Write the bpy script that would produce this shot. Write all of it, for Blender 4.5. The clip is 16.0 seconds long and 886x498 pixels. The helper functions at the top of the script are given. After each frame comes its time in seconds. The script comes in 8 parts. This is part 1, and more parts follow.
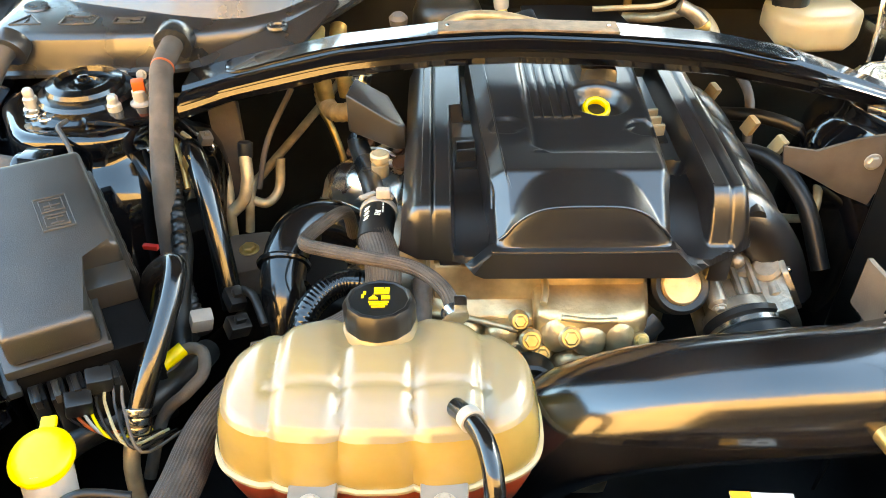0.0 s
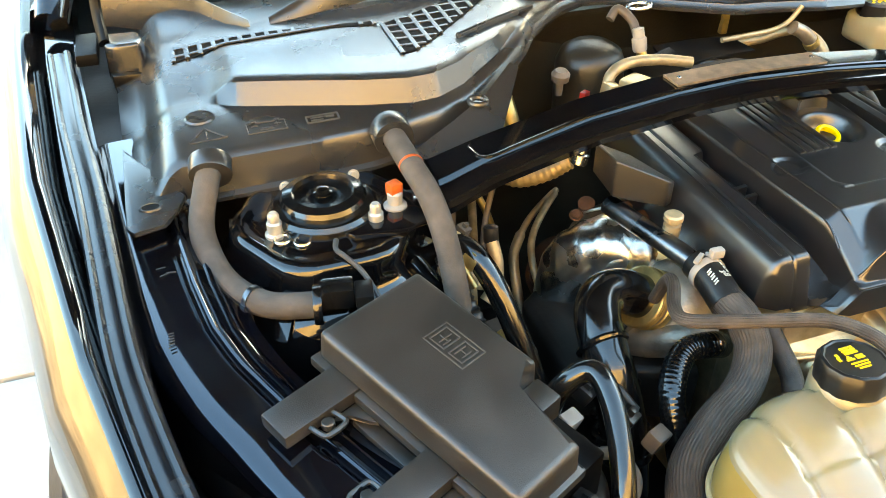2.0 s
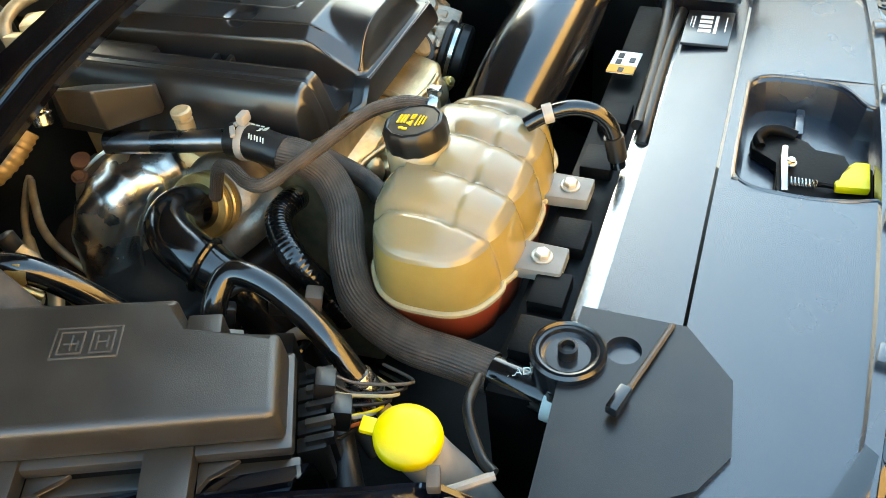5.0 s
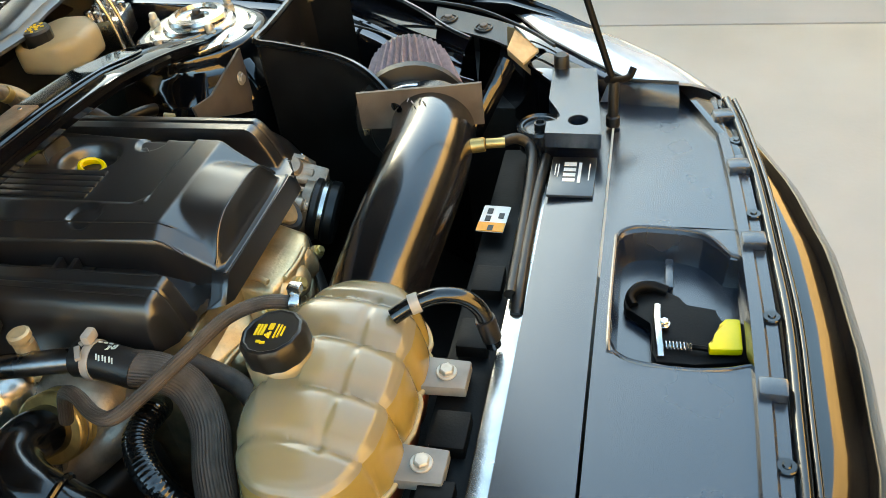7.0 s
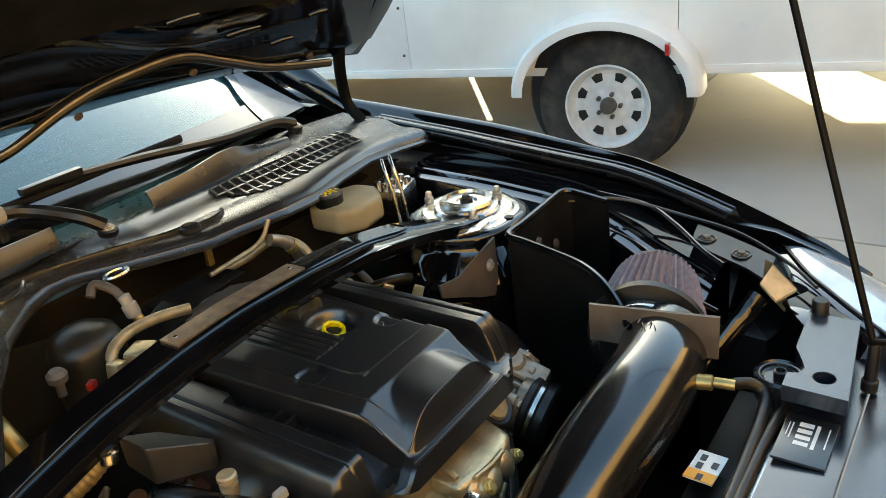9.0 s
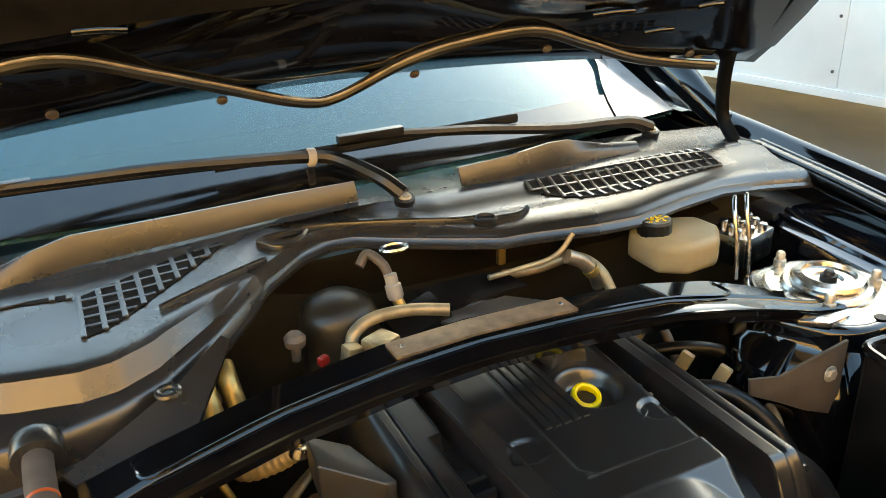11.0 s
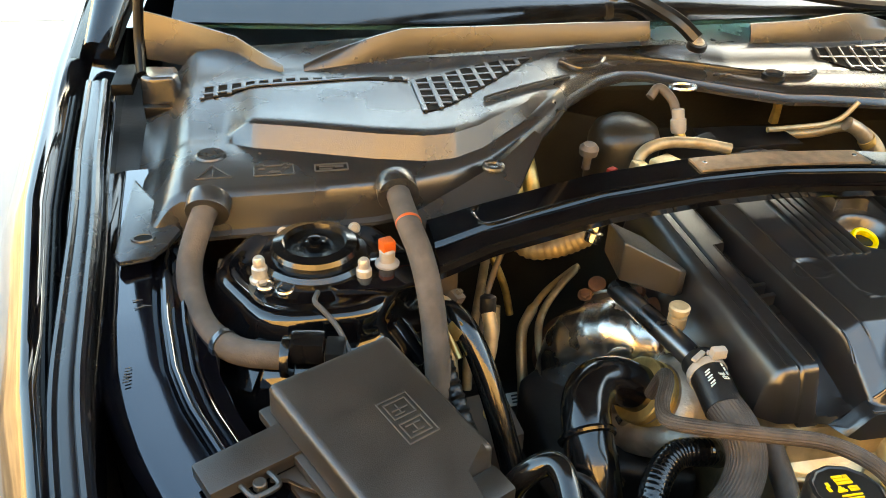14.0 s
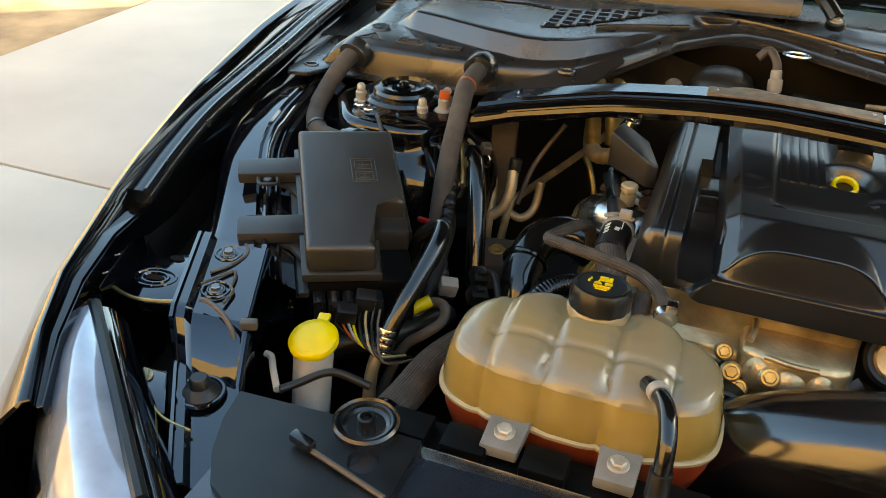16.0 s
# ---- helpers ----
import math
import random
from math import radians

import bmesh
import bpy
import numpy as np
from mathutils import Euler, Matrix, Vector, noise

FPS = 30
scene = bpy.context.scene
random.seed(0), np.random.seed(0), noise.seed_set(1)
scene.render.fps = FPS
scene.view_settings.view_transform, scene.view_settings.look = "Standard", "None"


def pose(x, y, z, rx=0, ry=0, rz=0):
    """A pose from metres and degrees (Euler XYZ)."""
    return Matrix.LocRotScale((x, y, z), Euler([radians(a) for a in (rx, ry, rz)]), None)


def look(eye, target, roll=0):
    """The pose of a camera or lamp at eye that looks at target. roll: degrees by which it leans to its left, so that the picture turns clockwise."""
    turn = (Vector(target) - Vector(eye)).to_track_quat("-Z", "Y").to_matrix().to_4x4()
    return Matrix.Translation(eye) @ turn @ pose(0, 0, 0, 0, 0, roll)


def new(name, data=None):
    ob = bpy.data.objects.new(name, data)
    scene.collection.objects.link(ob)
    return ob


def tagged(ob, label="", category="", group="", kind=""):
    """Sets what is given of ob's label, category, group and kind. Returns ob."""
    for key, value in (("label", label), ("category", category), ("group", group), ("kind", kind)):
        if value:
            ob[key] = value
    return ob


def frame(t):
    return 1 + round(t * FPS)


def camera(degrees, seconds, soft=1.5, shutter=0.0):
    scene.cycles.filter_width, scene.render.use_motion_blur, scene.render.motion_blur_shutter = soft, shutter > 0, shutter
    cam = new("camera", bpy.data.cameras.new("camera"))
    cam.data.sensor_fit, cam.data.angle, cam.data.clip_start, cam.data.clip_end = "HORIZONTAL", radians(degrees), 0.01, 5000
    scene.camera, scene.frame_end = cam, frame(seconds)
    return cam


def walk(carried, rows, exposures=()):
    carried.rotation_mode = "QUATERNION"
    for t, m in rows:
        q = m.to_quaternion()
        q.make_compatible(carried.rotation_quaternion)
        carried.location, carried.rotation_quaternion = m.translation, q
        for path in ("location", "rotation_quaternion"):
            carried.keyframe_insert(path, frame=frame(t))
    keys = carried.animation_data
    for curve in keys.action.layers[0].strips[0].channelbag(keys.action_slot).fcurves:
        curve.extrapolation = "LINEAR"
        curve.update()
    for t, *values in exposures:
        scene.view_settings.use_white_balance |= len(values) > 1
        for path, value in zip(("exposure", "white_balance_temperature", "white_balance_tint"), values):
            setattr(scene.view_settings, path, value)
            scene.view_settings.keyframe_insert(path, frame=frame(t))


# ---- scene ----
cam = camera(57.4, 16.0, 0.8)
PATH = [
    (0, (-0.096, -0.952, 1.373), (-0.089, 0.625, 0.142), -0.3),
    (0.5, (-0.318, -0.97, 1.387), (-0.145, 0.611, 0.175), -1.5),
    (1, (-0.424, -0.91, 1.396), (-0.155, 0.643, 0.165), -1.6),
    (1.5, (-0.5, -0.823, 1.407), (-0.215, 0.733, 0.183), -1.7),
    (2, (-0.67, -0.787, 1.414), (-0.159, 0.728, 0.214), -0.4),
    (2.5, (-0.786, -0.76, 1.426), (-0.126, 0.693, 0.222), -0.6),
    (3, (-0.798, -0.782, 1.401), (0.008, 0.611, 0.214), -0.8),
    (3.5, (-0.772, -0.792, 1.371), (0.205, 0.425, 0.12), -1.3),
    (4, (-0.736, -0.755, 1.347), (0.312, 0.287, -0.001), -3.4),
    (4.2, (-0.756, -0.736, 1.338), (0.354, 0.225, -0.02), -4.9),
    (6.3, (-0.739, -0.706, 1.375), (0.733, -0.352, 0.068), -6.7),
    (6.5, (-0.697, -0.725, 1.39), (0.784, -0.346, 0.1), -6.8),
    (7, (-0.632, -0.732, 1.405), (0.865, -0.278, 0.159), -7.7),
    (7.5, (-0.59, -0.725, 1.412), (0.922, -0.148, 0.238), -7.6),
    (8, (-0.523, -0.765, 1.428), (0.98, 0.051, 0.39), -7.4),
    (8.5, (-0.544, -0.776, 1.441), (0.944, 0.181, 0.508), -7.4),
    (9, (-0.576, -0.784, 1.454), (0.869, 0.308, 0.606), -7.2),
    (9.2, (-0.534, -0.781, 1.45), (0.862, 0.396, 0.633), -6.5),
    (11.3, (-0.353, -0.661, 1.418), (0.315, 1.023, 0.572), -2.5),
    (11.5, (-0.367, -0.649, 1.417), (0.242, 1.036, 0.53), -2.6),
    (12, (-0.429, -0.636, 1.403), (0.086, 1.058, 0.473), -1.2),
    (12.5, (-0.49, -0.631, 1.4), (-0.076, 1.055, 0.407), -0.2),
    (13, (-0.557, -0.647, 1.393), (-0.216, 1.031, 0.359), 0.2),
    (13.5, (-0.624, -0.682, 1.393), (-0.252, 0.97, 0.328), 1.3),
    (14, (-0.572, -0.779, 1.396), (-0.214, 0.867, 0.318), 2.4),
    (14.5, (-0.473, -0.897, 1.382), (-0.288, 0.786, 0.316), 1.7),
    (15, (-0.378, -1.015, 1.376), (-0.377, 0.698, 0.343), 0.5),
    (15.3, (-0.315, -1.096, 1.385), (-0.442, 0.609, 0.348), 0.5),
    (15.5, (-0.251, -1.124, 1.382), (-0.493, 0.577, 0.359), 0.4),
    (16, (-0.075, -1.126, 1.365), (-0.643, 0.475, 0.31), 2.2),
]
EXPOSURE = [(0.0, 4.62, 9030, 0), (1.5, 4.52, 8790, -4), (2.5, 4.32, 8630, -6), (4.0, 4.27, 8600, -6), (6.5, 3.43, 8980, -5), (7.2, 3.41, 8900, -5), (9.0, 2.82, 8530, -3), (11.5, 3.67, 9350, -1), (12.5, 4.04, 9540, 1), (13.5, 3.92, 9730, 0), (14.5, 4.04, 9860, 1), (15.2, 3.47, 9600, 0), (16.0, 3.02, 9200, 0)]
walk(cam, [(t, look(eye, target, roll)) for t, eye, target, roll in PATH], EXPOSURE)

# ---- light ----
SUN_EL, SUN_AZ = 15.5, 52.0          # height; the way it comes from, clockwise from +y
world = bpy.data.worlds.new("sky")
scene.world = world
world.use_nodes = True
wn, wl = world.node_tree.nodes, world.node_tree.links
sky = wn.new("ShaderNodeTexSky")
sky.sky_type, sky.sun_disc = "NISHITA", False
sky.sun_elevation, sky.sun_rotation = radians(SUN_EL), radians(SUN_AZ)
sky.air_density, sky.dust_density, sky.ozone_density = 1.0, 1.6, 3.0
wl.new(sky.outputs["Color"], wn["Background"].inputs["Color"])
wn["Background"].inputs["Strength"].default_value = 0.15
sun = new("sun", bpy.data.lights.new("sun", "SUN"))
sun.data.energy, sun.data.angle, sun.data.color = 4.0, radians(0.5), (1.0, 0.94, 0.84)
sun.matrix_world = look((0, 0, 0), (-math.sin(radians(SUN_AZ)) * math.cos(radians(SUN_EL)), -math.cos(radians(SUN_AZ)) * math.cos(radians(SUN_EL)), -math.sin(radians(SUN_EL))))


# ---- materials ----
def mat(name, base, rough=0.5, metal=0.0, coat=0.0, var=0.15, scale=30.0, bump=0.0, bscale=400.0, rvar=0.12, dust=0.0, spec=0.5, second=None, sub=0.0):
    m = bpy.data.materials.new(name)
    m.use_nodes = True
    nt = m.node_tree
    N, L = nt.nodes, nt.links
    b = N["Principled BSDF"]
    b.inputs["Metallic"].default_value = metal
    b.inputs["Coat Weight"].default_value = coat
    b.inputs["Coat Roughness"].default_value = 0.04 if rough < 0.2 else rough * 0.9
    b.inputs["Coat IOR"].default_value = 1.55
    b.inputs["Specular IOR Level"].default_value = spec
    if sub:
        b.inputs["Subsurface Weight"].default_value = sub
        b.inputs["Subsurface Radius"].default_value = (0.03, 0.02, 0.01)
        b.inputs["Subsurface Scale"].default_value = 0.6
    tc = N.new("ShaderNodeTexCoord")
    n1 = N.new("ShaderNodeTexNoise")
    n1.inputs["Scale"].default_value, n1.inputs["Detail"].default_value = scale, 6.0
    n2 = N.new("ShaderNodeTexNoise")
    n2.inputs["Scale"].default_value, n2.inputs["Detail"].default_value = bscale, 3.0
    L.new(tc.outputs["Object"], n1.inputs["Vector"])
    L.new(tc.outputs["Object"], n2.inputs["Vector"])
    mix = N.new("ShaderNodeMixRGB")
    c2 = second or tuple(min(1.0, c * (1 + 2.2 * var) + 0.012 * var) for c in base)
    c1 = tuple(c * (1 - var) for c in base)
    mix.inputs[1].default_value, mix.inputs[2].default_value = (*c1, 1), (*c2, 1)
    ramp = N.new("ShaderNodeValToRGB")
    ramp.color_ramp.elements[0].position, ramp.color_ramp.elements[1].position = 0.35, 0.72
    L.new(n1.outputs["Fac"], ramp.inputs["Fac"])
    L.new(ramp.outputs["Color"], mix.inputs[0])
    col = mix.outputs["Color"]
    if dust:
        n3 = N.new("ShaderNodeTexNoise")
        n3.inputs["Scale"].default_value, n3.inputs["Detail"].default_value = 9.0, 8.0
        L.new(tc.outputs["Object"], n3.inputs["Vector"])
        r3 = N.new("ShaderNodeValToRGB")
        r3.color_ramp.elements[0].position, r3.color_ramp.elements[1].position = 0.45, 0.75
        r3.color_ramp.elements[1].color = (dust, dust, dust, 1)
        L.new(n3.outputs["Fac"], r3.inputs["Fac"])
        mx = N.new("ShaderNodeMixRGB")
        mx.inputs[2].default_value = (0.20, 0.16, 0.12, 1)
        L.new(r3.outputs["Color"], mx.inputs[0])
        L.new(col, mx.inputs[1])
        col = mx.outputs["Color"]
    L.new(col, b.inputs["Base Color"])
    mr = N.new("ShaderNodeMapRange")
    mr.inputs["To Min"].default_value, mr.inputs["To Max"].default_value = max(0.02, rough - rvar), min(1.0, rough + rvar)
    L.new(n1.outputs["Fac"], mr.inputs["Value"])
    L.new(mr.outputs["Result"], b.inputs["Roughness"])
    if bump:
        bp = N.new("ShaderNodeBump")
        bp.inputs["Strength"].default_value, bp.inputs["Distance"].default_value = bump, 0.001
        L.new(n2.outputs["Fac"], bp.inputs["Height"])
        L.new(bp.outputs["Normal"], b.inputs["Normal"])
    return m


PAINT = mat("black_paint", (0.0015, 0.0015, 0.002), 0.10, 0, 0.7, 0.3, 12, 0, rvar=0.03, dust=0.006, spec=0.35)
APRON = mat("apron_paint", (0.0012, 0.0016, 0.0032), 0.07, 0, 0.8, 0.3, 14, 0.02, 60, rvar=0.03, dust=0.006, spec=0.5)
# the sky's blue is put into the black paint's reflections by this tint
APRON.node_tree.nodes["Principled BSDF"].inputs["Specular Tint"].default_value = (0.62, 0.78, 1.0, 1)
COVER = mat("engine_cover_plastic", (0.0085, 0.0085, 0.0090), 0.30, 0, 0.35, 0.15, 20, 0.06, 900, rvar=0.03, dust=0.008, spec=0.9)
PLASTIC = mat("black_plastic", (0.004, 0.004, 0.004), 0.34, 0, 0, 0.3, 25, 0.09, 1300, dust=0.02, spec=0.5)
FUSE = mat("fuse_box_plastic", (0.0215, 0.0185, 0.0148), 0.36, 0, 0, 0.12, 18, 0.3, 1100, dust=0.02, spec=0.8)
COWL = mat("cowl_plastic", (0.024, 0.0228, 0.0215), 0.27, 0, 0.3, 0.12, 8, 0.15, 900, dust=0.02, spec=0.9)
# bluish base: reflected sky put into the black plastic's colour
PANEL = mat("radiator_cover_plastic", (0.010, 0.014, 0.022), 0.24, 0, 0.3, 0.2, 8, 0.12, 900, dust=0.010, spec=1.0)
RUBBER = mat("rubber", (0.005, 0.0048, 0.0045), 0.40, 0, 0, 0.3, 30, 0.2, 600, dust=0.03)
GLOSSRUB = mat("smooth_rubber", (0.003, 0.003, 0.003), 0.16, 0, 0.3, 0.3, 30, 0.08, 200, dust=0.01, spec=0.6)
FOAM = mat("foam_hose", (0.072, 0.061, 0.051), 0.75, 0, 0, 0.2, 40, 0.4, 500)
# besides grimy metal, this black stands for shade in gaps, slots and holes
DARK = mat("grimy_metal_and_shade", (0.0035, 0.0032, 0.003), 0.5, 0, 0, 0.5, 16, 0.4, 120, dust=0.03)
# bonnet felt; the same black stands for shade in grilles and holes
LINERSHADE = mat("liner_felt_and_shade", (0.004, 0.0037, 0.0033), 0.8, 0, 0, 0.4, 30, 0.4, 300, spec=0.2)
FIREWALL = mat("firewall_mat", (0.015, 0.0135, 0.009), 0.38, 0, 0, 0.4, 10, 0.3, 200, dust=0.05)
ALLOY = mat("cast_alloy", (0.50, 0.385, 0.225), 0.40, 0.8, 0, 0.3, 22, 0.7, 200)
STEEL = mat("bright_steel", (0.60, 0.58, 0.55), 0.24, 1.0, 0, 0.12, 30, 0.1, 300)
CHROME = mat("polished_shield", (0.74, 0.68, 0.61), 0.27, 1.0, 0, 0.22, 18, 0.35, 60)
ZINC = mat("gold_zinc", (0.50, 0.36, 0.14), 0.38, 0.8, 0, 0.25, 40, 0.2, 200)
TANLINE = mat("tan_pipe", (0.42, 0.33, 0.20), 0.45, 0.5, 0, 0.2, 40, 0.2, 200)
NUT = mat("nut_metal", (0.47, 0.43, 0.36), 0.40, 0.5, 0, 0.15, 60, 0.2, 500)
TANK = mat("reservoir_plastic", (0.31, 0.215, 0.060), 0.15, 0, 0.5, 0.12, 14, 0.12, 60, second=(0.37, 0.265, 0.085), sub=0.3)
# paler: no liquid behind it, and sky sheen put into the colour
TANKTOP = mat("reservoir_pale_sheen_plastic", (0.27, 0.225, 0.145), 0.20, 0, 0.45, 0.1, 16, 0.12, 60, second=(0.28, 0.215, 0.105), sub=0.3)
RUST = mat("rusty_iron", (0.060, 0.024, 0.011), 0.65, 0.2, 0, 0.5, 24, 0.6, 150, second=(0.13, 0.06, 0.03))
COOLANT = mat("coolant_tint", (0.22, 0.035, 0.014), 0.38, 0, 0, 0.15, 14, 0.12, 120, sub=0.2)
MILK = mat("milky_plastic", (0.38, 0.31, 0.18), 0.40, 0, 0, 0.08, 14, 0.12, 120, sub=0.3)
WHITE = mat("white_plastic", (0.34, 0.315, 0.28), 0.42, 0, 0, 0.08, 40, 0.1, 300)
YELLOW = mat("yellow_plastic", (0.76, 0.57, 0.008), 0.38, 0, 0, 0.04, 40, 0.1, 300)
ORANGE = mat("orange_plastic", (0.48, 0.085, 0.016), 0.4, 0, 0, 0.08, 40, 0.1, 300)
RED = mat("red_plastic", (0.30, 0.013, 0.010), 0.4, 0, 0, 0.08, 40, 0.1, 300)
BADGE = mat("brushed_badge", (0.52, 0.37, 0.25), 0.46, 0.9, 0, 0.15, 60, 0.3, 900)
PLEAT = mat("filter_cotton", (0.19, 0.135, 0.145), 0.8, 0, 0, 0.15, 60, 0.5, 900)
GREYRUB = mat("grey_plate", (0.09, 0.072, 0.057), 0.5, 0, 0, 0.2, 20, 0.3, 500)
TRAILER = mat("white_panel_paint", (0.78, 0.77, 0.74), 0.32, 0, 0.3, 0.05, 3, 0.04, 30)
TYRE = mat("tyre_rubber", (0.022, 0.021, 0.020), 0.75, 0, 0, 0.3, 18, 0.4, 200, dust=0.25)
RIM = mat("white_rim_paint", (0.70, 0.70, 0.68), 0.35, 0, 0.2, 0.08, 20, 0.05, 100)
CONCRETE = mat("concrete", (0.44, 0.415, 0.37), 0.85, 0, 0, 0.10, 1.3, 0.5, 60, second=(0.50, 0.475, 0.425))
SOIL = mat("dry_soil", (0.30, 0.20, 0.11), 0.95, 0, 0, 0.35, 3, 0.8, 40)
STUCCO = mat("tan_stucco", (0.40, 0.24, 0.095), 0.9, 0, 0, 0.1, 2, 0.5, 120)
EARTHWALL = mat("earth_render", (0.28, 0.205, 0.12), 0.9, 0, 0, 0.15, 2, 0.5, 90)
# dark base colour stands for the unlit garage interior
GARAGE = mat("dark_plaster", (0.10, 0.085, 0.07), 0.9, 0, 0, 0.2, 3, 0.3, 80)
LAMPGLASS = mat("headlight_lens", (0.30, 0.35, 0.43), 0.12, 0.3, 1.0, 0.25, 9, 0, rvar=0.04)
TAILRED = mat("red_lens", (0.45, 0.02, 0.02), 0.2, 0, 0.6, 0.1, 40, 0)
STICKER = mat("white_sticker", (0.75, 0.74, 0.70), 0.45, 0, 0, 0.05, 40)
AMBER = mat("amber_sticker", (0.80, 0.33, 0.02), 0.45, 0, 0, 0.05, 40)
INK = mat("dark_print", (0.03, 0.03, 0.03), 0.5, 0, 0, 0.1, 40)
YPRINT = mat("yellow_print", (0.80, 0.55, 0.02), 0.5, 0, 0, 0.05, 40)
TEAL = mat("pale_print", (0.55, 0.62, 0.58), 0.5, 0, 0, 0.05, 40)
GREYMARK = mat("raised_mark", (0.06, 0.058, 0.056), 0.45, 0, 0, 0.1, 40)

DARKSTEEL = mat("dark_steel", (0.16, 0.16, 0.165), 0.28, 1.0, 0, 0.2, 24, 0.15, 300)
GREYALLOY = mat("grey_alloy", (0.31, 0.265, 0.21), 0.42, 0.8, 0, 0.35, 26, 0.8, 180)
FUSEMARK = mat("highlit_fuse_plastic", (0.055, 0.052, 0.047), 0.42, 0, 0, 0.12, 18, 0.2, 900, spec=0.8)
PIPE = mat("coated_pipe", (0.005, 0.005, 0.0055), 0.17, 0, 0.3, 0.3, 14, 0.06, 700, rvar=0.04, dust=0.008, spec=1.0)
SEALRUB = mat("seal_rubber", (0.006, 0.0065, 0.008), 0.24, 0, 0.15, 0.3, 30, 0.10, 500, dust=0.008, spec=0.65)
EARGREY = mat("grey_ear_plastic", (0.20, 0.19, 0.17), 0.35, 0, 0, 0.12, 30, 0.1, 300)
FRIT = mat("glass_print", (0.13, 0.135, 0.14), 0.12, 0, 0.5, 0.1, 20, 0, rvar=0.02)
TRIMPALE = mat("pale_trim_patch", (0.25, 0.25, 0.25), 0.12, 0, 0.5, 0.1, 20, 0, rvar=0.02)
LATCHBLACK = mat("latch_black", (0.0012, 0.0012, 0.0012), 0.5, 0, 0, 0.2, 30, 0.2, 300, spec=0.15)
BRAID = mat("braided_sleeve", (0.048, 0.037, 0.029), 0.42, 0, 0, 0.3, 60, 0.6, 1500, dust=0.02, spec=0.45)


def glass_material(name, tint, rough=0.02):
    m = bpy.data.materials.new(name)
    m.use_nodes = True
    b = m.node_tree.nodes["Principled BSDF"]
    b.inputs["Base Color"].default_value = (*tint, 1)
    b.inputs["Roughness"].default_value = rough
    b.inputs["Transmission Weight"].default_value = 1.0
    b.inputs["IOR"].default_value = 1.75
    return m


# the teal, partly diffuse, stands for sky reflected in the windshield
GLASS = glass_material("windshield_glass", (0.13, 0.36, 0.40), 0.03)
GLASS.node_tree.nodes["Principled BSDF"].inputs["IOR"].default_value = 1.6
GLASS.node_tree.nodes["Principled BSDF"].inputs["Coat Weight"].default_value = 0.1
GLASS.node_tree.nodes["Principled BSDF"].inputs["Coat IOR"].default_value = 1.5
GLASS.node_tree.nodes["Principled BSDF"].inputs["Transmission Weight"].default_value = 0.82


# ---- shape helpers ----
def thing(name, label, category, at=(0, 0, 0), group="", kind=""):
    e = new(name)
    e.location = at
    e.empty_display_size = 0.05
    return tagged(e, label, category, group, kind)


def finish(bm, name, angle=38):
    bmesh.ops.recalc_face_normals(bm, faces=bm.faces)
    me = bpy.data.meshes.new(name)
    bm.to_mesh(me)
    bm.free()
    me.polygons.foreach_set("use_smooth", [True] * len(me.polygons))
    me.set_sharp_from_angle(angle=radians(angle))
    return me


def part(name, bm, material, parent=None, label="", angle=38):
    me = finish(bm, name, angle)
    me.materials.append(material)
    ob = new(name, me)
    if parent is not None:
        ob.parent = parent
        ob.matrix_parent_inverse = Matrix.Translation(-parent.location)
    if label:
        ob["label"] = label
    return ob


def solo(name, bm, material, label, category, group="", kind="", angle=38):
    return tagged(part(name, bm, material, None, "", angle), label, category, group, kind)


def B():
    return bmesh.new()


def glide(pts, n=6):
    """Points of a smooth line through the given ones."""
    p = [Vector(q) for q in pts]
    if len(p) < 3:
        return p
    p = [2 * p[0] - p[1]] + p + [2 * p[-1] - p[-2]]
    out = []
    for i in range(1, len(p) - 2):
        a, b, c, d = p[i - 1], p[i], p[i + 1], p[i + 2]
        for k in range(n):
            t = k / n
            out.append(0.5 * ((2 * b) + (c - a) * t + (2 * a - 5 * b + 4 * c - d) * t * t + (3 * b - a - 3 * c + d) * t ** 3))
    return out + [p[-2]]


def sweep(bm, pts, r, seg=12, n=6, up=None, wide=1.0, ribs=0.0):
    """A tube along a smooth line; r may be a function of 0..1; wide flattens it across 'up'."""
    line = glide(pts, n)
    rings = []
    ref = Vector(up) if up else Vector((0.13, 0.31, 0.94))
    for i, q in enumerate(line):
        t = (line[min(i + 1, len(line) - 1)] - line[max(i - 1, 0)]).normalized()
        if up:
            a = (Vector(up) - t * t.dot(Vector(up))).normalized()
        else:
            a = (ref - t * t.dot(ref)).normalized()
            ref = a
        b = t.cross(a)
        s = i / (len(line) - 1)
        rr = r(s) if callable(r) else r
        rings.append([bm.verts.new(q + (a * math.cos(2 * math.pi * k / seg) + b * wide * math.sin(2 * math.pi * k / seg)) * rr * (1 - ribs * (k % 2))) for k in range(seg)])
    for u, v in zip(rings, rings[1:]):
        for k in range(seg):
            bm.faces.new((u[k], u[(k + 1) % seg], v[(k + 1) % seg], v[k]))
    bm.faces.new(rings[0][::-1])
    bm.faces.new(rings[-1])
    return bm


def axis(at, way=(0, 0, 1), spin=0.0):
    """A pose at a place whose z axis looks along 'way'."""
    return Matrix.Translation(at) @ Vector(way).to_track_quat("Z", "Y").to_matrix().to_4x4() @ Matrix.Rotation(radians(spin), 4, "Z")


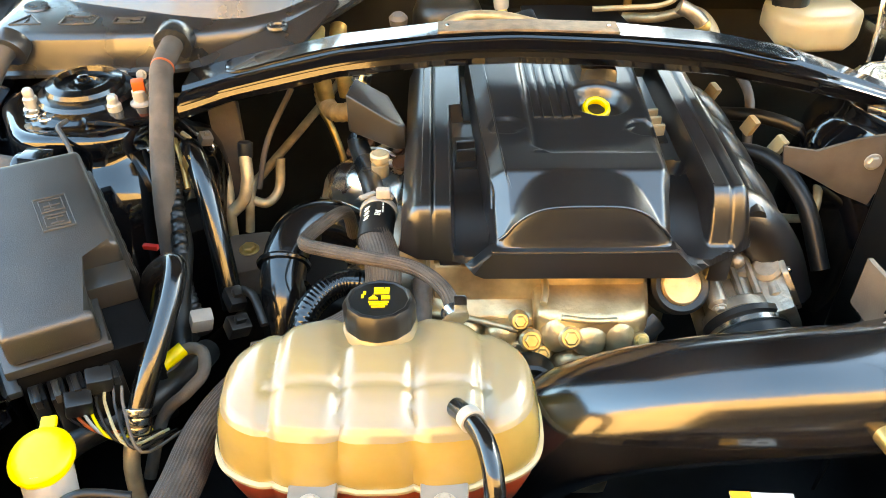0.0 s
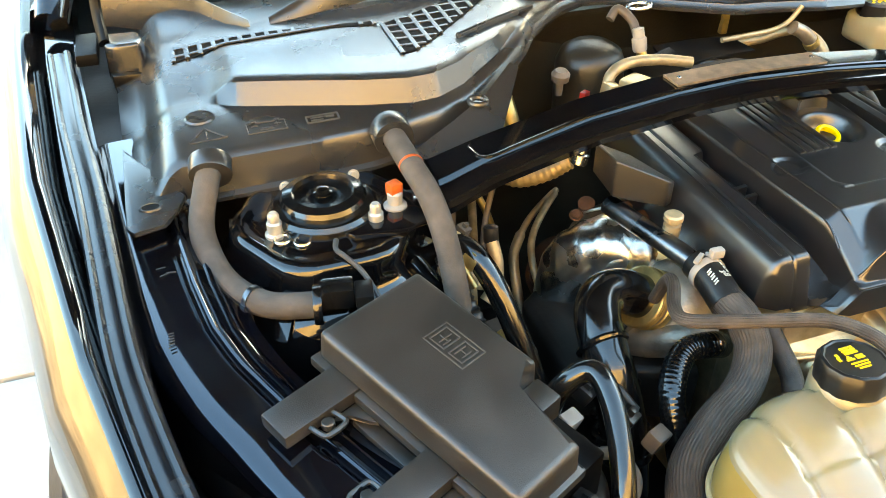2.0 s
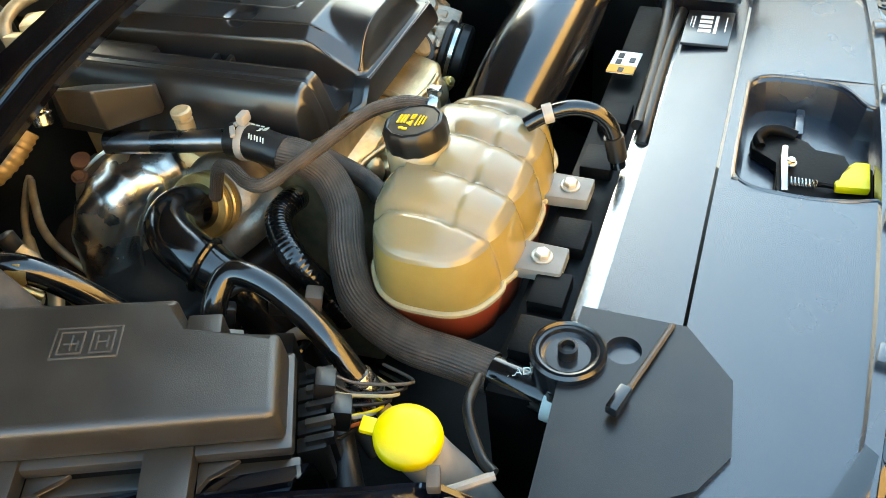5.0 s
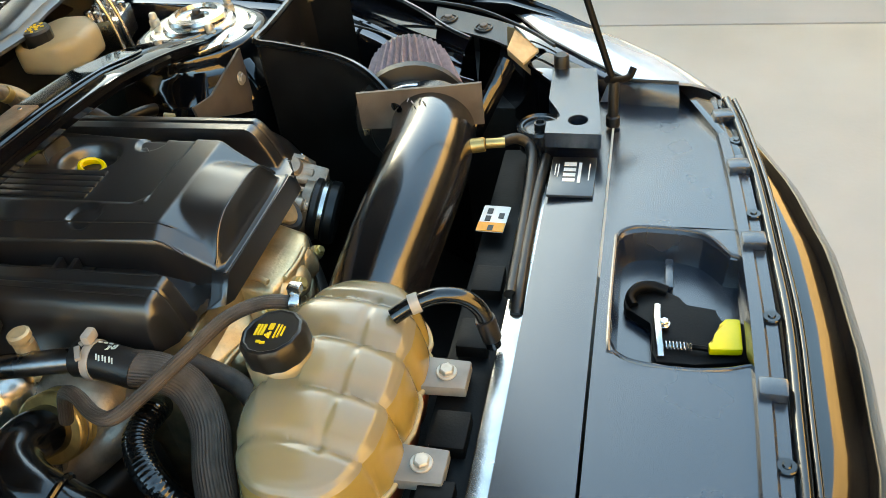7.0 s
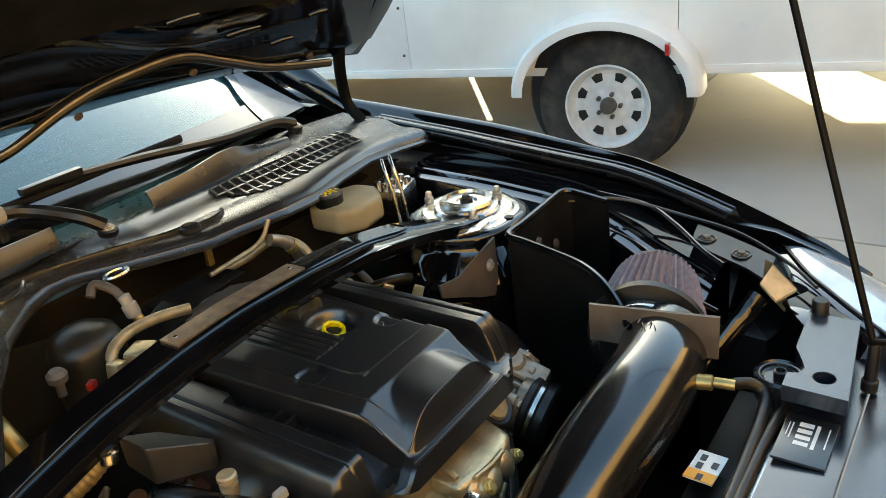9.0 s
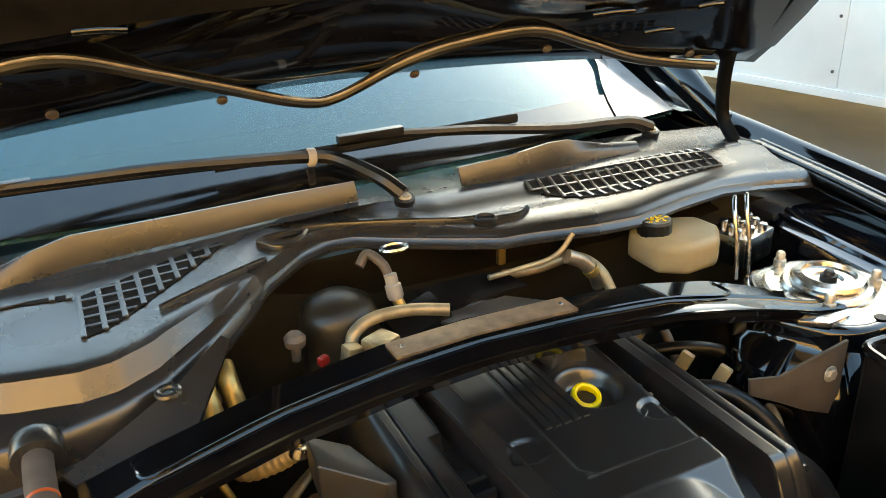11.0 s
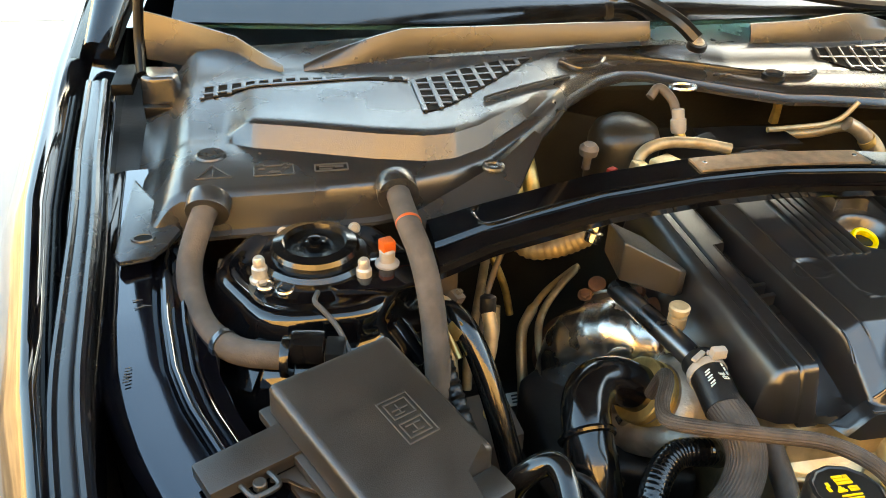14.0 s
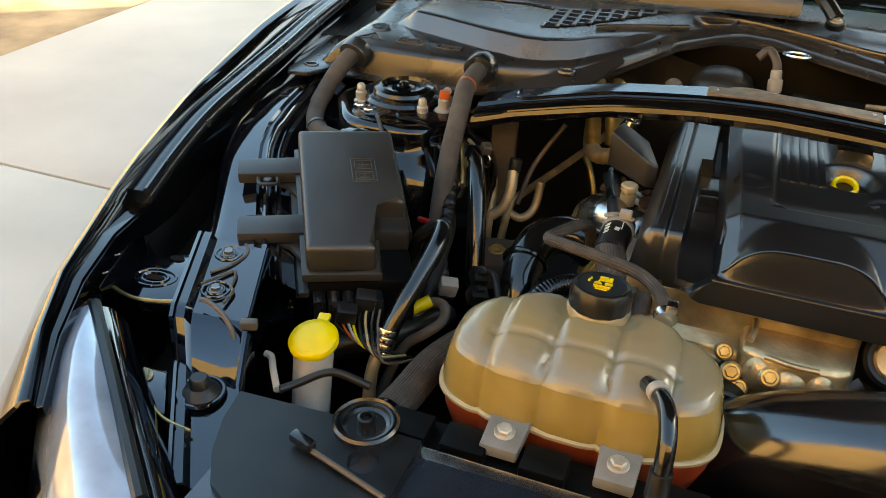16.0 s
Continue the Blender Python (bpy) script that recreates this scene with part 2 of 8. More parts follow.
def lathe(bm, profile, m=None, seg=28, lobes=None, loop=False):
    """Turns (radius, height) pairs round z; the ends are closed."""
    m = m or Matrix()
    rings = []
    for r, z in profile:
        ring = []
        for k in range(seg):
            a = 2 * math.pi * k / seg
            rr = r * (lobes(a) if lobes else 1.0)
            ring.append(bm.verts.new(m @ Vector((rr * math.cos(a), rr * math.sin(a), z))))
        rings.append(ring)
    for u, v in zip(rings, rings[1:]):
        for k in range(seg):
            bm.faces.new((u[k], u[(k + 1) % seg], v[(k + 1) % seg], v[k]))
    if loop is None:
        return bm
    if loop:
        u, v = rings[-1], rings[0]
        for k in range(seg):
            bm.faces.new((u[k], u[(k + 1) % seg], v[(k + 1) % seg], v[k]))
        return bm
    bm.faces.new(rings[0][::-1])
    bm.faces.new(rings[-1])
    return bm


def disc_rod(bm, r, h, m, seg=20, bev=0.0015):
    return lathe(bm, [(max(r - bev, r * 0.6), 0), (r, bev), (r, h - bev), (max(r - bev, r * 0.6), h)], m, seg)


def prism(bm, outline, z0, z1, bevel=0.003, m=None, segs=2, top=1.0):
    """An upright prism with bevelled edges; z1 may be a function of (x, y); top shrinks the upper outline."""
    m = m or Matrix()
    cx, cy = sum(p[0] for p in outline) / len(outline), sum(p[1] for p in outline) / len(outline)
    f = z1 if callable(z1) else (lambda x, y: z1)
    g = z0 if callable(z0) else (lambda x, y: z0)
    lo = [bm.verts.new(Vector((x, y, g(x, y)))) for x, y in outline]
    hi = [bm.verts.new(Vector((cx + (x - cx) * top, cy + (y - cy) * top, f(x, y)))) for x, y in outline]
    n = len(outline)
    faces = [bm.faces.new(lo[::-1]), bm.faces.new(hi)]
    for i in range(n):
        faces.append(bm.faces.new((lo[i], lo[(i + 1) % n], hi[(i + 1) % n], hi[i])))
    verts = lo + hi
    if bevel:
        edges = list({e for v in verts for e in v.link_edges})
        res = bmesh.ops.bevel(bm, geom=edges, offset=bevel, segments=segs, profile=0.6, affect="EDGES", clamp_overlap=True)
        verts = list({v for fc in res["faces"] for v in fc.verts} | {v for v in verts if v.is_valid})
    bmesh.ops.transform(bm, matrix=m, verts=verts)
    return bm


def block(bm, sx, sy, sz, m, bevel=0.003, segs=2, top=1.0):
    """A box that stands on the pose's origin."""
    return prism(bm, [(-sx / 2, -sy / 2), (sx / 2, -sy / 2), (sx / 2, sy / 2), (-sx / 2, sy / 2)], 0, sz, bevel, m, segs, top)


def sheet(bm, rows, thick=0.004, way=(0, 0, -1)):
    """A sheet of some thickness through rows of points."""
    d = Vector(way) * thick
    a = [[bm.verts.new(Vector(p)) for p in row] for row in rows]
    b = [[bm.verts.new(Vector(p) + d) for p in row] for row in rows]
    R, C = len(rows), len(rows[0])
    for i in range(R - 1):
        for j in range(C - 1):
            bm.faces.new((a[i][j], a[i][j + 1], a[i + 1][j + 1], a[i + 1][j]))
            bm.faces.new((b[i][j], b[i + 1][j], b[i + 1][j + 1], b[i][j + 1]))
    for i in range(R - 1):
        bm.faces.new((a[i][0], a[i + 1][0], b[i + 1][0], b[i][0]))
        bm.faces.new((a[i][-1], b[i][-1], b[i + 1][-1], a[i + 1][-1]))
    for j in range(C - 1):
        bm.faces.new((a[0][j], b[0][j], b[0][j + 1], a[0][j + 1]))
        bm.faces.new((a[-1][j], a[-1][j + 1], b[-1][j + 1], b[-1][j]))
    return bm


def lerp(x, xs, ys):
    return float(np.interp(x, xs, ys))


def ring_band(bm, r, tube, m, seg=28, sub=8):
    """A torus."""
    rows = [[bm.verts.new(m @ Vector(((r + tube * math.cos(2 * math.pi * j / sub)) * math.cos(2 * math.pi * i / seg), (r + tube * math.cos(2 * math.pi * j / sub)) * math.sin(2 * math.pi * i / seg), tube * math.sin(2 * math.pi * j / sub)))) for j in range(sub)] for i in range(seg)]
    for i in range(seg):
        for j in range(sub):
            bm.faces.new((rows[i][j], rows[(i + 1) % seg][j], rows[(i + 1) % seg][(j + 1) % sub], rows[i][(j + 1) % sub]))
    return bm


def lettering(text, size, m):
    """Flat letters as a bmesh, placed by a matrix."""
    cu = bpy.data.curves.new("letters", "FONT")
    cu.body, cu.size, cu.extrude = text, size, 0.0004
    cu.align_x = "CENTER"
    ob = bpy.data.objects.new("letters", cu)
    scene.collection.objects.link(ob)
    me = bpy.data.meshes.new_from_object(ob.evaluated_get(bpy.context.evaluated_depsgraph_get()))
    bm = bmesh.new()
    bm.from_mesh(me)
    bmesh.ops.transform(bm, matrix=m, verts=bm.verts)
    bpy.data.objects.remove(ob)
    bpy.data.curves.remove(cu)
    bpy.data.meshes.remove(me)
    return bm


def hex_bolt(name, at, way, parent, r=0.008, h=0.007, material=None):
    m = axis(at, way)
    bm = B()
    disc_rod(bm, r * 1.35, h * 0.35, m, 20, 0.0006)
    lathe(bm, [(r, 0), (r, h * 0.85), (r * 0.82, h)], m, 6)
    return part(name, bm, material or NUT, parent, "", 25)

# ---- ground, wall and yard ----
bm = B()
bmesh.ops.create_grid(bm, x_segments=8, y_segments=8, size=300, matrix=Matrix.Translation((0, 0, -0.06)))
ground = solo("ground", bm, SOIL, "dry brown soil round the concrete driveway", "ground", kind="structure")
SX, SY = [-3.45, -0.50, 2.52, 5.57, 8.6, 11.6], [-5.25, -2.2, 0.85, 3.9, 6.95, 10.0, 13.05]
for i in range(len(SX) - 1):
    for j in range(len(SY) - 1):
        bm = B()
        x0, x1, y0, y1 = SX[i] + 0.006, SX[i + 1] - 0.006, SY[j] + 0.006, SY[j + 1] - 0.006
        prism(bm, [(x0, y0), (x1, y0), (x1, y1), (x0, y1)], -0.07, 0.0, 0.008)
        part("slab", bm, CONCRETE, ground)
# unseen house front with an open garage, added for tan and dark reflections
GY = -3.3
for k, (x0, x1, z0, z1) in enumerate(((-9.0, -0.7, -0.05, 3.6), (6.2, 9.0, -0.05, 3.6), (-0.7, 6.2, 2.45, 3.6))):
    bm = B()
    prism(bm, [(x0, GY - 0.25), (x1, GY - 0.25), (x1, GY), (x0, GY)], z0, z1, 0.01)
    solo("wall_house", bm, STUCCO, "unseen plain tan stucco house wall added facing the car", "wall", kind="structure")
# unseen wall, added to give the fender its tan reflection
bm = B()
prism(bm, [(-7.6, -3.0), (-7.4, -3.0), (-7.4, 16.0), (-7.6, 16.0)], -0.06, 2.6, 0.01)
solo("wall_reflection", bm, EARTHWALL, "unseen plain tan wall added beyond the driveway for reflections", "wall", kind="structure")
for name, pts, z0, z1 in (("wall_garage", [(-1.4, GY - 6.2), (6.8, GY - 6.2), (6.8, GY - 6.0), (-1.4, GY - 6.0)], 0, 2.6), ("wall_garage", [(-1.4, GY - 6.0), (-1.2, GY - 6.0), (-1.2, GY - 0.25), (-1.4, GY - 0.25)], 0, 2.6), ("wall_garage", [(6.6, GY - 6.0), (6.8, GY - 6.0), (6.8, GY - 0.25), (6.6, GY - 0.25)], 0, 2.6), ("ceiling_garage", [(-1.4, GY - 6.2), (6.8, GY - 6.2), (6.8, GY - 0.25), (-1.4, GY - 0.25)], 2.6, 2.75), ("floor_garage", [(-1.4, GY - 6.2), (6.8, GY - 6.2), (6.8, GY), (-1.4, GY)], -0.06, 0.004)):
    bm = B()
    prism(bm, pts, z0, z1, 0.005)
    solo(name, bm, GARAGE if "floor" not in name else CONCRETE, "unseen plain dark garage interior added behind the camera", "wall", kind="structure")

# ---- car body ----
car = thing("car", "glossy black car with its bonnet propped open", "car", (0, 0.9, 0))
EY = [1.6, 0.9, 0.45, 0.1, -0.2, -0.4, -0.6, -0.72, -0.82, -0.88, -0.93, -0.955]
EX = [0.93, 0.92, 0.895, 0.862, 0.806, 0.757, 0.690, 0.625, 0.52, 0.42, 0.23, 0.0]
EZ = [1.0, 0.985, 0.962, 0.945, 0.925, 0.905, 0.880, 0.862, 0.835, 0.815, 0.795, 0.785]


def edge(y):
    r = EY[::-1]
    return Vector((lerp(y, r, EX[::-1]), y, lerp(y, r, EZ[::-1])))


AY = [-0.46, -0.42, -0.38, -0.32, -0.29, -0.25, -0.20, -0.15, -0.08, 0.03, 0.10, 0.24]
AO = [0.618, 0.638, 0.658, 0.690, 0.705, 0.727, 0.748, 0.765, 0.777, 0.790, 0.796, 0.806]
AB = [0.530, 0.555, 0.577, 0.612, 0.630, 0.652, 0.677, 0.694, 0.706, 0.718, 0.721, 0.730]
AZ = [0.838, 0.842, 0.845, 0.851, 0.856, 0.862, 0.868, 0.874, 0.880, 0.885, 0.888, 0.890]


def edge_frame(y, s):
    p, q = edge(y + 0.01), edge(y - 0.01)
    t = (p - q).normalized()
    n = Vector((t.y, -t.x, 0)).normalized()
    e = edge(y)
    sag = lerp(y, [-0.655, -0.55, -0.40, -0.25], [0.046, 0.030, 0.014, 0.0]) if s > 0 else 0.0
    return Vector((s * e.x, e.y, e.z - sag)), Vector((s * n.x, n.y, 0))


for s, side in ((-1, "driver"), (1, "passenger")):
    rows = []
    for k in range(31):
        y = 1.5 - k * (1.5 + (0.74 if s < 0 else 0.655)) / 30
        e, n = edge_frame(y, s)
        prof = [(-0.074, -0.085), (-0.072, -0.040), (-0.030, -0.040), (-0.023, -0.022), (-0.013, -0.010), (-0.003, -0.0022), (0.004, -0.0035), (0.009, -0.009), (0.016, -0.017), (0.024, -0.027), (0.032, -0.038), (0.040, -0.051), (0.0455, -0.066), (0.0495, -0.10), (0.054, -0.18), (0.062, -0.30), (0.07, -0.5), (0.06, -0.72)]
        swell = max(1.0, (lerp(y, [-0.60, -0.50, -0.40, -0.25, 0.0, 0.3], [0.675, 0.725, 0.778, 0.848, 0.890, 0.925]) - abs(e.x)) / 0.048)
        slim = lerp(y, [-0.74, -0.56, -0.46, -0.31, -0.10, 0.05], [0.12, 0.3, 0.4, 0.48, 0.78, 1.0])
        drop = lerp(y, [-0.48, -0.42], [0.3, 1.0])
        nose = 1.0 if s < 0 else lerp(y, [-0.655, -0.60, -0.48], [0.06, 0.45, 1.0])
        rows.append([tuple(e + n * (a * slim if a < 0.001 else a * swell * nose) + Vector((0, 0, (b * drop if a < -0.02 else b) * nose))) for a, b in prof])
    bm = B()
    sheet(bm, rows, 0.004, (-s * 0.7, 0, -0.7))
    part("fender", bm, PAINT, car, "glossy black fender", 60)
    # rubber strip on the fender's inner lip: a base, a bulb and a thin lip
    def strip_off(y):
        return lerp(y, [-0.43, -0.31, -0.22, -0.14, -0.03, 0.05], [0.021, 0.023, 0.028, 0.035, 0.046, 0.053])

    def strip_line(off, up):
        return [tuple(edge_frame(y, s)[0] - edge_frame(y, s)[1] * (strip_off(y) + off) + Vector((0, 0, up))) for y in (0.42, 0.3, 0.2, 0.05, -0.1, -0.22, -0.33, -0.43)]

    bm = B()
    sweep(bm, strip_line(0.0, -0.026), 0.013, 14, 5, up=(0, 0, 1), wide=1.35)
    seal = part("weatherstrip", bm, SEALRUB, car, "thick black rubber weatherstrip")
    for off, up, r in ((-0.011, -0.016, 0.0048), (0.011, -0.016, 0.0055)):
        bm = B()
        sweep(bm, strip_line(off, up), r, 8, 5)
        part("seal_bead", bm, SEALRUB, seal)
    # apron: a painted ledge with a rounded outer edge, a bead and a lower bead, and a dark sheet added to shade the gap
    # beside it
    rows, gap_sheet = [], []
    for k in range(40):
        y = 0.24 - k * (0.24 + 0.455) / 39
        xo, xb, z = lerp(y, AY, AO), lerp(y, AY, AB), lerp(y, AY, AZ)
        prof = [(xo + 0.004, -0.22), (xo + 0.002, -0.016), (xo, -0.0085), (xo - 0.004, -0.0050), (xo - 0.009, -0.0028), (xo - 0.015, -0.0012), (xo - 0.022, -0.0003), (xo - 0.028, 0.0), ((xo + xb) / 2, 0.0005), (xb + 0.014, 0.001), (xb + 0.010, -0.004), (xb + 0.006, -0.0045), (xb + 0.003, 0.001), (xb, 0.0018), (xb - 0.003, 0.0), (xb - 0.007, -0.007), (xb - 0.014, -0.009), (xb - 0.017, -0.005), (xb - 0.020, -0.006), (xb - 0.023, -0.012), (xb - 0.027, -0.0135), (xb - 0.040, -0.0165), (xb - 0.043, -0.022), (xb - 0.048, -0.050), (xb - 0.052, -0.15), (xb - 0.052, -0.40)]
        rows.append([(s * a, y, z + b) for a, b in prof])
        e, n = edge_frame(y, s)
        lip = e - n * (strip_off(y) + 0.008)
        gap_sheet.append([(lip.x, lip.y, lip.z - 0.045), (lip.x - s * 0.004, lip.y, 0.76), (s * (xo + 0.006), y, 0.74)])
    bm = B()
    sheet(bm, rows, 0.003, (0, 0, -1))
    apron = part("apron", bm, APRON, car, "glossy black painted inner apron", 32)
    bm = B()
    sheet(bm, gap_sheet, 0.003, (0, 0, -1))
    part("gap_sheet", bm, DARK, car, "dark sheet added to shade the gap beside the fender")
    if s < 0:
        for k in range(6):
            bm = B()
            block(bm, 0.006, 0.0012, 0.0006, pose(-0.736, -0.150 - 0.004 * k, lerp(-0.15, AY, AZ) + 0.0015, 0, 0, 8), 0)
            part("stamped_mark", bm, GREYMARK, apron)
        for x, y, a in ((-0.738, -0.050, 5), (-0.735, -0.062, 20), (-0.728, -0.060, -12)):
            bm = B()
            block(bm, 0.010, 0.0011, 0.0006, pose(x, y, lerp(y, AY, AZ) + 0.0015, 0, 0, a), 0)
            part("stamped_mark", bm, GREYMARK, apron)

# bay floor, firewall and front
bm = B()
prism(bm, [(-0.36, -0.88), (0.36, -0.88), (0.58, -0.66), (0.80, -0.30), (0.85, 0.6), (-0.85, 0.6), (-0.80, -0.30), (-0.58, -0.66)], 0.30, 0.36, 0.005)
part("undertray", bm, DARK, car, "dark undertray")
bm = B()
prism(bm, [(-0.80, 0.30), (-0.5, 0.30), (-0.3, 0.33), (0.3, 0.33), (0.6, 0.31), (0.80, 0.30), (0.80, 0.36), (-0.80, 0.36)], 0.36, lambda x, y: 0.945 - 0.30 * max(0.0, abs(x) - 0.55), 0.004)
part("firewall", bm, FIREWALL, car, "brown-black firewall mat")
for s in (-1, 1):
    bm = B()
    prism(bm, [(s * 0.60, -0.62), (s * 0.66, -0.62), (s * 0.75, 0.3), (s * 0.69, 0.3)], 0.36, 0.70, 0.004)
    part("inner_wall", bm, DARK, car, "dark inner wing")

# dark plates added to block the bright ground behind the hinges
for s in (-1, 1):
    bm = B()
    prism(bm, [(s * 0.700, 0.24), (s * 0.800, 0.22), (s * 0.868, 0.30), (s * 0.885, 0.62), (s * 0.700, 0.62)][::s], 0.865, 0.885, 0.003)
    part("gap_plate", bm, DARK, car, "dark plate added to close the gap beside the cowl")

# bumper cover with its grille lip
rows = []
for k in range(41):
    u = -1 + 2 * k / 40
    x = u * 0.62
    y = -lerp(abs(x), [0, 0.15, 0.268, 0.357, 0.485, 0.575, 0.66], [0.958, 0.951, 0.927, 0.893, 0.838, 0.765, 0.66])
    z = lerp(abs(x), [0, 0.23, 0.40, 0.48, 0.575, 0.66], [0.785, 0.79, 0.80, 0.805, 0.815, 0.82])
    n = Vector((x * 0.9, -0.8, 0)).normalized()
    prof = [(-0.056, -0.002), (-0.053, 0.012), (-0.042, 0.012), (-0.01, 0.0), (0.012, -0.02), (0.03, -0.07), (0.045, -0.18), (0.045, -0.40)]
    rows.append([tuple(Vector((x, y, z)) + n * a + Vector((0, 0, b))) for a, b in prof])
bm = B()
sheet(bm, rows, 0.004, (0, 0, -1))
part("bumper_cover", bm, PAINT, car, "glossy black front bumper lip", 60)
for off, r in ((0.0, 0.0065), (-0.011, 0.0035)):
    pts = [(x, -lerp(abs(x), [0, 0.20, 0.327, 0.45], [0.888, 0.881, 0.872, 0.852]) + off, 0.808) for x in (-0.45, -0.38, -0.25, -0.12, 0, 0.12, 0.25, 0.38, 0.45)]
    bm = B()
    sweep(bm, pts, r, 10, 5)
    part("front_seal", bm, GLOSSRUB, car, "black rubber seal along the nose")

# headlights
for s in (-1, 1):
    rows = []
    for k in range(16):
        t = k / 15
        w = [0, 0.25, 0.5, 0.75, 1]
        if s < 0:
            a = Vector((-0.660 + 0.212 * t, -0.590 - 0.195 * t, 0.844 - 0.008 * t))
            o = Vector((-lerp(t, w, [0.672, 0.636, 0.595, 0.540, 0.470]), lerp(t, w, [-0.625, -0.685, -0.738, -0.790, -0.845]), 0.832 - 0.022 * t))
        else:
            a = Vector((lerp(t, w, [0.702, 0.604, 0.516, 0.456, 0.448]), lerp(t, w, [-0.514, -0.577, -0.656, -0.715, -0.785]), 0.836))
            o = Vector((lerp(t, w, [0.715, 0.672, 0.625, 0.560, 0.470]), lerp(t, w, [-0.528, -0.612, -0.690, -0.770, -0.845]), lerp(t, w, [0.836, 0.832, 0.826, 0.818, 0.808])))
        rows.append([tuple(a.lerp(o, u) + Vector((0, 0, (0.022 if s < 0 else 0.012) * math.sin(math.pi * u) * math.sin(math.pi * (0.12 + 0.76 * t))))) for u in (0, 0.12, 0.3, 0.5, 0.7, 0.88, 1.0)] + [tuple(o + Vector((s * 0.012, -0.012, -d))) for d in (0.03, 0.09, 0.18)])
    bm = B()
    sheet(bm, rows, 0.004, (0, 0, -1))
    lens = part("headlight", bm, LAMPGLASS, car, "pale bluish headlight lens", 60)
    bm = B()
    sweep(bm, [r[0] for r in rows], 0.007 if s < 0 else 0.0025, 8, 2)
    part("lens_rim", bm, PLASTIC, lens)
    if s > 0:
        front = rows[9:]
        bm = B()
        sheet(bm, [[tuple(Vector((0.455 - 0.022 * k / 6, -0.690 - 0.098 * k / 6, 0.806 - 0.006 * k / 6)).lerp(Vector(r[0]) + Vector((0, 0, -0.003)), u) + Vector((0, 0, 0.006 * math.sin(math.pi * u)))) for u in (0, 0.25, 0.5, 0.75, 1.0)] for k, r in enumerate(front)], 0.006, (0, 0, -1))
        part("panel_wing", bm, PANEL, car, "satin black panel beside the headlight", 60)
        rows = rows[:11]
        bm = B()
        prism(bm, [(0.560, -0.585), (0.515, -0.560), (0.462, -0.600), (0.462, -0.650), (0.500, -0.655)], 0.826, 0.832, 0.002)
        part("mounting_tab", bm, APRON, lens, "glossy dark tab on the lamp housing")
        bm = B()
        lathe(bm, [(0.0, 0.863), (0.0095, 0.863), (0.0115, 0.860), (0.0115, 0.842), (0.014, 0.840), (0.014, 0.831), (0.0, 0.831)], Matrix.Translation((0.484, -0.616, 0)), 20)
        part("adjuster_cap", bm, RUBBER, lens, "black rubber cap on the lamp housing")
    bm = B()
    back = Vector((-s * 0.7, 0.7, 0))
    sheet(bm, [[tuple(Vector(r[0]) + back * d + Vector((0, 0, h))) for d, h in ((0.004, -0.004), (0.016, -0.010), (0.030, -0.035), (0.040, -0.075), (0.046, -0.15))] for r in rows], 0.003, (0, 0, -1))
    part("lamp_housing", bm, APRON, lens, "glossy dark lamp housing", 50)

# bonnet: opened upwards, hinged at the rear
HX = Vector((0, -0.690, 0.724)).normalized()      # from the hinge edge towards the raised nose
HN = Vector((0, -0.724, -0.690)).normalized()     # out of the underside
H0 = Vector((0, 0.500, 1.055))


def hood_at(x, d, h=0.0):
    bow = 0.085 * (1 - min(1.0, (x / 0.85) ** 2))
    return H0 + Vector((x, 0, 0)) + HX * d - HN * bow + HN * h


BD, BWD = [0, 0.15, 0.4, 0.7, 1.0, 1.2, 1.3], [0.845, 0.868, 0.850, 0.795, 0.70, 0.60, 0.52]
rows = []
for i in range(15):
    d = 0.045 + 1.25 * i / 14
    wd = lerp(d, BD, BWD)
    rows.append([tuple(hood_at(wd * u, d + (0.06 * (1 - u * u) if d > 1.22 else 0) + (0.02 * (1 - u * u) if i == 0 else 0))) for u in [k / 10 - 1 for k in range(21)]])
bm = B()
sheet(bm, rows, 0.016, tuple(-HN))
hood = part("bonnet", bm, PAINT, car, "raised black bonnet, underside showing", 60)
# pressed inner frame: a rear beam, side beams and stiffening swages
bm = B()
rows = []
for k in range(31):
    x = -0.80 + 1.60 * k / 30
    m = 0.24 + 0.05 * math.cos(x * 9)
    rows.append([tuple(hood_at(x, d, h)) for d, h in ((0.06, 0.004), (0.075, 0.020), (0.12, 0.028), (m - 0.03, 0.026), (m, 0.014), (m + 0.02, 0.004))])
sheet(bm, rows, 0.004, tuple(-HN))
frame_in = part("inner_frame", bm, PAINT, hood, "glossy black pressed inner frame", 50)
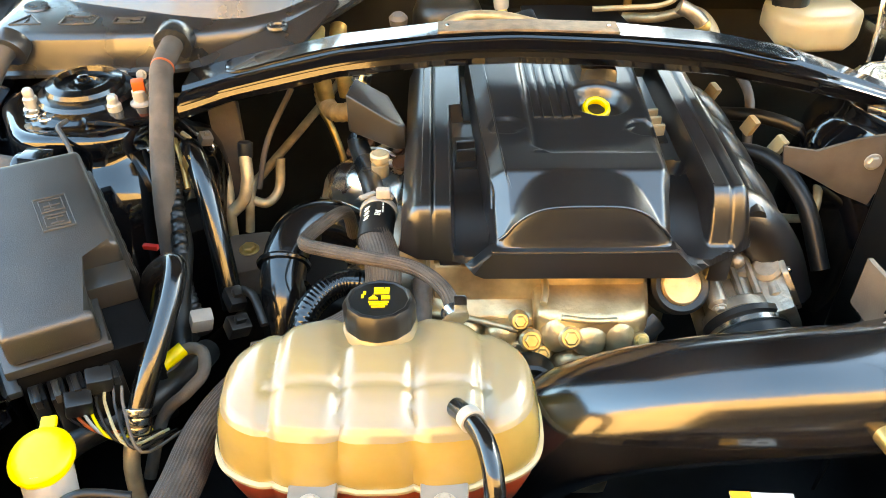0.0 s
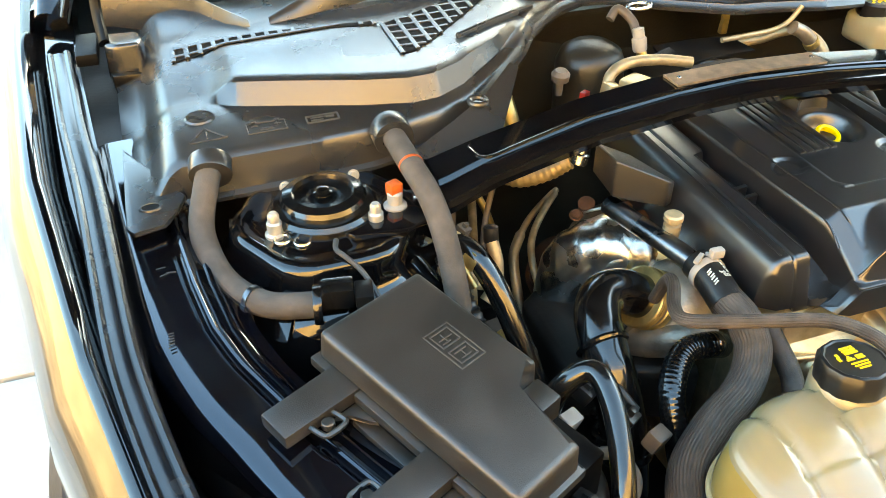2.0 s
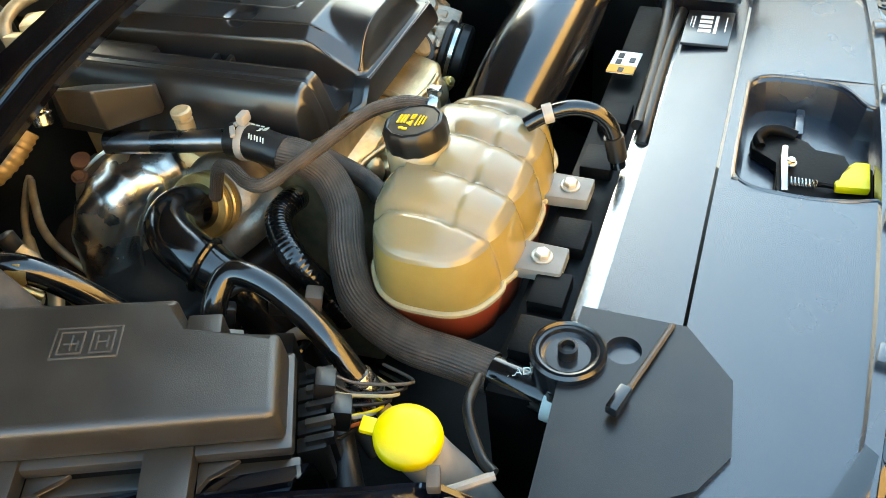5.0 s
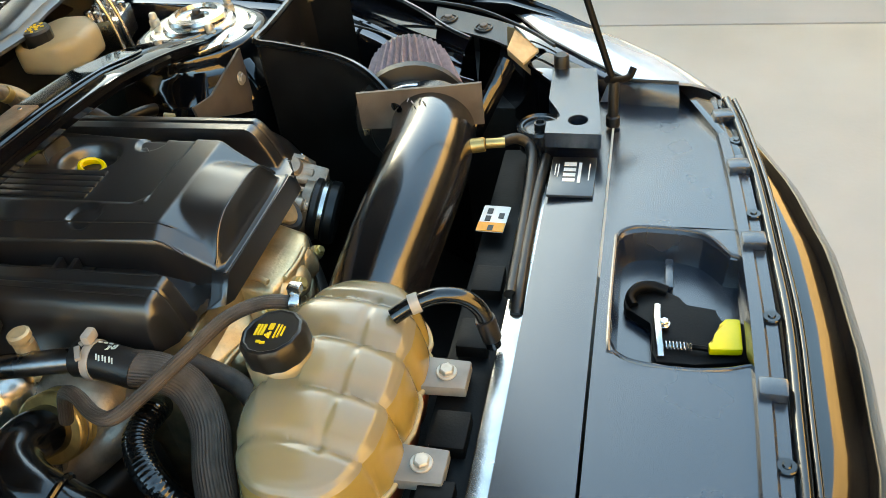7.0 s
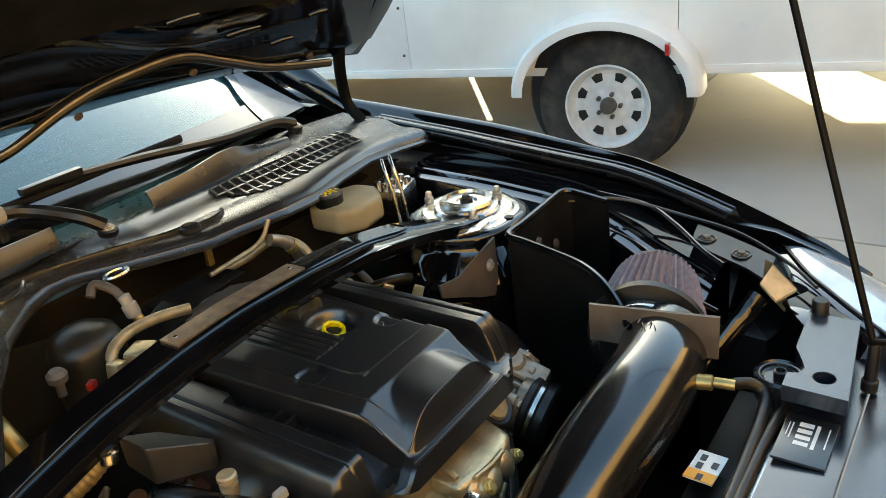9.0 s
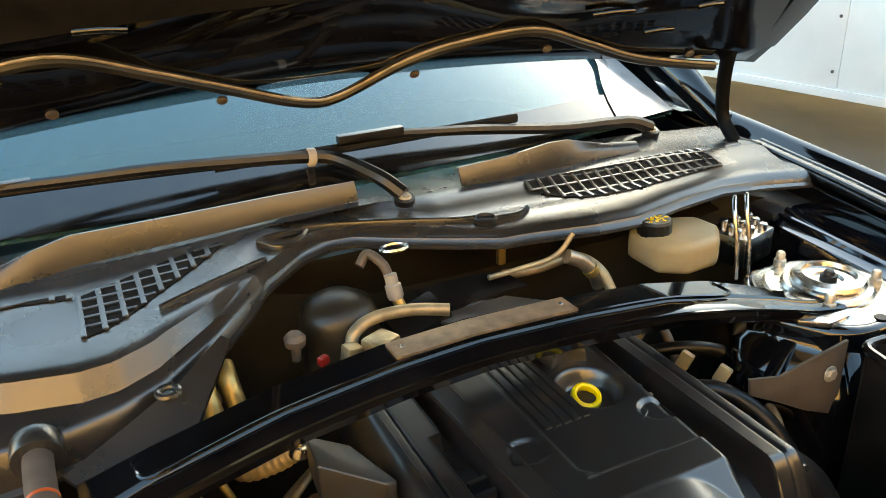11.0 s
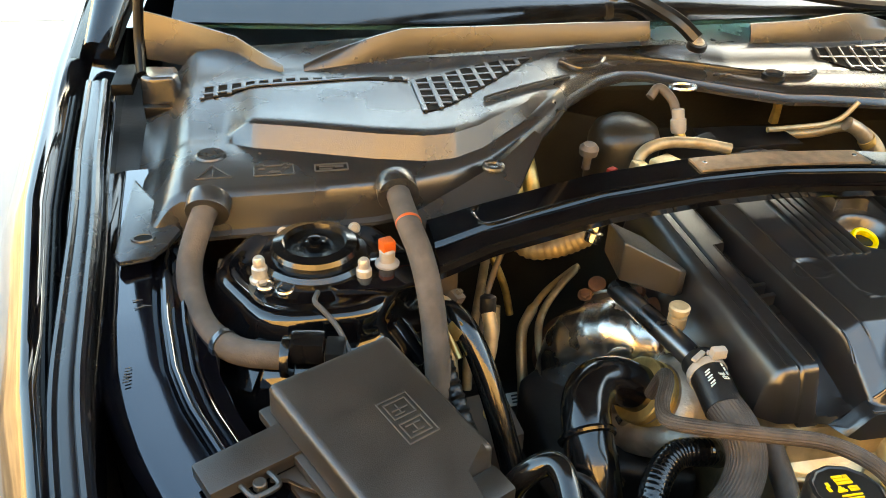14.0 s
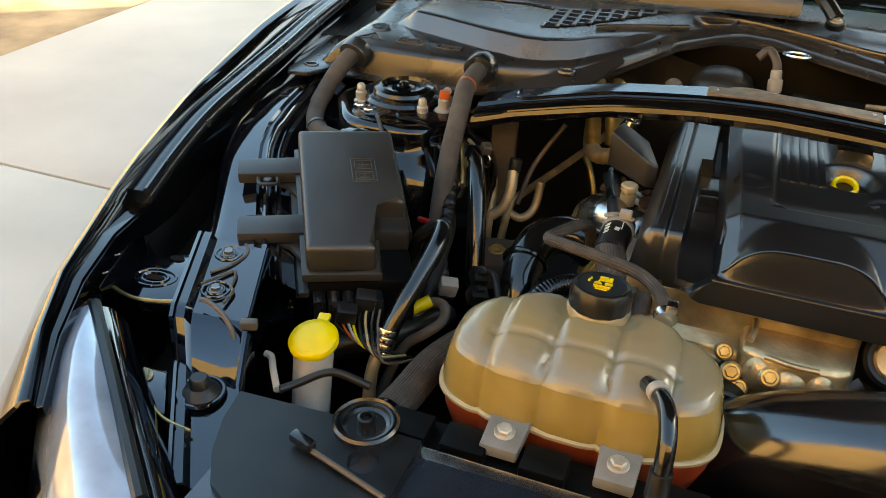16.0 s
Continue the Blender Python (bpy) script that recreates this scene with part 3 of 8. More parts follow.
for s in (-1, 1):
    bm = B()
    rows = []
    for k in range(13):
        d = 0.12 + 1.0 * k / 12
        wd = lerp(d, BD, BWD) - 0.022
        rows.append([tuple(hood_at(s * (wd - q), d, h)) for q, h in ((0.0, 0.004), (0.012, 0.022), (0.05, 0.028), (0.10, 0.024), (0.115, 0.006))])
    sheet(bm, rows, 0.004, tuple(-HN))
    part("side_beam", bm, PAINT, hood, "", 50)
    for x, d, L in ((0.45, 0.20, 0.07), (0.56, 0.155, 0.05), (0.62, 0.22, 0.04), (0.30, 0.26, 0.06)):
        bm = B()
        sweep(bm, [tuple(hood_at(s * (x - L / 2), d, 0.028)), tuple(hood_at(s * x, d + 0.008, 0.029)), tuple(hood_at(s * (x + L / 2), d + 0.010, 0.028))], 0.006, 8, 4, wide=0.8)
        part("swage", bm, PAINT, frame_in)
    for x, d in ((0.37, 0.12), (0.66, 0.10), (0.15, 0.08)):
        bm = B()
        disc_rod(bm, 0.008, 0.006, axis(tuple(hood_at(s * x, d, 0.026)), tuple(HN)), 14)
        part("plug", bm, GREYRUB, frame_in)
bm = B()
rows = []
for i in range(9):
    d = 0.27 + 0.86 * i / 8
    wd = lerp(d, BD, BWD) - 0.15
    rows.append([tuple(hood_at(wd * u, d, 0.008 + 0.020 * min(1, 4 * (1 - abs(u))))) for u in [k / 8 - 1 for k in range(17)]])
sheet(bm, rows, 0.012, tuple(-HN))
part("bonnet_liner", bm, LINERSHADE, hood, "black felt bonnet liner", 60)
SEAL = ((-0.73, 0.075), (-0.62, 0.15), (-0.52, 0.202), (-0.44, 0.226), (-0.35, 0.228), (-0.24, 0.165), (-0.14, 0.105), (-0.03, 0.044), (0.03, 0.044), (0.12, 0.113), (0.20, 0.148), (0.32, 0.170), (0.43, 0.133), (0.54, 0.092), (0.64, 0.075), (0.73, 0.068))
bm = B()
sweep(bm, [tuple(hood_at(x, d, 0.030)) for x, d in SEAL], 0.009, 8, 6)
seal = part("bonnet_seal", bm, FIREWALL, hood, "brown rubber seal strip")
bm = B()
sweep(bm, [tuple(hood_at(x, d + 0.011, 0.0335)) for x, d in SEAL], 0.0022, 6, 6)
part("seal_lip", bm, TANLINE, seal, "pale lip of the seal")
for s in (-1, 1):
    bm = B()
    sweep(bm, [(s * 0.775, 0.42, 0.955), (s * 0.775, 0.46, 1.01), tuple(hood_at(s * 0.75, 0.12, 0.01)), tuple(hood_at(s * 0.72, 0.30, 0.02))], 0.014, 12, 6, wide=0.5)
    block(bm, 0.030, 0.085, 0.018, pose(s * 0.800, 0.43, 0.936), 0.004)
    part("hinge", bm, LATCHBLACK, car, "black bonnet hinge")
bm = B()
sweep(bm, [(0.373, -0.694, 0.884), (0.455, -0.562, 1.26), (0.600, -0.325, 1.965)], 0.0047, 10, 4)
sweep(bm, [(0.369, -0.688, 0.882), (0.383, -0.702, 0.874), (0.400, -0.716, 0.870), (0.408, -0.722, 0.880)], 0.0050, 10, 4)
part("prop_rod", bm, LATCHBLACK, car, "thin black bonnet prop rod with a hooked foot")
bm = B()
lathe(bm, [(0.0, 0.876), (0.006, 0.876), (0.0075, 0.872), (0.0075, 0.822), (0.010, 0.820), (0.010, 0.806), (0.0, 0.806)], Matrix.Translation((0.380, -0.697, 0)), 18)
part("rod_socket", bm, PLASTIC, car, "black prop rod socket")

# windshield and pillars
def glass_at(u, v):
    x = u * (0.74 - 0.10 * v)
    return (x, 0.50 + 0.10 * (1 - u * u) * -0.6 + 0.06 * u * u + 0.95 * v, 0.985 + 0.42 * v + 0.02 * (1 - u * u))


bm = B()
sheet(bm, [[glass_at(k / 8 - 1, i / 6) for k in range(17)] for i in range(7)], 0.005, (0, 0.4, -0.9))
ws = part("windshield", bm, GLASS, car, "windshield glass with the sky's reflection in its teal colour", 60)
bm = B()
rows = []
for v in (0.0, 0.03, 0.06, 0.085):
    rows.append([tuple(Vector(glass_at(k / 8 - 1, v)) + Vector((0, -0.003, 0.006))) for k in range(17)])
sheet(bm, rows, 0.002, (0, 0.4, -0.9))
part("glass_border", bm, GLOSSRUB, ws, "black glass border")
# far corner of the glass: a curved printed band, reflected sky put into its grey, and a paler patch for the pillar trim
# beside it
for s in (1,):
    band_rows, field_rows = [], []
    for k in range(16):
        v = 0.32 * k / 15
        x0 = lerp(v, [0, 0.015, 0.06, 0.115, 0.18, 0.32], [0.572, 0.578, 0.592, 0.617, 0.66, 0.685])
        x1 = min(x0 + 0.030, 0.738 - 0.10 * v)
        x2 = 0.739 - 0.10 * v
        up = Vector((0, -0.004, 0.0085))
        band_rows.append([tuple(Vector(glass_at(s * x / (0.74 - 0.10 * v), v)) + up) for x in (x0, (x0 + x1) / 2, x1)])
        field_rows.append([tuple(Vector(glass_at(s * x / (0.74 - 0.10 * v), v)) + up) for x in (x1 + 0.0005, (x1 + x2) / 2, x2)])
    for rows, material, label in ((band_rows, FRIT, "grey printed band in the corner of the glass"), (field_rows, TRIMPALE, "pale printed corner of the glass")):
        bm = B()
        sheet(bm, rows, 0.001, (0, 0.4, -0.9))
        part("corner_patch", bm, material, ws, label)
bm = B()
rows = [[(0.80 * u, 0.62 + 0.9 * v, 0.80 + 0.05 * math.sin(3 * v)) for u in [k / 6 - 1 for k in range(13)]] for v in [0, 0.3, 0.6, 1]]
sheet(bm, rows, 0.03)
part("dashboard", bm, PLASTIC, car, "dark dashboard top", 60)
for s in (-1, 1):
    bm = B()
    sweep(bm, [(s * 0.850, 0.53, 0.955), (s * 0.80, 0.75, 1.10), (s * 0.72, 1.45, 1.41)], lambda t: 0.024 + 0.011 * min(1.0, 3 * t), 18, 6)
    part("pillar", bm, PAINT, car, "black windshield pillar")
bm = B()
rows = [[(0.70 * u, 1.45 + 0.6 * v, 1.405 + 0.05 * math.sin(1.6 * v)) for u in [k / 6 - 1 for k in range(13)]] for v in [0, 0.3, 0.6, 1]]
sheet(bm, rows, 0.03)
part("roof", bm, PAINT, car, "black roof", 60)
# cabin sides, doors and tail
for s in (-1, 1):
    bm = B()
    rows = []
    for k in range(12):
        y = 0.60 + 2.75 * k / 11
        w = 0.955 - 0.10 * max(0, (y - 2.6) / 0.75) ** 2
        rows.append([(s * w * a, y, z) for a, z in ((0.86, 0.97), (0.94, 0.95), (0.985, 0.86), (1.0, 0.70), (0.99, 0.48), (0.95, 0.26))])
    sheet(bm, rows, 0.02, (-s, 0, 0))
    part("body_side", bm, PAINT, car, "glossy black door and rear quarter", 60)
    bm = B()
    sheet(bm, [[(s * 0.80, 0.62, 0.985), (s * 0.79, 0.80, 1.08)], [(s * 0.81, 1.2, 0.97), (s * 0.72, 1.30, 1.34)], [(s * 0.80, 2.0, 0.97), (s * 0.68, 1.95, 1.37)], [(s * 0.76, 2.5, 0.97), (s * 0.66, 2.30, 1.22)]], 0.004, (-s, 0, 0))
    part("side_window", bm, GLOSSRUB, car, "dark side window", 60)
bm = B()
sheet(bm, [[(0.82 * u, 1.95 + 1.35 * v, 1.40 - 0.42 * min(1, v * 1.7) ** 1.3 - 0.04 * v) for u in [k / 6 - 1 for k in range(13)]] for v in [i / 8 for i in range(9)]], 0.02)
part("tail_deck", bm, PAINT, car, "black rear window and boot lid", 60)
bm = B()
prism(bm, [(-0.84, 3.28), (0.84, 3.28), (0.86, 3.36), (-0.86, 3.36)], 0.30, 0.95, 0.02)
part("tail_panel", bm, PAINT, car)
bm = B()
prism(bm, [(-0.80, 0.60), (0.80, 0.60), (0.80, 3.25), (-0.80, 3.25)], 0.28, 0.34, 0.005)
part("floor_pan", bm, DARK, car)
m = pose(1.03, 0.98, 1.0)
bm = B()
lathe(bm, [(0.05, -0.05), (0.085, -0.045), (0.10, -0.01), (0.098, 0.02), (0.08, 0.03)], m @ pose(0, 0, 0, -80, 0, 20) @ Matrix.Diagonal((1.15, 0.75, 1, 1)), 24)
sweep(bm, [(0.86, 0.90, 0.95), (0.93, 0.93, 0.965), (0.99, 0.97, 0.985)], 0.02, 8, 4)
part("door_mirror", bm, PAINT, car, "black door mirror", 60)

for s in (-1, 1):
    for y in (-0.02, 2.70):
        bm = B()
        lathe(bm, [(0.24, -0.11), (0.30, -0.12), (0.325, -0.10), (0.33, -0.05), (0.33, 0.05), (0.325, 0.10), (0.30, 0.12), (0.24, 0.11)], axis((s * 0.80, y, 0.33), (1, 0, 0)), 40, None, True)
        part("road_tyre", bm, TYRE, car, "black road tyre")

# ---- strut towers ----
for s in (-1, 1):
    tower = thing("strut_tower", "glossy black strut tower with mounting nuts" if s < 0 else "black strut tower with a bare steel mounting ring", "strut tower", (s * 0.55, 0, 0.70), "strut towers")
    m = Matrix.Translation((s * 0.55, 0.0, 0))
    bm = B()
    lathe(bm, [(0.158, 0.55), (0.156, 0.775), (0.152, 0.800), (0.143, 0.820), (0.130, 0.834), (0.119, 0.843), (0.1135, 0.850), (0.111, 0.862), (0.109, 0.872), (0.106, 0.879), (0.100, 0.882), (0.092, 0.8825), (0.088, 0.880), (0.070, 0.880), (0.066, 0.884), (0.05, 0.884)], m, 40, lambda a: 1 + 0.035 * math.cos(6 * a))
    part("tower_dome", bm, PAINT, tower, "", 50)
    bm = B()
    lathe(bm, [(0.060, 0.883), (0.062, 0.892), (0.058, 0.897), (0.050, 0.898), (0.050, 0.903), (0.047, 0.908), (0.036, 0.911), (0.034, 0.905), (0.020, 0.904), (0.018, 0.900)], m, 36)
    part("mount_ring", bm, GLOSSRUB if s < 0 else STEEL, tower, "black ringed rubber mount" if s < 0 else "bright steel mount ring", 30)
    bm = B()
    lathe(bm, [(0.012, 0.898), (0.011, 0.908), (0.008, 0.909), (0.007, 0.914), (0.005, 0.915)], m, 12)
    part("strut_rod_end", bm, GLOSSRUB if s < 0 else DARK, tower)
    if s > 0:
        bm = B()
        lathe(bm, [(0.046, 0.884), (0.050, 0.8885), (0.080, 0.8885), (0.084, 0.884), (0.098, 0.8815), (0.104, 0.876)], m, 40, lambda a: 1 + 0.03 * math.cos(6 * a), None)
        plate = part("mount_plate", bm, CHROME, tower, "bright bare-metal tower top", 30)
        # dark discs on the plate stand for shaded holes
        for a in range(3):
            bm = B()
            disc_rod(bm, 0.009, 0.0012, m @ pose(0.088 * math.cos(2.1 * a + 0.5), 0.088 * math.sin(2.1 * a + 0.5), 0.8835), 14, 0.0003)
            part("locating_hole_shade", bm, DARK, plate)
    for x, y in ((-0.612, -0.027), (-0.500, -0.046)) + (((-0.548, 0.083),) if s > 0 else ()):
        bm = B()
        mm = Matrix.Translation((-s * x, y, 0.0))
        lathe(bm, [(0.0115, 0.878), (0.0120, 0.884), (0.0088, 0.886), (0.0088, 0.898), (0.0066, 0.900), (0.0066, 0.908), (0.0045, 0.911)], mm, 12)
        part("stud_nut", bm, NUT, tower)
    for a in range(5):
        an = radians(200 + 38 * a)
        bm = B()
        block(bm, 0.02, 0.055, 0.012, m @ pose(0.132 * math.cos(an), 0.132 * math.sin(an), 0.829, -40, 0, math.degrees(an) - 90), 0.004)
        part("stiffening_rib", bm, PAINT, tower)
    if s < 0:
        bm = B()
        sweep(bm, [tuple(m @ Vector((0.108 * math.cos(radians(a)), 0.092 * math.sin(radians(a)) + 0.008, 0.8775))) for a in range(170, 341, 17)], 0.0026, 6, 3)
        part("rim_bead", bm, PAINT, tower)
        for x, y in ((-0.607, -0.041), (-0.586, -0.052)):
            bm = B()
            ring_band(bm, 0.0085, 0.0022, Matrix.Translation((x, y, 0.8835)), 18, 6)
            part("pressed_hole", bm, STEEL, tower, "bright-edged hole")

# ---- strut brace ----
brace = thing("strut_brace", "glossy black arched strut tower brace", "strut brace", (0, 0, 0.95))
BX = [-0.50, -0.46, -0.41, -0.353, -0.22, -0.10, 0.0, 0.13, 0.25, 0.35, 0.42, 0.47, 0.52]
BY = [-0.020, -0.018, -0.014, -0.007, -0.004, -0.002, 0.0, -0.002, -0.004, -0.008, -0.018, -0.030, -0.04]
BZ = [0.897, 0.902, 0.912, 0.926, 0.955, 0.968, 0.971, 0.966, 0.955, 0.936, 0.918, 0.904, 0.897]
BW = [1.22, 1.20, 1.14, 1.03, 1.0, 1.0, 1.0, 1.0, 1.0, 1.0, 0.8, 0.6, 0.5]
sec = [(0.037, -0.020), (0.040, -0.010), (0.040, -0.003), (0.036, 0.0), (-0.008, 0.001), (-0.011, -0.0015), (-0.0125, -0.0035), (-0.030, -0.0045), (-0.037, -0.009), (-0.040, -0.016), (-0.039, -0.024), (-0.033, -0.028), (0.030, -0.028)]
bm = B()
rings = []
for k in range(81):
    x = -0.418 + 0.938 * k / 80
    y, z, w = lerp(x, BX, BY), lerp(x, BX, BZ), lerp(x, BX, BW)
    rings.append([bm.verts.new((x, y + a * w, z + b * (0.4 + 0.6 * w))) for a, b in sec])
for u, v in zip(rings, rings[1:]):
    for k in range(len(sec)):
        bm.faces.new((u[k], u[(k + 1) % len(sec)], v[(k + 1) % len(sec)], v[k]))
bm.faces.new(rings[0])
bm.faces.new(rings[-1][::-1])
part("brace_beam", bm, PAINT, brace, "", 30)
bm = B()
sweep(bm, [(-0.362, 0.018, 0.9262), (-0.366, 0.010, 0.9245)] + [(x, lerp(x, BX, BY) - 0.0095, lerp(x, BX, BZ) + 0.0006) for x in (-0.355, -0.30, -0.22, -0.10, 0.0, 0.13, 0.25, 0.345)] + [(0.356, 0.010, 0.9345), (0.352, 0.018, 0.9355)], 0.0021, 6, 6)
part("pressed_bead", bm, PAINT, brace)
bm = B()
sweep(bm, [(x, lerp(x, BX, BY) - 0.0375 * lerp(x, BX, BW), lerp(x, BX, BZ) - 0.0085) for x in (-0.414, -0.38, -0.353, -0.22, -0.10, 0.0, 0.13, 0.25, 0.35, 0.42, 0.47)], 0.0024, 6, 6)
part("pressed_bead", bm, PAINT, brace)
for s in (-1, 1):
    bm = B()
    prism(bm, [(s * (0.405 if s < 0 else 0.44), -0.05), (s * 0.47, -0.075), (s * 0.53, -0.07), (s * 0.56, -0.04), (s * 0.53, 0.0), (s * (0.405 if s < 0 else 0.46), 0.0)], 0.882, 0.890, 0.002)
    part("end_plate", bm, PAINT if s < 0 else STEEL, brace)
bm = B()
rows = []
for k in range(13):
    x = -0.097 + 0.225 * k / 12
    z = lerp(x, BX, BZ)
    rows.append([(x, -0.006, z + 0.0045), (x, 0.029, z + 0.0035)])
sheet(bm, rows, 0.003)
plate = part("badge_plate", bm, BADGE, brace, "brushed bronze-coloured metal badge")
for x in (-0.085, 0.116):
    bm = B()
    disc_rod(bm, 0.003, 0.002, Matrix.Translation((x, 0.012, lerp(x, BX, BZ) + 0.004)), 12, 0.0005)
    part("rivet", bm, STEEL, plate)

# ---- engine cover ----
cover = thing("engine_cover", "satin black plastic engine cover with an oil filler opening", "engine cover", (0.05, -0.12, 0.82))


def ease(v, a, b):
    t = min(1.0, max(0.0, (v - a) / (b - a)))
    return t * t * (3 - 2 * t)


def cover_front(x):
    return lerp(x, [-0.142, -0.120, -0.084, -0.070, -0.058, 0.160, 0.185, 0.225, 0.240], [-0.262, -0.279, -0.283, -0.288, -0.312, -0.314, -0.296, -0.272, -0.262])


def cover_height(x, y):
    """Height of the moulded shell: two rails, two valleys, the hump and its nose."""
    floor = 0.868 - 0.026 * ease(-y, 0.20, 0.285)
    z = floor
    # rail beside the turbocharger
    inner = -0.068 if y > -0.045 else -0.083
    rail = 0.894 - 0.052 * max(0.0, (-0.116 - x) / 0.026) ** 2.4 - 0.004 * math.exp(-((x + 0.104) / 0.0016) ** 2)
    rail -= 0.05 * max(0.0, (-0.262 - y) / 0.019) ** 2.2
    z = max(z, rail - (rail - floor) * ease(x, inner - 0.002, inner + 0.003))
    # rail on the intake side
    rail = 0.900 - 0.050 * max(0.0, (x - 0.222) / 0.018) ** 2.4 - 0.003 * math.exp(-((x - 0.212) / 0.0016) ** 2)
    rail -= 0.05 * max(0.0, (-0.240 - y) / 0.030) ** 1.6
    z = max(z, floor + (rail - floor) * ease(x, 0.187, 0.193))
    # hump with chamfered sides that spread at the nose
    c = 0.052
    half = cover_half(y)
    u = abs(x - c)
    top = 0.918
    cw = 0.016 if x < c else 0.008
    deck = top - 0.012 * min(1.0, max(0.0, (u - half + cw) / cw)) - 0.70 * max(0.0, -0.236 - y)
    hump = deck - max(0.0, deck - floor) * ease(u, half, half + 0.004)
    if y < -0.205:
        hump = max(hump, 0.9178 - 0.008 * ease(-y, 0.225, 0.30) - 0.048 * (u / 0.088) ** 4)
    top = 0.9178
    if y < -0.292:
        hump = hump - (hump - 0.864) * ease(-y, 0.292, 0.300)
    z = max(z, hump) if y > -0.290 else (max(min(hump, top), 0.864) if u < half + 0.006 else max(z, 0.864 - 1.2 * (u - half - 0.006)))
    # sunk panel with its lip, and the filler well
    if 0.006 < x < 0.150 and y > -0.202:
        d = min((x - 0.006) / 0.003, (0.150 - x) / 0.004, (y + 0.202) / 0.004, (x - 0.006 + (y + 0.202) - 0.016) / 0.005, 1.0)
        z -= 0.0035 * max(0.0, d)
        z += 0.0014 * math.exp(-((y + 0.199) / 0.0022) ** 2) * (0.006 < x < 0.098)
    w = math.hypot(x - 0.098, (y + 0.074) * 0.92)
    z -= 0.020 * (1 - ease(w, 0.026, 0.038)) * (y > -0.125)
    # bolt pockets
    for bx, by in ((-0.020, -0.140), (0.137, -0.140)):
        w = math.hypot(x - bx, y - by)
        z -= 0.004 * (1 - ease(w, 0.017, 0.020))
    w = math.hypot(x - 0.172, y + 0.155)
    z -= 0.016 * (1 - ease(w, 0.013, 0.017))
    return z


def cover_half(y):
    return lerp(y, [-0.30, -0.25, -0.23, 0.09], [0.089, 0.092, 0.096, 0.110])


def cover_columns(y):
    """Columns that follow the rails, the hump's chamfers and the sunk panel."""
    h = cover_half(y)
    inner = -0.068 if y > -0.045 else -0.083
    stops = [(-0.142, 12), (-0.1085, 8), (-0.0995, 4), (inner - 0.002, 4), (inner + 0.003, 4), (0.052 - h - 0.005, 5), (0.052 - h, 8), (0.052 - h + 0.016, 8), (0.006, 2), (0.009, 46), (0.146, 2), (0.150, 4), (0.052 + h - 0.0, 5), (0.052 + h + 0.005, 5), (0.187, 5), (0.193, 8), (0.2085, 5), (0.2155, 12), (0.240, 0)]
    if 0.052 + h < 0.1505:
        stops[11], stops[12] = (0.052 + h - 0.0010, 4), (0.052 + h, 5)
        stops[9], stops[10] = (0.009, 46), (0.052 + h - 0.003, 2)
    xs = []
    for (x0, n), (x1, _) in zip(stops, stops[1:]):
        xs += [x0 + (x1 - x0) * k / n for k in range(n)]
    return xs + [0.240]


NX, NY = len(cover_columns(0.0)) - 1, 190
YS = sorted(set([0.086 - 0.398 * j / 165 for j in range(166)] + [-0.043, -0.047, -0.199, -0.2005, -0.203, -0.291, -0.293, -0.295, -0.297, -0.299, -0.301]), reverse=True)
NY = len(YS) - 1
grid = []
for j, y0 in enumerate(YS):
    row = []
    for i, x in enumerate(cover_columns(y0)):
        y = max(y0, cover_front(x)) if j < NY else cover_front(x)
        z = cover_height(x, y)
        low = 0.806 + 0.028 * ease(-y, 0.235, 0.262)
        if i in (0, NX) or j in (0, NY):
            z = low
        elif i in (1, NX - 1) or j == 1:
            z = min(z, 0.842)
        elif y <= cover_front(x) + 0.0005:
            z = low
        row.append((x, y, z))
    grid.append(row)
bm = B()
vs = [[bm.verts.new(p) for p in row] for row in grid]
for a, b in zip(vs, vs[1:]):
    for i in range(NX):
        bm.faces.new((a[i], a[i + 1], b[i + 1], b[i]))
part("cover_shell", bm, COVER, cover, "", 55)
# beads round the arched nose face
arch = []
for k in range(25):
    x = -0.036 + 0.176 * k / 24
    arch.append((x, -0.2935, cover_height(x, -0.2895) + 0.0003))
bm = B()
sweep(bm, arch, 0.0016, 8, 2)
part("nose_bead", bm, COVER, cover)
bm = B()
sweep(bm, [(-0.040, -0.3045, 0.8645), (-0.036, -0.3065, 0.8640), (0.052, -0.3075, 0.8640), (0.140, -0.3065, 0.8640), (0.145, -0.3045, 0.8645)], 0.0016, 8, 4)
part("nose_bead", bm, COVER, cover)
# crisp rolled edges along the deck and the rails
for line, r in (
    ([(0.052 - cover_half(y) + 0.016, y, 0.9176) for y in (0.080, 0.0, -0.08, -0.16, -0.232)] + [(-0.022, -0.252, 0.9055)], 0.0013),
    ([(0.052 - cover_half(y) + 0.001, y, 0.9055) for y in (0.080, 0.0, -0.08, -0.16, -0.234)] + [(-0.042, -0.262, 0.8870)], 0.0013),
    ([(0.052 + cover_half(y) - 0.001, y, 0.9060) for y in (0.080, 0.0, -0.08, -0.16, -0.232)], 0.0012),
    ([(-0.0700, y, 0.8938) for y in (0.080, 0.02, -0.040)], 0.0013),
    ([(-0.0850, y, 0.8938) for y in (-0.048, -0.12, -0.19, -0.258)], 0.0013),
    ([(-0.1160, y, 0.8936) for y in (0.080, 0.0, -0.12, -0.19, -0.260)], 0.0012),
    ([(0.1935, y, 0.8998) for y in (0.080, 0.0, -0.12, -0.238)], 0.0012),
):
    bm = B()
    sweep(bm, line, r, 6, 4)
    part("edge_bead", bm, COVER, cover)
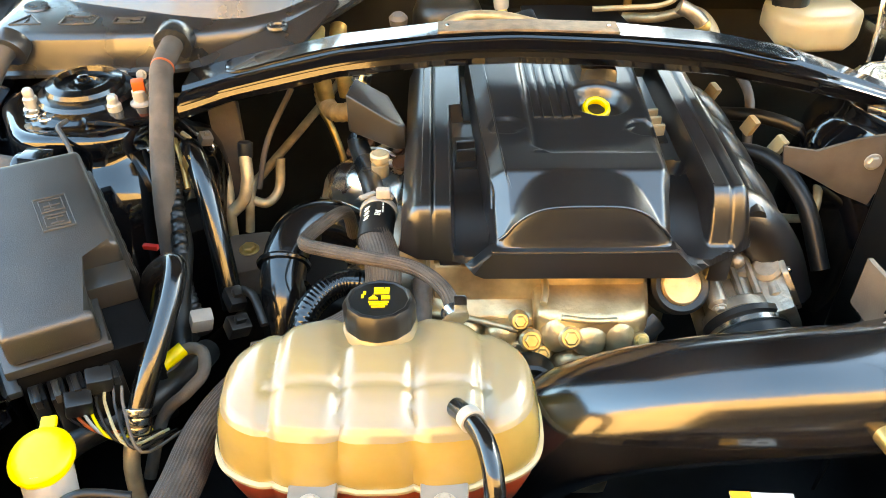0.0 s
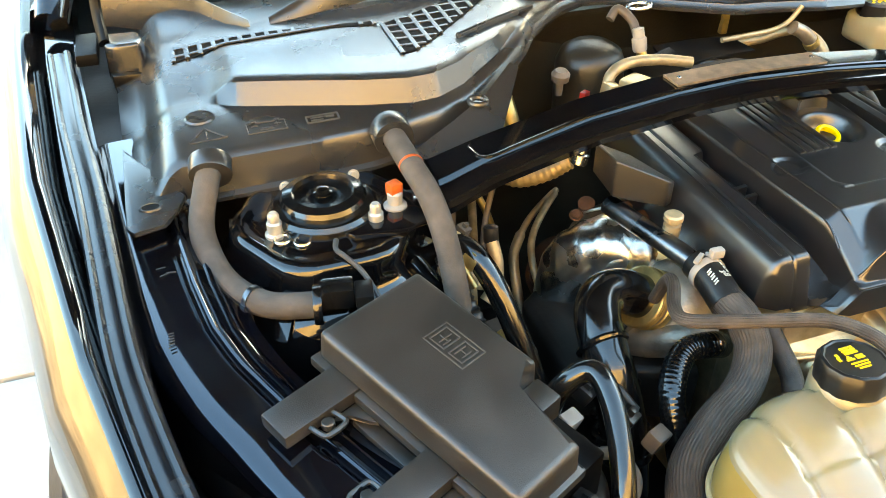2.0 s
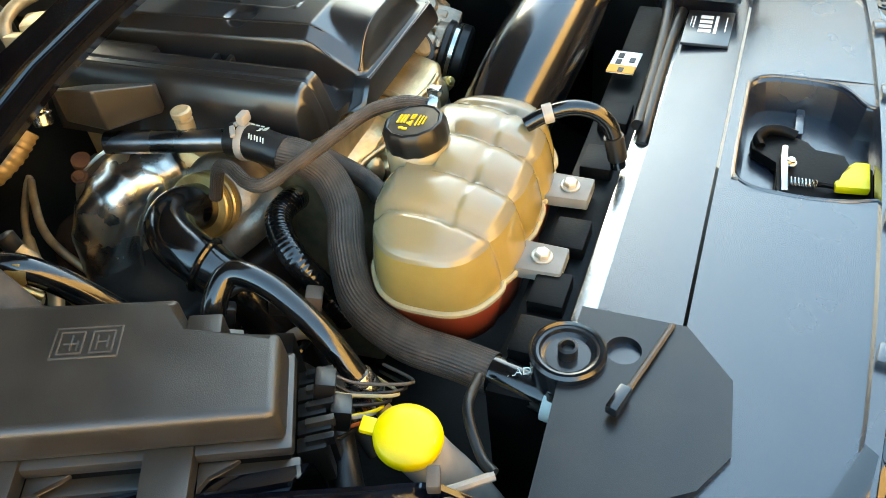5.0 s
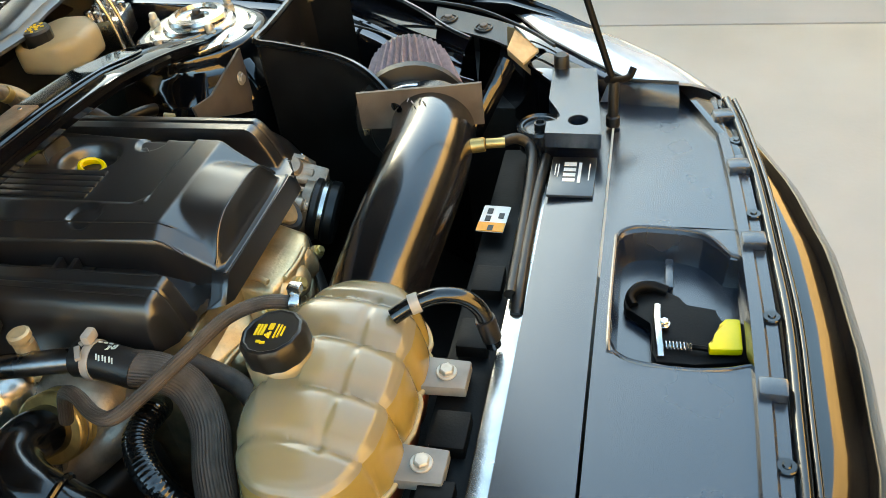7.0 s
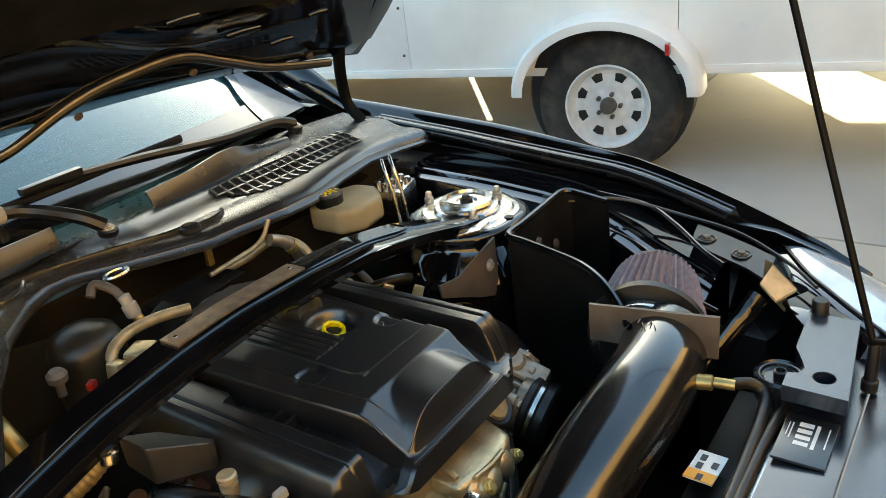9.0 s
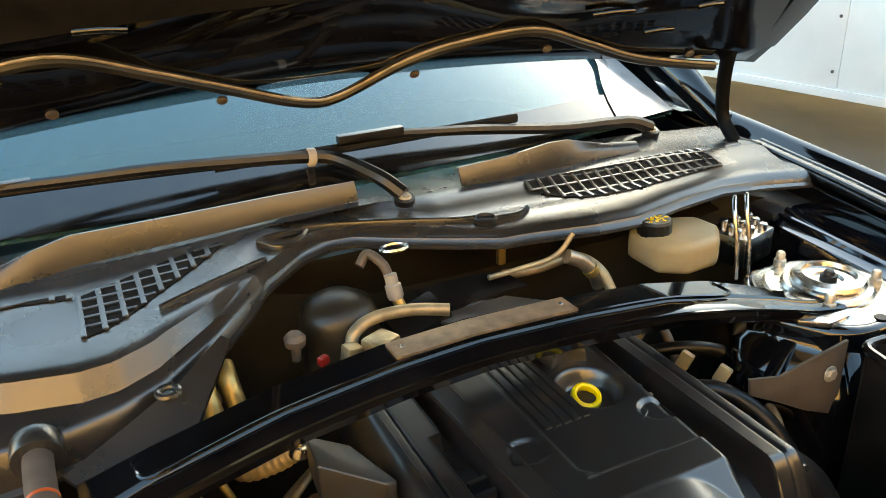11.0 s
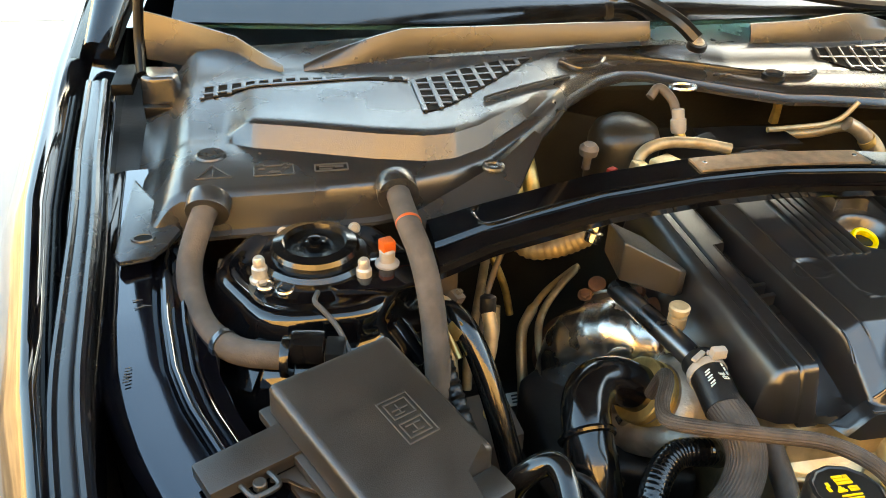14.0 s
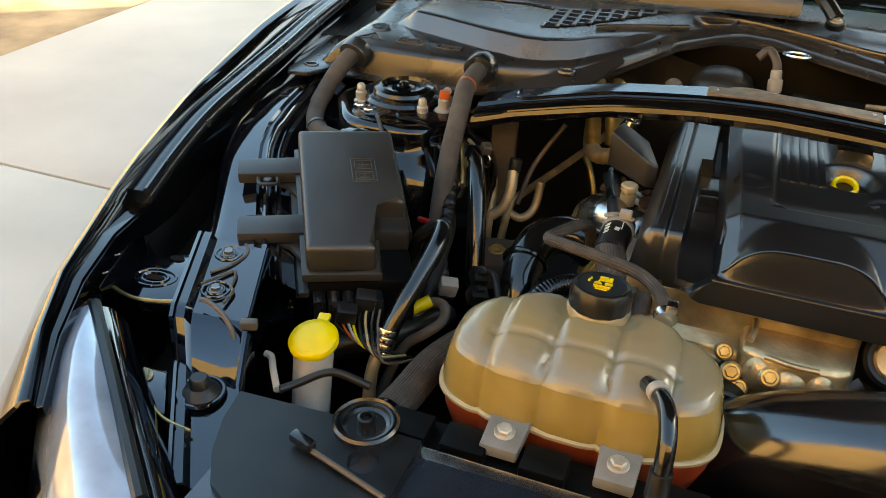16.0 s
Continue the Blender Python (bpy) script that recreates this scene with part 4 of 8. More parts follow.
for k in range(5):
    x = 0.014 + 0.0115 * k
    bm = B()
    prism(bm, [(x, -0.118), (x + 0.0088, -0.118), (x + 0.0088, 0.07), (x, 0.07)], 0.911, 0.9168, 0.0018)
    part("rib", bm, COVER, cover)
bm = B()
prism(bm, [(0.078, -0.030), (0.090, -0.022), (0.110, -0.022), (0.128, -0.034), (0.132, 0.07), (0.072, 0.07)], 0.893, 0.931, 0.006, top=0.90)
part("raised_block", bm, COVER, cover)
bm = B()
prism(bm, [(0.098, -0.105), (0.128, -0.090), (0.130, -0.135), (0.112, -0.150)], 0.890, lambda x, y: 0.905 - 0.25 * (y + 0.105), 0.003)
part("filler_scoop", bm, COVER, cover)
bm = B()
ring_band(bm, 0.0140, 0.0036, pose(0.095, -0.073, 0.9010, 22, 0, 0) @ Matrix.Diagonal((1, 1, 1.6, 1)), 30, 8)
part("filler_ring", bm, YELLOW, cover, "bright yellow oil filler ring")
bm = B()
lathe(bm, [(0.011, 0.893), (0.011, 0.9005), (0.006, 0.901)], Matrix.Translation((0.095, -0.073, 0)), 18)
part("filler_plug", bm, DARK, cover)
# slots are dark blocks on the valley floor, black in place of shade
for x0, x1, y0, y1, n in ((-0.066, -0.052, -0.045, 0.08, 0), (-0.078, -0.052, -0.155, -0.085, 2), (0.160, 0.182, -0.100, -0.030, 3)):
    bm = B()
    prism(bm, [(x0, y0), (x1, y0), (x1, y1), (x0, y1)], 0.860, 0.8705, 0.001)
    slot = part("clip_slot", bm, DARK, cover)
    for k in range(n):
        yy = y0 + 0.012 + 0.020 * k
        bm = B()
        prism(bm, [(x0 + 0.002, yy), (x1 - 0.002, yy + 0.003), (x1 - 0.002, yy + 0.009), (x0 + 0.002, yy + 0.006)], 0.868, 0.884, 0.001)
        part("clip", bm, COVER if x0 < 0 else TANLINE, slot)
# hanging latch tabs below the front edge
for x in (-0.085, 0.205):
    bm = B()
    prism(bm, [(x - 0.012, -0.280), (x + 0.012, -0.280), (x + 0.012, -0.262), (x - 0.012, -0.262)], 0.800, 0.842, 0.004)
    part("latch_tab", bm, COVER, cover)

# ---- fuse box ----
fuse = thing("fuse_box", "dark grey plastic fuse box with two clip arms", "fuse box", (-0.52, -0.30, 0.76))
FU, FV = Vector((0.891, 0.454, 0)), Vector((0.513, -0.858, 0))
FO = Vector((-0.607, -0.238, 0))


def fuse_pose(z=0.0):
    m = Matrix.Identity(4)
    m.col[0][:3], m.col[1][:3], m.col[2][:3] = FU, -FV, (0, 0, 1)
    m.col[3][:3] = FO + Vector((0, 0, z))
    return m


def fz(x, y):
    return 0.918 + 0.21 * y - 0.02 * x


FM = fuse_pose()
out = [(0, 0), (0.128, 0), (0.128, -0.150), (0.083, -0.150), (0.083, -0.232), (0, -0.232)]
bm = B()
prism(bm, out, lambda x, y: fz(x, y) - 0.034, fz, 0.008, FM, 4, 0.985)
part("lid", bm, FUSE, fuse, "dark grey ribbed lid")
bm = B()
grow = [(-0.006, 0.006), (0.134, 0.006), (0.134, -0.156), (0.089, -0.156), (0.089, -0.235), (-0.006, -0.235)]
prism(bm, grow, lambda x, y: fz(x, y) - 0.045, lambda x, y: fz(x, y) - 0.034, 0.003, FM)
part("lid_rim", bm, FUSE, fuse)
# matte black body stands for the shaded void below the lid
bm = B()
prism(bm, [(0, 0), (0.128, 0), (0.128, -0.230), (0, -0.230)], 0.70, lambda x, y: fz(x, y) - 0.05, 0.004, FM)
part("box_body", bm, LATCHBLACK, fuse)
bm = B()
prism(bm, [(0.083, -0.150), (0.128, -0.150), (0.128, -0.178), (0.083, -0.178)], lambda x, y: fz(x, y) - 0.05, lambda x, y: fz(x, y) - 0.022, 0.003, FM)
part("step_ledge", bm, FUSE, fuse)
for v, s, u0 in ((-0.0335, -1, -0.030), (-0.149, 1, -0.050)):
    bm = B()
    prism(bm, [(-0.081, v - 0.0165), (0.004, v - 0.0175), (0.004, v + 0.0175), (-0.080, v + 0.0165)], lambda x, y: fz(0, y) - 0.046, lambda x, y: fz(0, y) - 0.031, 0.003, FM)
    arm = part("clip_arm", bm, FUSE, fuse)
    bm = B()
    ws_ = v + s * 0.0165
    sweep(bm, [FM @ Vector((u, w, fz(0, v) - 0.041)) for u, w in ((u0, ws_), (u0 + 0.001, ws_ + s * 0.014), (u0 - 0.003, ws_ + s * 0.019), (u0 - 0.020, ws_ + s * 0.019), (u0 - 0.024, ws_ + s * 0.014), (u0 - 0.025, ws_))], 0.0028, 6, 2, up=(0, 0, 1))
    part("clip_loop", bm, FUSE, arm)
    bm = B()
    disc_rod(bm, 0.006, 0.008, FM @ pose(u0 - 0.012, ws_ + s * 0.008, fz(0, v) - 0.046), 12, 0.001)
    part("clip_pin", bm, FUSE, arm)
    bm = B()
    prism(bm, [(-0.004, v - 0.017), (-0.030, v - 0.017), (-0.016, v - 0.024), (-0.008, v - 0.040), (-0.004, v - 0.046)][::-1], lambda x, y: fz(0, y) - 0.051, lambda x, y: fz(0, y) - 0.046, 0.001, FM)
    part("clip_web", bm, FUSE, arm)
bm = B()
prism(bm, [(-0.014, -0.236), (0.002, -0.236), (0.002, -0.055), (-0.014, -0.055)], lambda x, y: fz(0, y) - 0.066, lambda x, y: fz(0, y) - 0.058, 0.002, FM)
part("skirt", bm, FUSE, fuse)
for k in range(5):
    u = 0.006 + 0.017 * k
    bm = B()
    prism(bm, [(u, -0.256 - 0.004 * (k % 2)), (u + 0.014, -0.256 - 0.004 * (k % 2)), (u + 0.014, -0.232), (u, -0.232)], fz(u, -0.24) - 0.105, fz(u, -0.24) - 0.058, 0.002, FM)
    plug = part("connector_plug", bm, PLASTIC, fuse)
    bm = B()
    prism(bm, [(u + 0.004, -0.263), (u + 0.010, -0.263), (u + 0.010, -0.240), (u + 0.004, -0.240)], fz(u, -0.24) - 0.062, fz(u, -0.24) - 0.052, 0.001, FM)
    part("latch_tongue", bm, FUSE if k % 2 else PLASTIC, plug)
for k in range(7):
    u = 0.134
    v = -0.012 - 0.021 * k
    bm = B()
    prism(bm, [(u - 0.004, v - 0.007), (u + 0.003, v - 0.007), (u + 0.003, v + 0.007), (u - 0.004, v + 0.007)], fz(u, v) - 0.085, fz(u, v) - 0.050, 0.001, FM)
    part("side_rib", bm, FUSE, fuse)
# moulded pictogram on the lid, its edge highlights put into a paler plastic
def lid_mark(a, b, c, d):
    bm = B()
    prism(bm, [(a, b), (c, b), (c, d), (a, d)], lambda x, y: fz(x, y) - 0.001, lambda x, y: fz(x, y) + 0.0016, 0.0005, FM)
    part("moulded_mark", bm, FUSEMARK, fuse)


for a, b, c, d in ((0.066, -0.066, 0.098, -0.1135), (0.0705, -0.070, 0.0935, -0.0875), (0.0705, -0.0925, 0.0935, -0.109)):
    for q in ((a, d, c, d + 0.0011), (a, b - 0.0011, c, b), (a, d, a + 0.0011, b), (c - 0.0011, d, c, b)):
        lid_mark(*q)
for q in ((0.074, -0.0795, 0.090, -0.0785), (0.074, -0.0840, 0.084, -0.0830), (0.0805, -0.0840, 0.0815, -0.0735), (0.074, -0.0975, 0.089, -0.0965), (0.076, -0.1050, 0.088, -0.1040), (0.0815, -0.1050, 0.0825, -0.0970)):
    lid_mark(*q)

# ---- coolant reservoir ----
tank = thing("coolant_reservoir", "amber translucent coolant reservoir with a black cap", "reservoir", (-0.14, -0.465, 0.74))
TC = Vector((-0.152, -0.458, 0.0))
SEAMS = (-0.090, -0.030, 0.032, 0.092)


def tank_ring(bm, prof, full=1.0, seg=240, steps=1):
    """Rings of the tank: a loaf with a squarer front, pinched into lobes along its length."""
    rings = []
    prof = [tuple(a + (b - a) * k / steps for a, b in zip(p, q)) for p, q in zip(prof, prof[1:]) for k in range(steps)] + [prof[-1]]
    for sx, sy, z, oy in prof:
        lobe = full
        deck = full * min(1.0, max(0.0, (z - 0.838) / 0.010))
        ring = []
        for k in range(seg):
            a = 2 * math.pi * k / seg
            c, s = math.cos(a), math.sin(a)
            e = 0.60 if s < 0 else 0.82
            px = math.copysign(abs(c) ** e, c) * sx
            py = math.copysign(abs(s) ** e, s) * sy
            g = sum(max(0.0, 1 - abs(px - q) / 0.013) ** 1.5 for q in SEAMS)
            swell = sum(max(0.0, 1 - ((px - q) / 0.030) ** 2) for q in (-0.060, 0.001, 0.062))
            f = 1 - (0.075 if s < 0 else 0.03) * g * lobe * abs(s) ** 0.5 + 0.020 * swell * lobe * (s < 0) * abs(s) ** 0.5
            yy = py * f + oy
            cross = max(0.0, 1 - abs(yy + 0.022) / 0.007) ** 1.5 * (abs(px) < 0.098)
            ring.append(bm.verts.new(TC + Vector((px, yy, z - 0.0022 * g * lobe + 0.0010 * swell * lobe - deck * (0.0030 * g + 0.0026 * cross - 0.0022 * swell)))))
        rings.append(ring)
    for u, v in zip(rings, rings[1:]):
        for k in range(seg):
            bm.faces.new((u[k], u[(k + 1) % seg], v[(k + 1) % seg], v[k]))
    bm.faces.new(rings[0][::-1])
    bm.faces.new(rings[-1])
    return bm


bm = tank_ring(B(), [(0.145, 0.0765, 0.786, 0), (0.1455, 0.0770, 0.792, 0), (0.1450, 0.0765, 0.802, 0), (0.1430, 0.0745, 0.816, 0.0005), (0.1405, 0.0725, 0.828, 0.001), (0.1370, 0.0700, 0.838, 0.002)], 1.0)
part("middle_shell", bm, TANK, tank, "amber translucent lobed shell", 60)
bm = tank_ring(B(), [(0.1372, 0.0702, 0.8383, 0.002), (0.1350, 0.0680, 0.8425, 0.003), (0.1310, 0.0640, 0.8470, 0.004), (0.1250, 0.0585, 0.8510, 0.0065), (0.1170, 0.0520, 0.8550, 0.0100), (0.1060, 0.0440, 0.8590, 0.0145), (0.0920, 0.0355, 0.8625, 0.0200), (0.0760, 0.0270, 0.8655, 0.0260), (0.05, 0.016, 0.8670, 0.032)], 1.0, 240, 4)
part("upper_shell", bm, TANKTOP, tank, "pale translucent upper shell", 50)
bm = tank_ring(B(), [(0.1465, 0.0785, 0.7835, 0), (0.1490, 0.0805, 0.7850, 0), (0.1490, 0.0805, 0.7885, 0), (0.1465, 0.0785, 0.7900, 0)], 0.8)
part("seam_flange", bm, MILK, tank, "pale moulded seam", 30)
bm = tank_ring(B(), [(0.07, 0.045, 0.715, 0), (0.112, 0.060, 0.720, 0), (0.134, 0.070, 0.735, 0), (0.142, 0.0745, 0.760, 0), (0.144, 0.076, 0.784, 0)], 0.8)
part("lower_shell", bm, COOLANT, tank, "red-orange coolant showing through the lower shell", 60)
bm = B()
lathe(bm, [(0.034, 0.845), (0.034, 0.868), (0.031, 0.872), (0.026, 0.873)], Matrix.Translation((-0.151, -0.413, 0)), 28)
part("filler_neck", bm, TANKTOP, tank, "pale filler neck")
bm = B()
CM = pose(-0.151, -0.413, 0.870, -6, 0, 0)
lathe(bm, [(0.0315, 0), (0.0325, 0.003), (0.0325, 0.019), (0.0295, 0.0245), (0.027, 0.0255), (0.0255, 0.0245)], CM, 48, lambda a: 1 + 0.018 * math.cos(12 * a))
cap = part("cap", bm, PLASTIC, tank, "black cap with yellow warning print", 30)
for bars in (((-0.005, 0.007, 0.009, 0.0095), (-0.005, 0.0105, 0.009, 0.013), (-0.005, 0.014, 0.004, 0.0165), (0.005, 0.014, 0.009, 0.0165)), ((-0.016, 0.001, -0.0135, 0.006), (-0.0145, 0.006, -0.012, 0.0105)), ((-0.009, -0.001, -0.001, 0.001), (-0.0075, 0.001, -0.0025, 0.003), (-0.006, 0.003, -0.004, 0.005)), ((0.002, -0.001, 0.010, 0.0012), (0.002, 0.0018, 0.010, 0.004)), ((-0.009, -0.006, 0.009, -0.0045),), ((-0.008, -0.0095, 0.008, -0.008),), ((-0.006, -0.013, 0.006, -0.0115),)):
    bm = B()
    for a, b, c, d in bars:
        prism(bm, [(a, b), (c, b), (c, d), (a, d)], 0.0246, 0.0257, 0, CM)
    part("warning_print", bm, YPRINT, cap)
for x in (-0.206, -0.094):
    bm = B()
    prism(bm, [(x - 0.019, -0.578), (x + 0.019, -0.578), (x + 0.021, -0.526), (x - 0.021, -0.526)], 0.780, 0.794, 0.003)
    ear = part("mounting_ear", bm, EARGREY, tank, "grey plastic mounting ear")
    hex_bolt("bolt", (x, -0.555, 0.794), (0, -0.1, 1), ear, 0.008, 0.008, NUT)

# ---- intake ----
pipe = thing("intake_pipe", "satin black large-bore intake pipe", "pipe", (0.2, -0.46, 0.75))
bm = B()
sweep(bm, [(-0.03, -0.405, 0.62), (-0.005, -0.415, 0.69), (0.045, -0.432, 0.752), (0.12, -0.448, 0.795), (0.21, -0.458, 0.818), (0.29, -0.458, 0.826), (0.36, -0.442, 0.826)], 0.059, 40, 8)
part("tube", bm, PIPE, pipe, "", 60)
bm = B()
sweep(bm, [(0.04, -0.486, 0.772), (0.12, -0.503, 0.815), (0.21, -0.512, 0.838), (0.28, -0.512, 0.846)], 0.0009, 5, 6)
part("weld_seam", bm, PIPE, pipe)
for k in range(4):
    bm = B()
    block(bm, 0.012, 0.0015, 0.0008, pose(0.295 + 0.006 * (k % 2), -0.452 + 0.008 * k, 0.8855, 0, 5, 30 - 25 * (k % 2)), 0)
    part("scuff", bm, GREYMARK, pipe)
bm = B()
disc_rod(bm, 0.010, 0.03, axis((0.272, -0.505, 0.832), (0.2, -1, 0.05)), 14)
sweep(bm, [(0.279, -0.535, 0.834), (0.283, -0.56, 0.834)], 0.007, 10, 2)
part("air_sensor", bm, ZINC, pipe, "brass-coloured air sensor")

filt = thing("air_filter", "conical pleated mauve-grey air filter", "air filter", (0.42, -0.425, 0.75))
FA = axis((0.368, -0.412, 0.818), (1, 0.28, 0.0))
bm = B()
lathe(bm, [(0.080, 0.012), (0.081, 0.02), (0.064, 0.150), (0.058, 0.155)], FA, 220, lambda a: 1 + 0.055 * math.cos(46 * a))
part("pleats", bm, PLEAT, filt, "", 20)
bm = B()
lathe(bm, [(0.062, -0.028), (0.064, -0.025), (0.064, -0.004), (0.085, 0.0), (0.086, 0.012), (0.083, 0.016)], FA, 40)
part("rubber_base", bm, RUBBER, filt)
bm = B()
lathe(bm, [(0.0655, -0.024), (0.0665, -0.022), (0.0665, -0.010), (0.0655, -0.008)], FA, 40)
cl = part("hose_clamp", bm, STEEL, filt)
bm = B()
block(bm, 0.018, 0.012, 0.012, FA @ pose(0.066, 0, -0.022), 0.002)
part("clamp_screw", bm, STEEL, cl)
bm = B()
lathe(bm, [(0.050, 0.150), (0.062, 0.150), (0.063, 0.157), (0.055, 0.164), (0.02, 0.166)], FA, 36)
part("end_cap", bm, RUBBER, filt)

shield = thing("heat_shield", "black sheet-metal heat shield round the air filter", "heat shield", (0.40, -0.30, 0.62))


def wall_run(name, pts, low, material, thick=0.004, label=""):
    bm = B()
    rows = [[(x, y, low), (x, y, (z + low) / 2), (x, y, z)] for x, y, z in pts]
    a, b = Vector(pts[0]), Vector(pts[-1])
    n = Vector((b.y - a.y, a.x - b.x, 0)).normalized()
    sheet(bm, rows, thick, tuple(n))
    return part(name, bm, material, shield, label)


SIDE = [(0.318, -0.405, 0.862), (0.336, -0.385, 0.880), (0.362, -0.350, 0.896), (0.386, -0.305, 0.904), (0.400, -0.25, 0.909), (0.410, -0.20, 0.913), (0.416, -0.166, 0.917)]
BACK = [(0.416, -0.166, 0.917), (0.46, -0.166, 0.918), (0.52, -0.166, 0.919), (0.575, -0.166, 0.920), (0.596, -0.169, 0.921), (0.607, -0.180, 0.920), (0.608, -0.20, 0.917), (0.606, -0.225, 0.914), (0.603, -0.252, 0.911)]
wall_run("side_panel", SIDE, 0.60, PLASTIC)
wall_run("rear_panel", BACK, 0.60, PLASTIC)
wall_run("front_panel", [(0.318, -0.350, 0.888), (0.324, -0.41, 0.891), (0.331, -0.47, 0.893), (0.338, -0.523, 0.895)], 0.832, GREYRUB, 0.005, "grey-brown front panel")
bm = B()
sweep(bm, [(x, y, z + 0.002) for x, y, z in SIDE + BACK[1:]], 0.0058, 8, 4)
part("edge_trim", bm, GLOSSRUB, shield, "black rubber edge trim")
bm = B()
rows = []
for x, y, z in SIDE[:4]:
    rows.append([(x, y, z), (x - 0.010, y - 0.012, z - 0.004), (x - 0.014, y - 0.018, z - 0.016)])
sheet(bm, rows, 0.003)
part("curled_lip", bm, PLASTIC, shield)
for x, z in ((0.47, 0.83), (0.50, 0.87), (0.56, 0.84)):
    hex_bolt("screw", (x, -0.172, z), (0, -1, 0.1), shield, 0.007, 0.005, GREYRUB)

# ---- throttle body ----
thr = thing("throttle_body", "cast aluminium throttle body with a black coupler", "throttle body", (0.27, -0.27, 0.70))
TZ = Vector((0.10, -0.95, -0.30)).normalized()
TY = (Vector((0.84, 0.08, 0.52)) - TZ * TZ.dot(Vector((0.84, 0.08, 0.52)))).normalized()
TX = TY.cross(TZ)
TM = Matrix(((TX.x, TY.x, TZ.x, 0.250), (TX.y, TY.y, TZ.y, -0.262), (TX.z, TY.z, TZ.z, 0.738), (0, 0, 0, 1)))
bm = B()
lathe(bm, [(0.034, -0.06), (0.040, -0.055), (0.041, -0.030), (0.036, -0.026), (0.036, -0.004), (0.042, 0.0), (0.043, 0.012), (0.040, 0.015)], TM, 36, lambda a: 1 + 0.04 * math.cos(4 * a))
part("bore", bm, GREYALLOY, thr, "", 45)
bm = B()
block(bm, 0.066, 0.040, 0.056, TM @ pose(0.006, 0.040, -0.030), 0.005, 2, 0.92)
motor = part("motor_housing", bm, GREYALLOY, thr, "", 45)
bm = B()
prism(bm, [(-0.040, -0.018), (-0.026, -0.034), (0.026, -0.034), (0.042, -0.016), (0.042, 0.014), (0.028, 0.030), (-0.024, 0.032), (-0.040, 0.016)], 0.0, 0.007, 0.002, TM @ pose(0.006, 0.058, -0.030, -90, 0, 0))
cap = part("cover_plate", bm, GREYALLOY, motor, "dull grey octagonal cover", 40)
for a, b in ((-0.033, -0.012), (-0.022, 0.026), (0.022, -0.028), (0.036, 0.010)):
    bm = B()
    disc_rod(bm, 0.0045, 0.004, TM @ pose(0.006, 0.058, -0.030, -90, 0, 0) @ pose(a, b, 0.0065), 10, 0.001)
    part("cover_screw", bm, STEEL, cap)
bm = B()
disc_rod(bm, 0.017, 0.062, TM @ pose(-0.035, 0.046, -0.028, 0, 90, 0), 20, 0.004)
part("shaft_housing", bm, GREYALLOY, thr)
for k in range(5):
    bm = B()
    sweep(bm, [TM @ Vector((0.040 * math.cos(0.9 + 0.5 * k), 0.040 * math.sin(0.9 + 0.5 * k), z)) for z in (-0.055, -0.03, 0.0)], 0.0045, 8, 3)
    part("casting_rib", bm, GREYALLOY, thr)
for a in (20, 110, 200, 290):
    p = TM @ Vector((0.047 * math.cos(radians(a)), 0.047 * math.sin(radians(a)), -0.004))
    bm = B()
    lathe(bm, [(0.011, -0.03), (0.0115, 0.008), (0.009, 0.011), (0.004, 0.012)], axis(p, TM.to_3x3() @ Vector((0, 0, 1))), 14)
    part("bolt_boss", bm, GREYALLOY, thr)
    hex_bolt("bolt", p + TM.to_3x3() @ Vector((0, 0, 0.011)), TM.to_3x3() @ Vector((0, 0, 1)), thr, 0.006, 0.006)
random.seed(21)
for k in range(9):
    a = random.uniform(0, 6.28)
    p = TM @ Vector((0.040 * math.cos(a), 0.040 * math.sin(a) + 0.012, random.uniform(-0.055, 0.0)))
    w = TM.to_3x3() @ Vector((math.cos(a), math.sin(a), random.uniform(-0.3, 0.6)))
    bm = B()
    lathe(bm, [(0.010, -0.006), (0.0095, 0.004), (0.006, 0.007), (0.003, 0.0075)], axis(p, w), 10)
    part("cast_lump", bm, GREYALLOY, thr)
bm = B()
lathe(bm, [(0.042, 0.012), (0.047, 0.015), (0.047, 0.022), (0.044, 0.025), (0.044, 0.034), (0.047, 0.037), (0.047, 0.048), (0.042, 0.052)], TM, 32)
part("rubber_coupler", bm, RUBBER, thr, "black rubber coupler")
bm = B()
lathe(bm, [(0.0445, 0.026), (0.0465, 0.027), (0.0465, 0.033), (0.0445, 0.034)], TM, 32)
part("hose_clamp", bm, STEEL, thr)

# ---- radiator cover ----
rad = thing("radiator_cover", "satin black plastic radiator cover with a latch recess", "panel", (0, -0.74, 0.80))


def front_y(x):
    return -lerp(abs(x), [0, 0.12, 0.23, 0.34, 0.44], [0.853, 0.851, 0.847, 0.840, 0.828])


def cover_z(x, y):
    return 0.802 - 0.008 * (x / 0.45) ** 2 + 0.008 * math.sin((y + 0.62) * -9)


def strip(x0, x1, ya, yb, n=14, m=8, lift=0.0):
    rows = []
    for i in range(n + 1):
        x = x0 + (x1 - x0) * i / n
        a = ya(x) if callable(ya) else ya
        b = yb(x) if callable(yb) else yb
        rows.append([(x, a + (b - a) * j / m, cover_z(x, a + (b - a) * j / m) + lift) for j in range(m + 1)])
    return rows


bm = B()
sheet(bm, strip(-0.40, 0.46, -0.622, -0.696), 0.012)
part("rear_strip", bm, PANEL, rad, "", 50)
bm = B()
sheet(bm, strip(-0.44, -0.0785, -0.6995, front_y), 0.012)
sheet(bm, strip(0.1465, 0.46, -0.6995, front_y), 0.012)
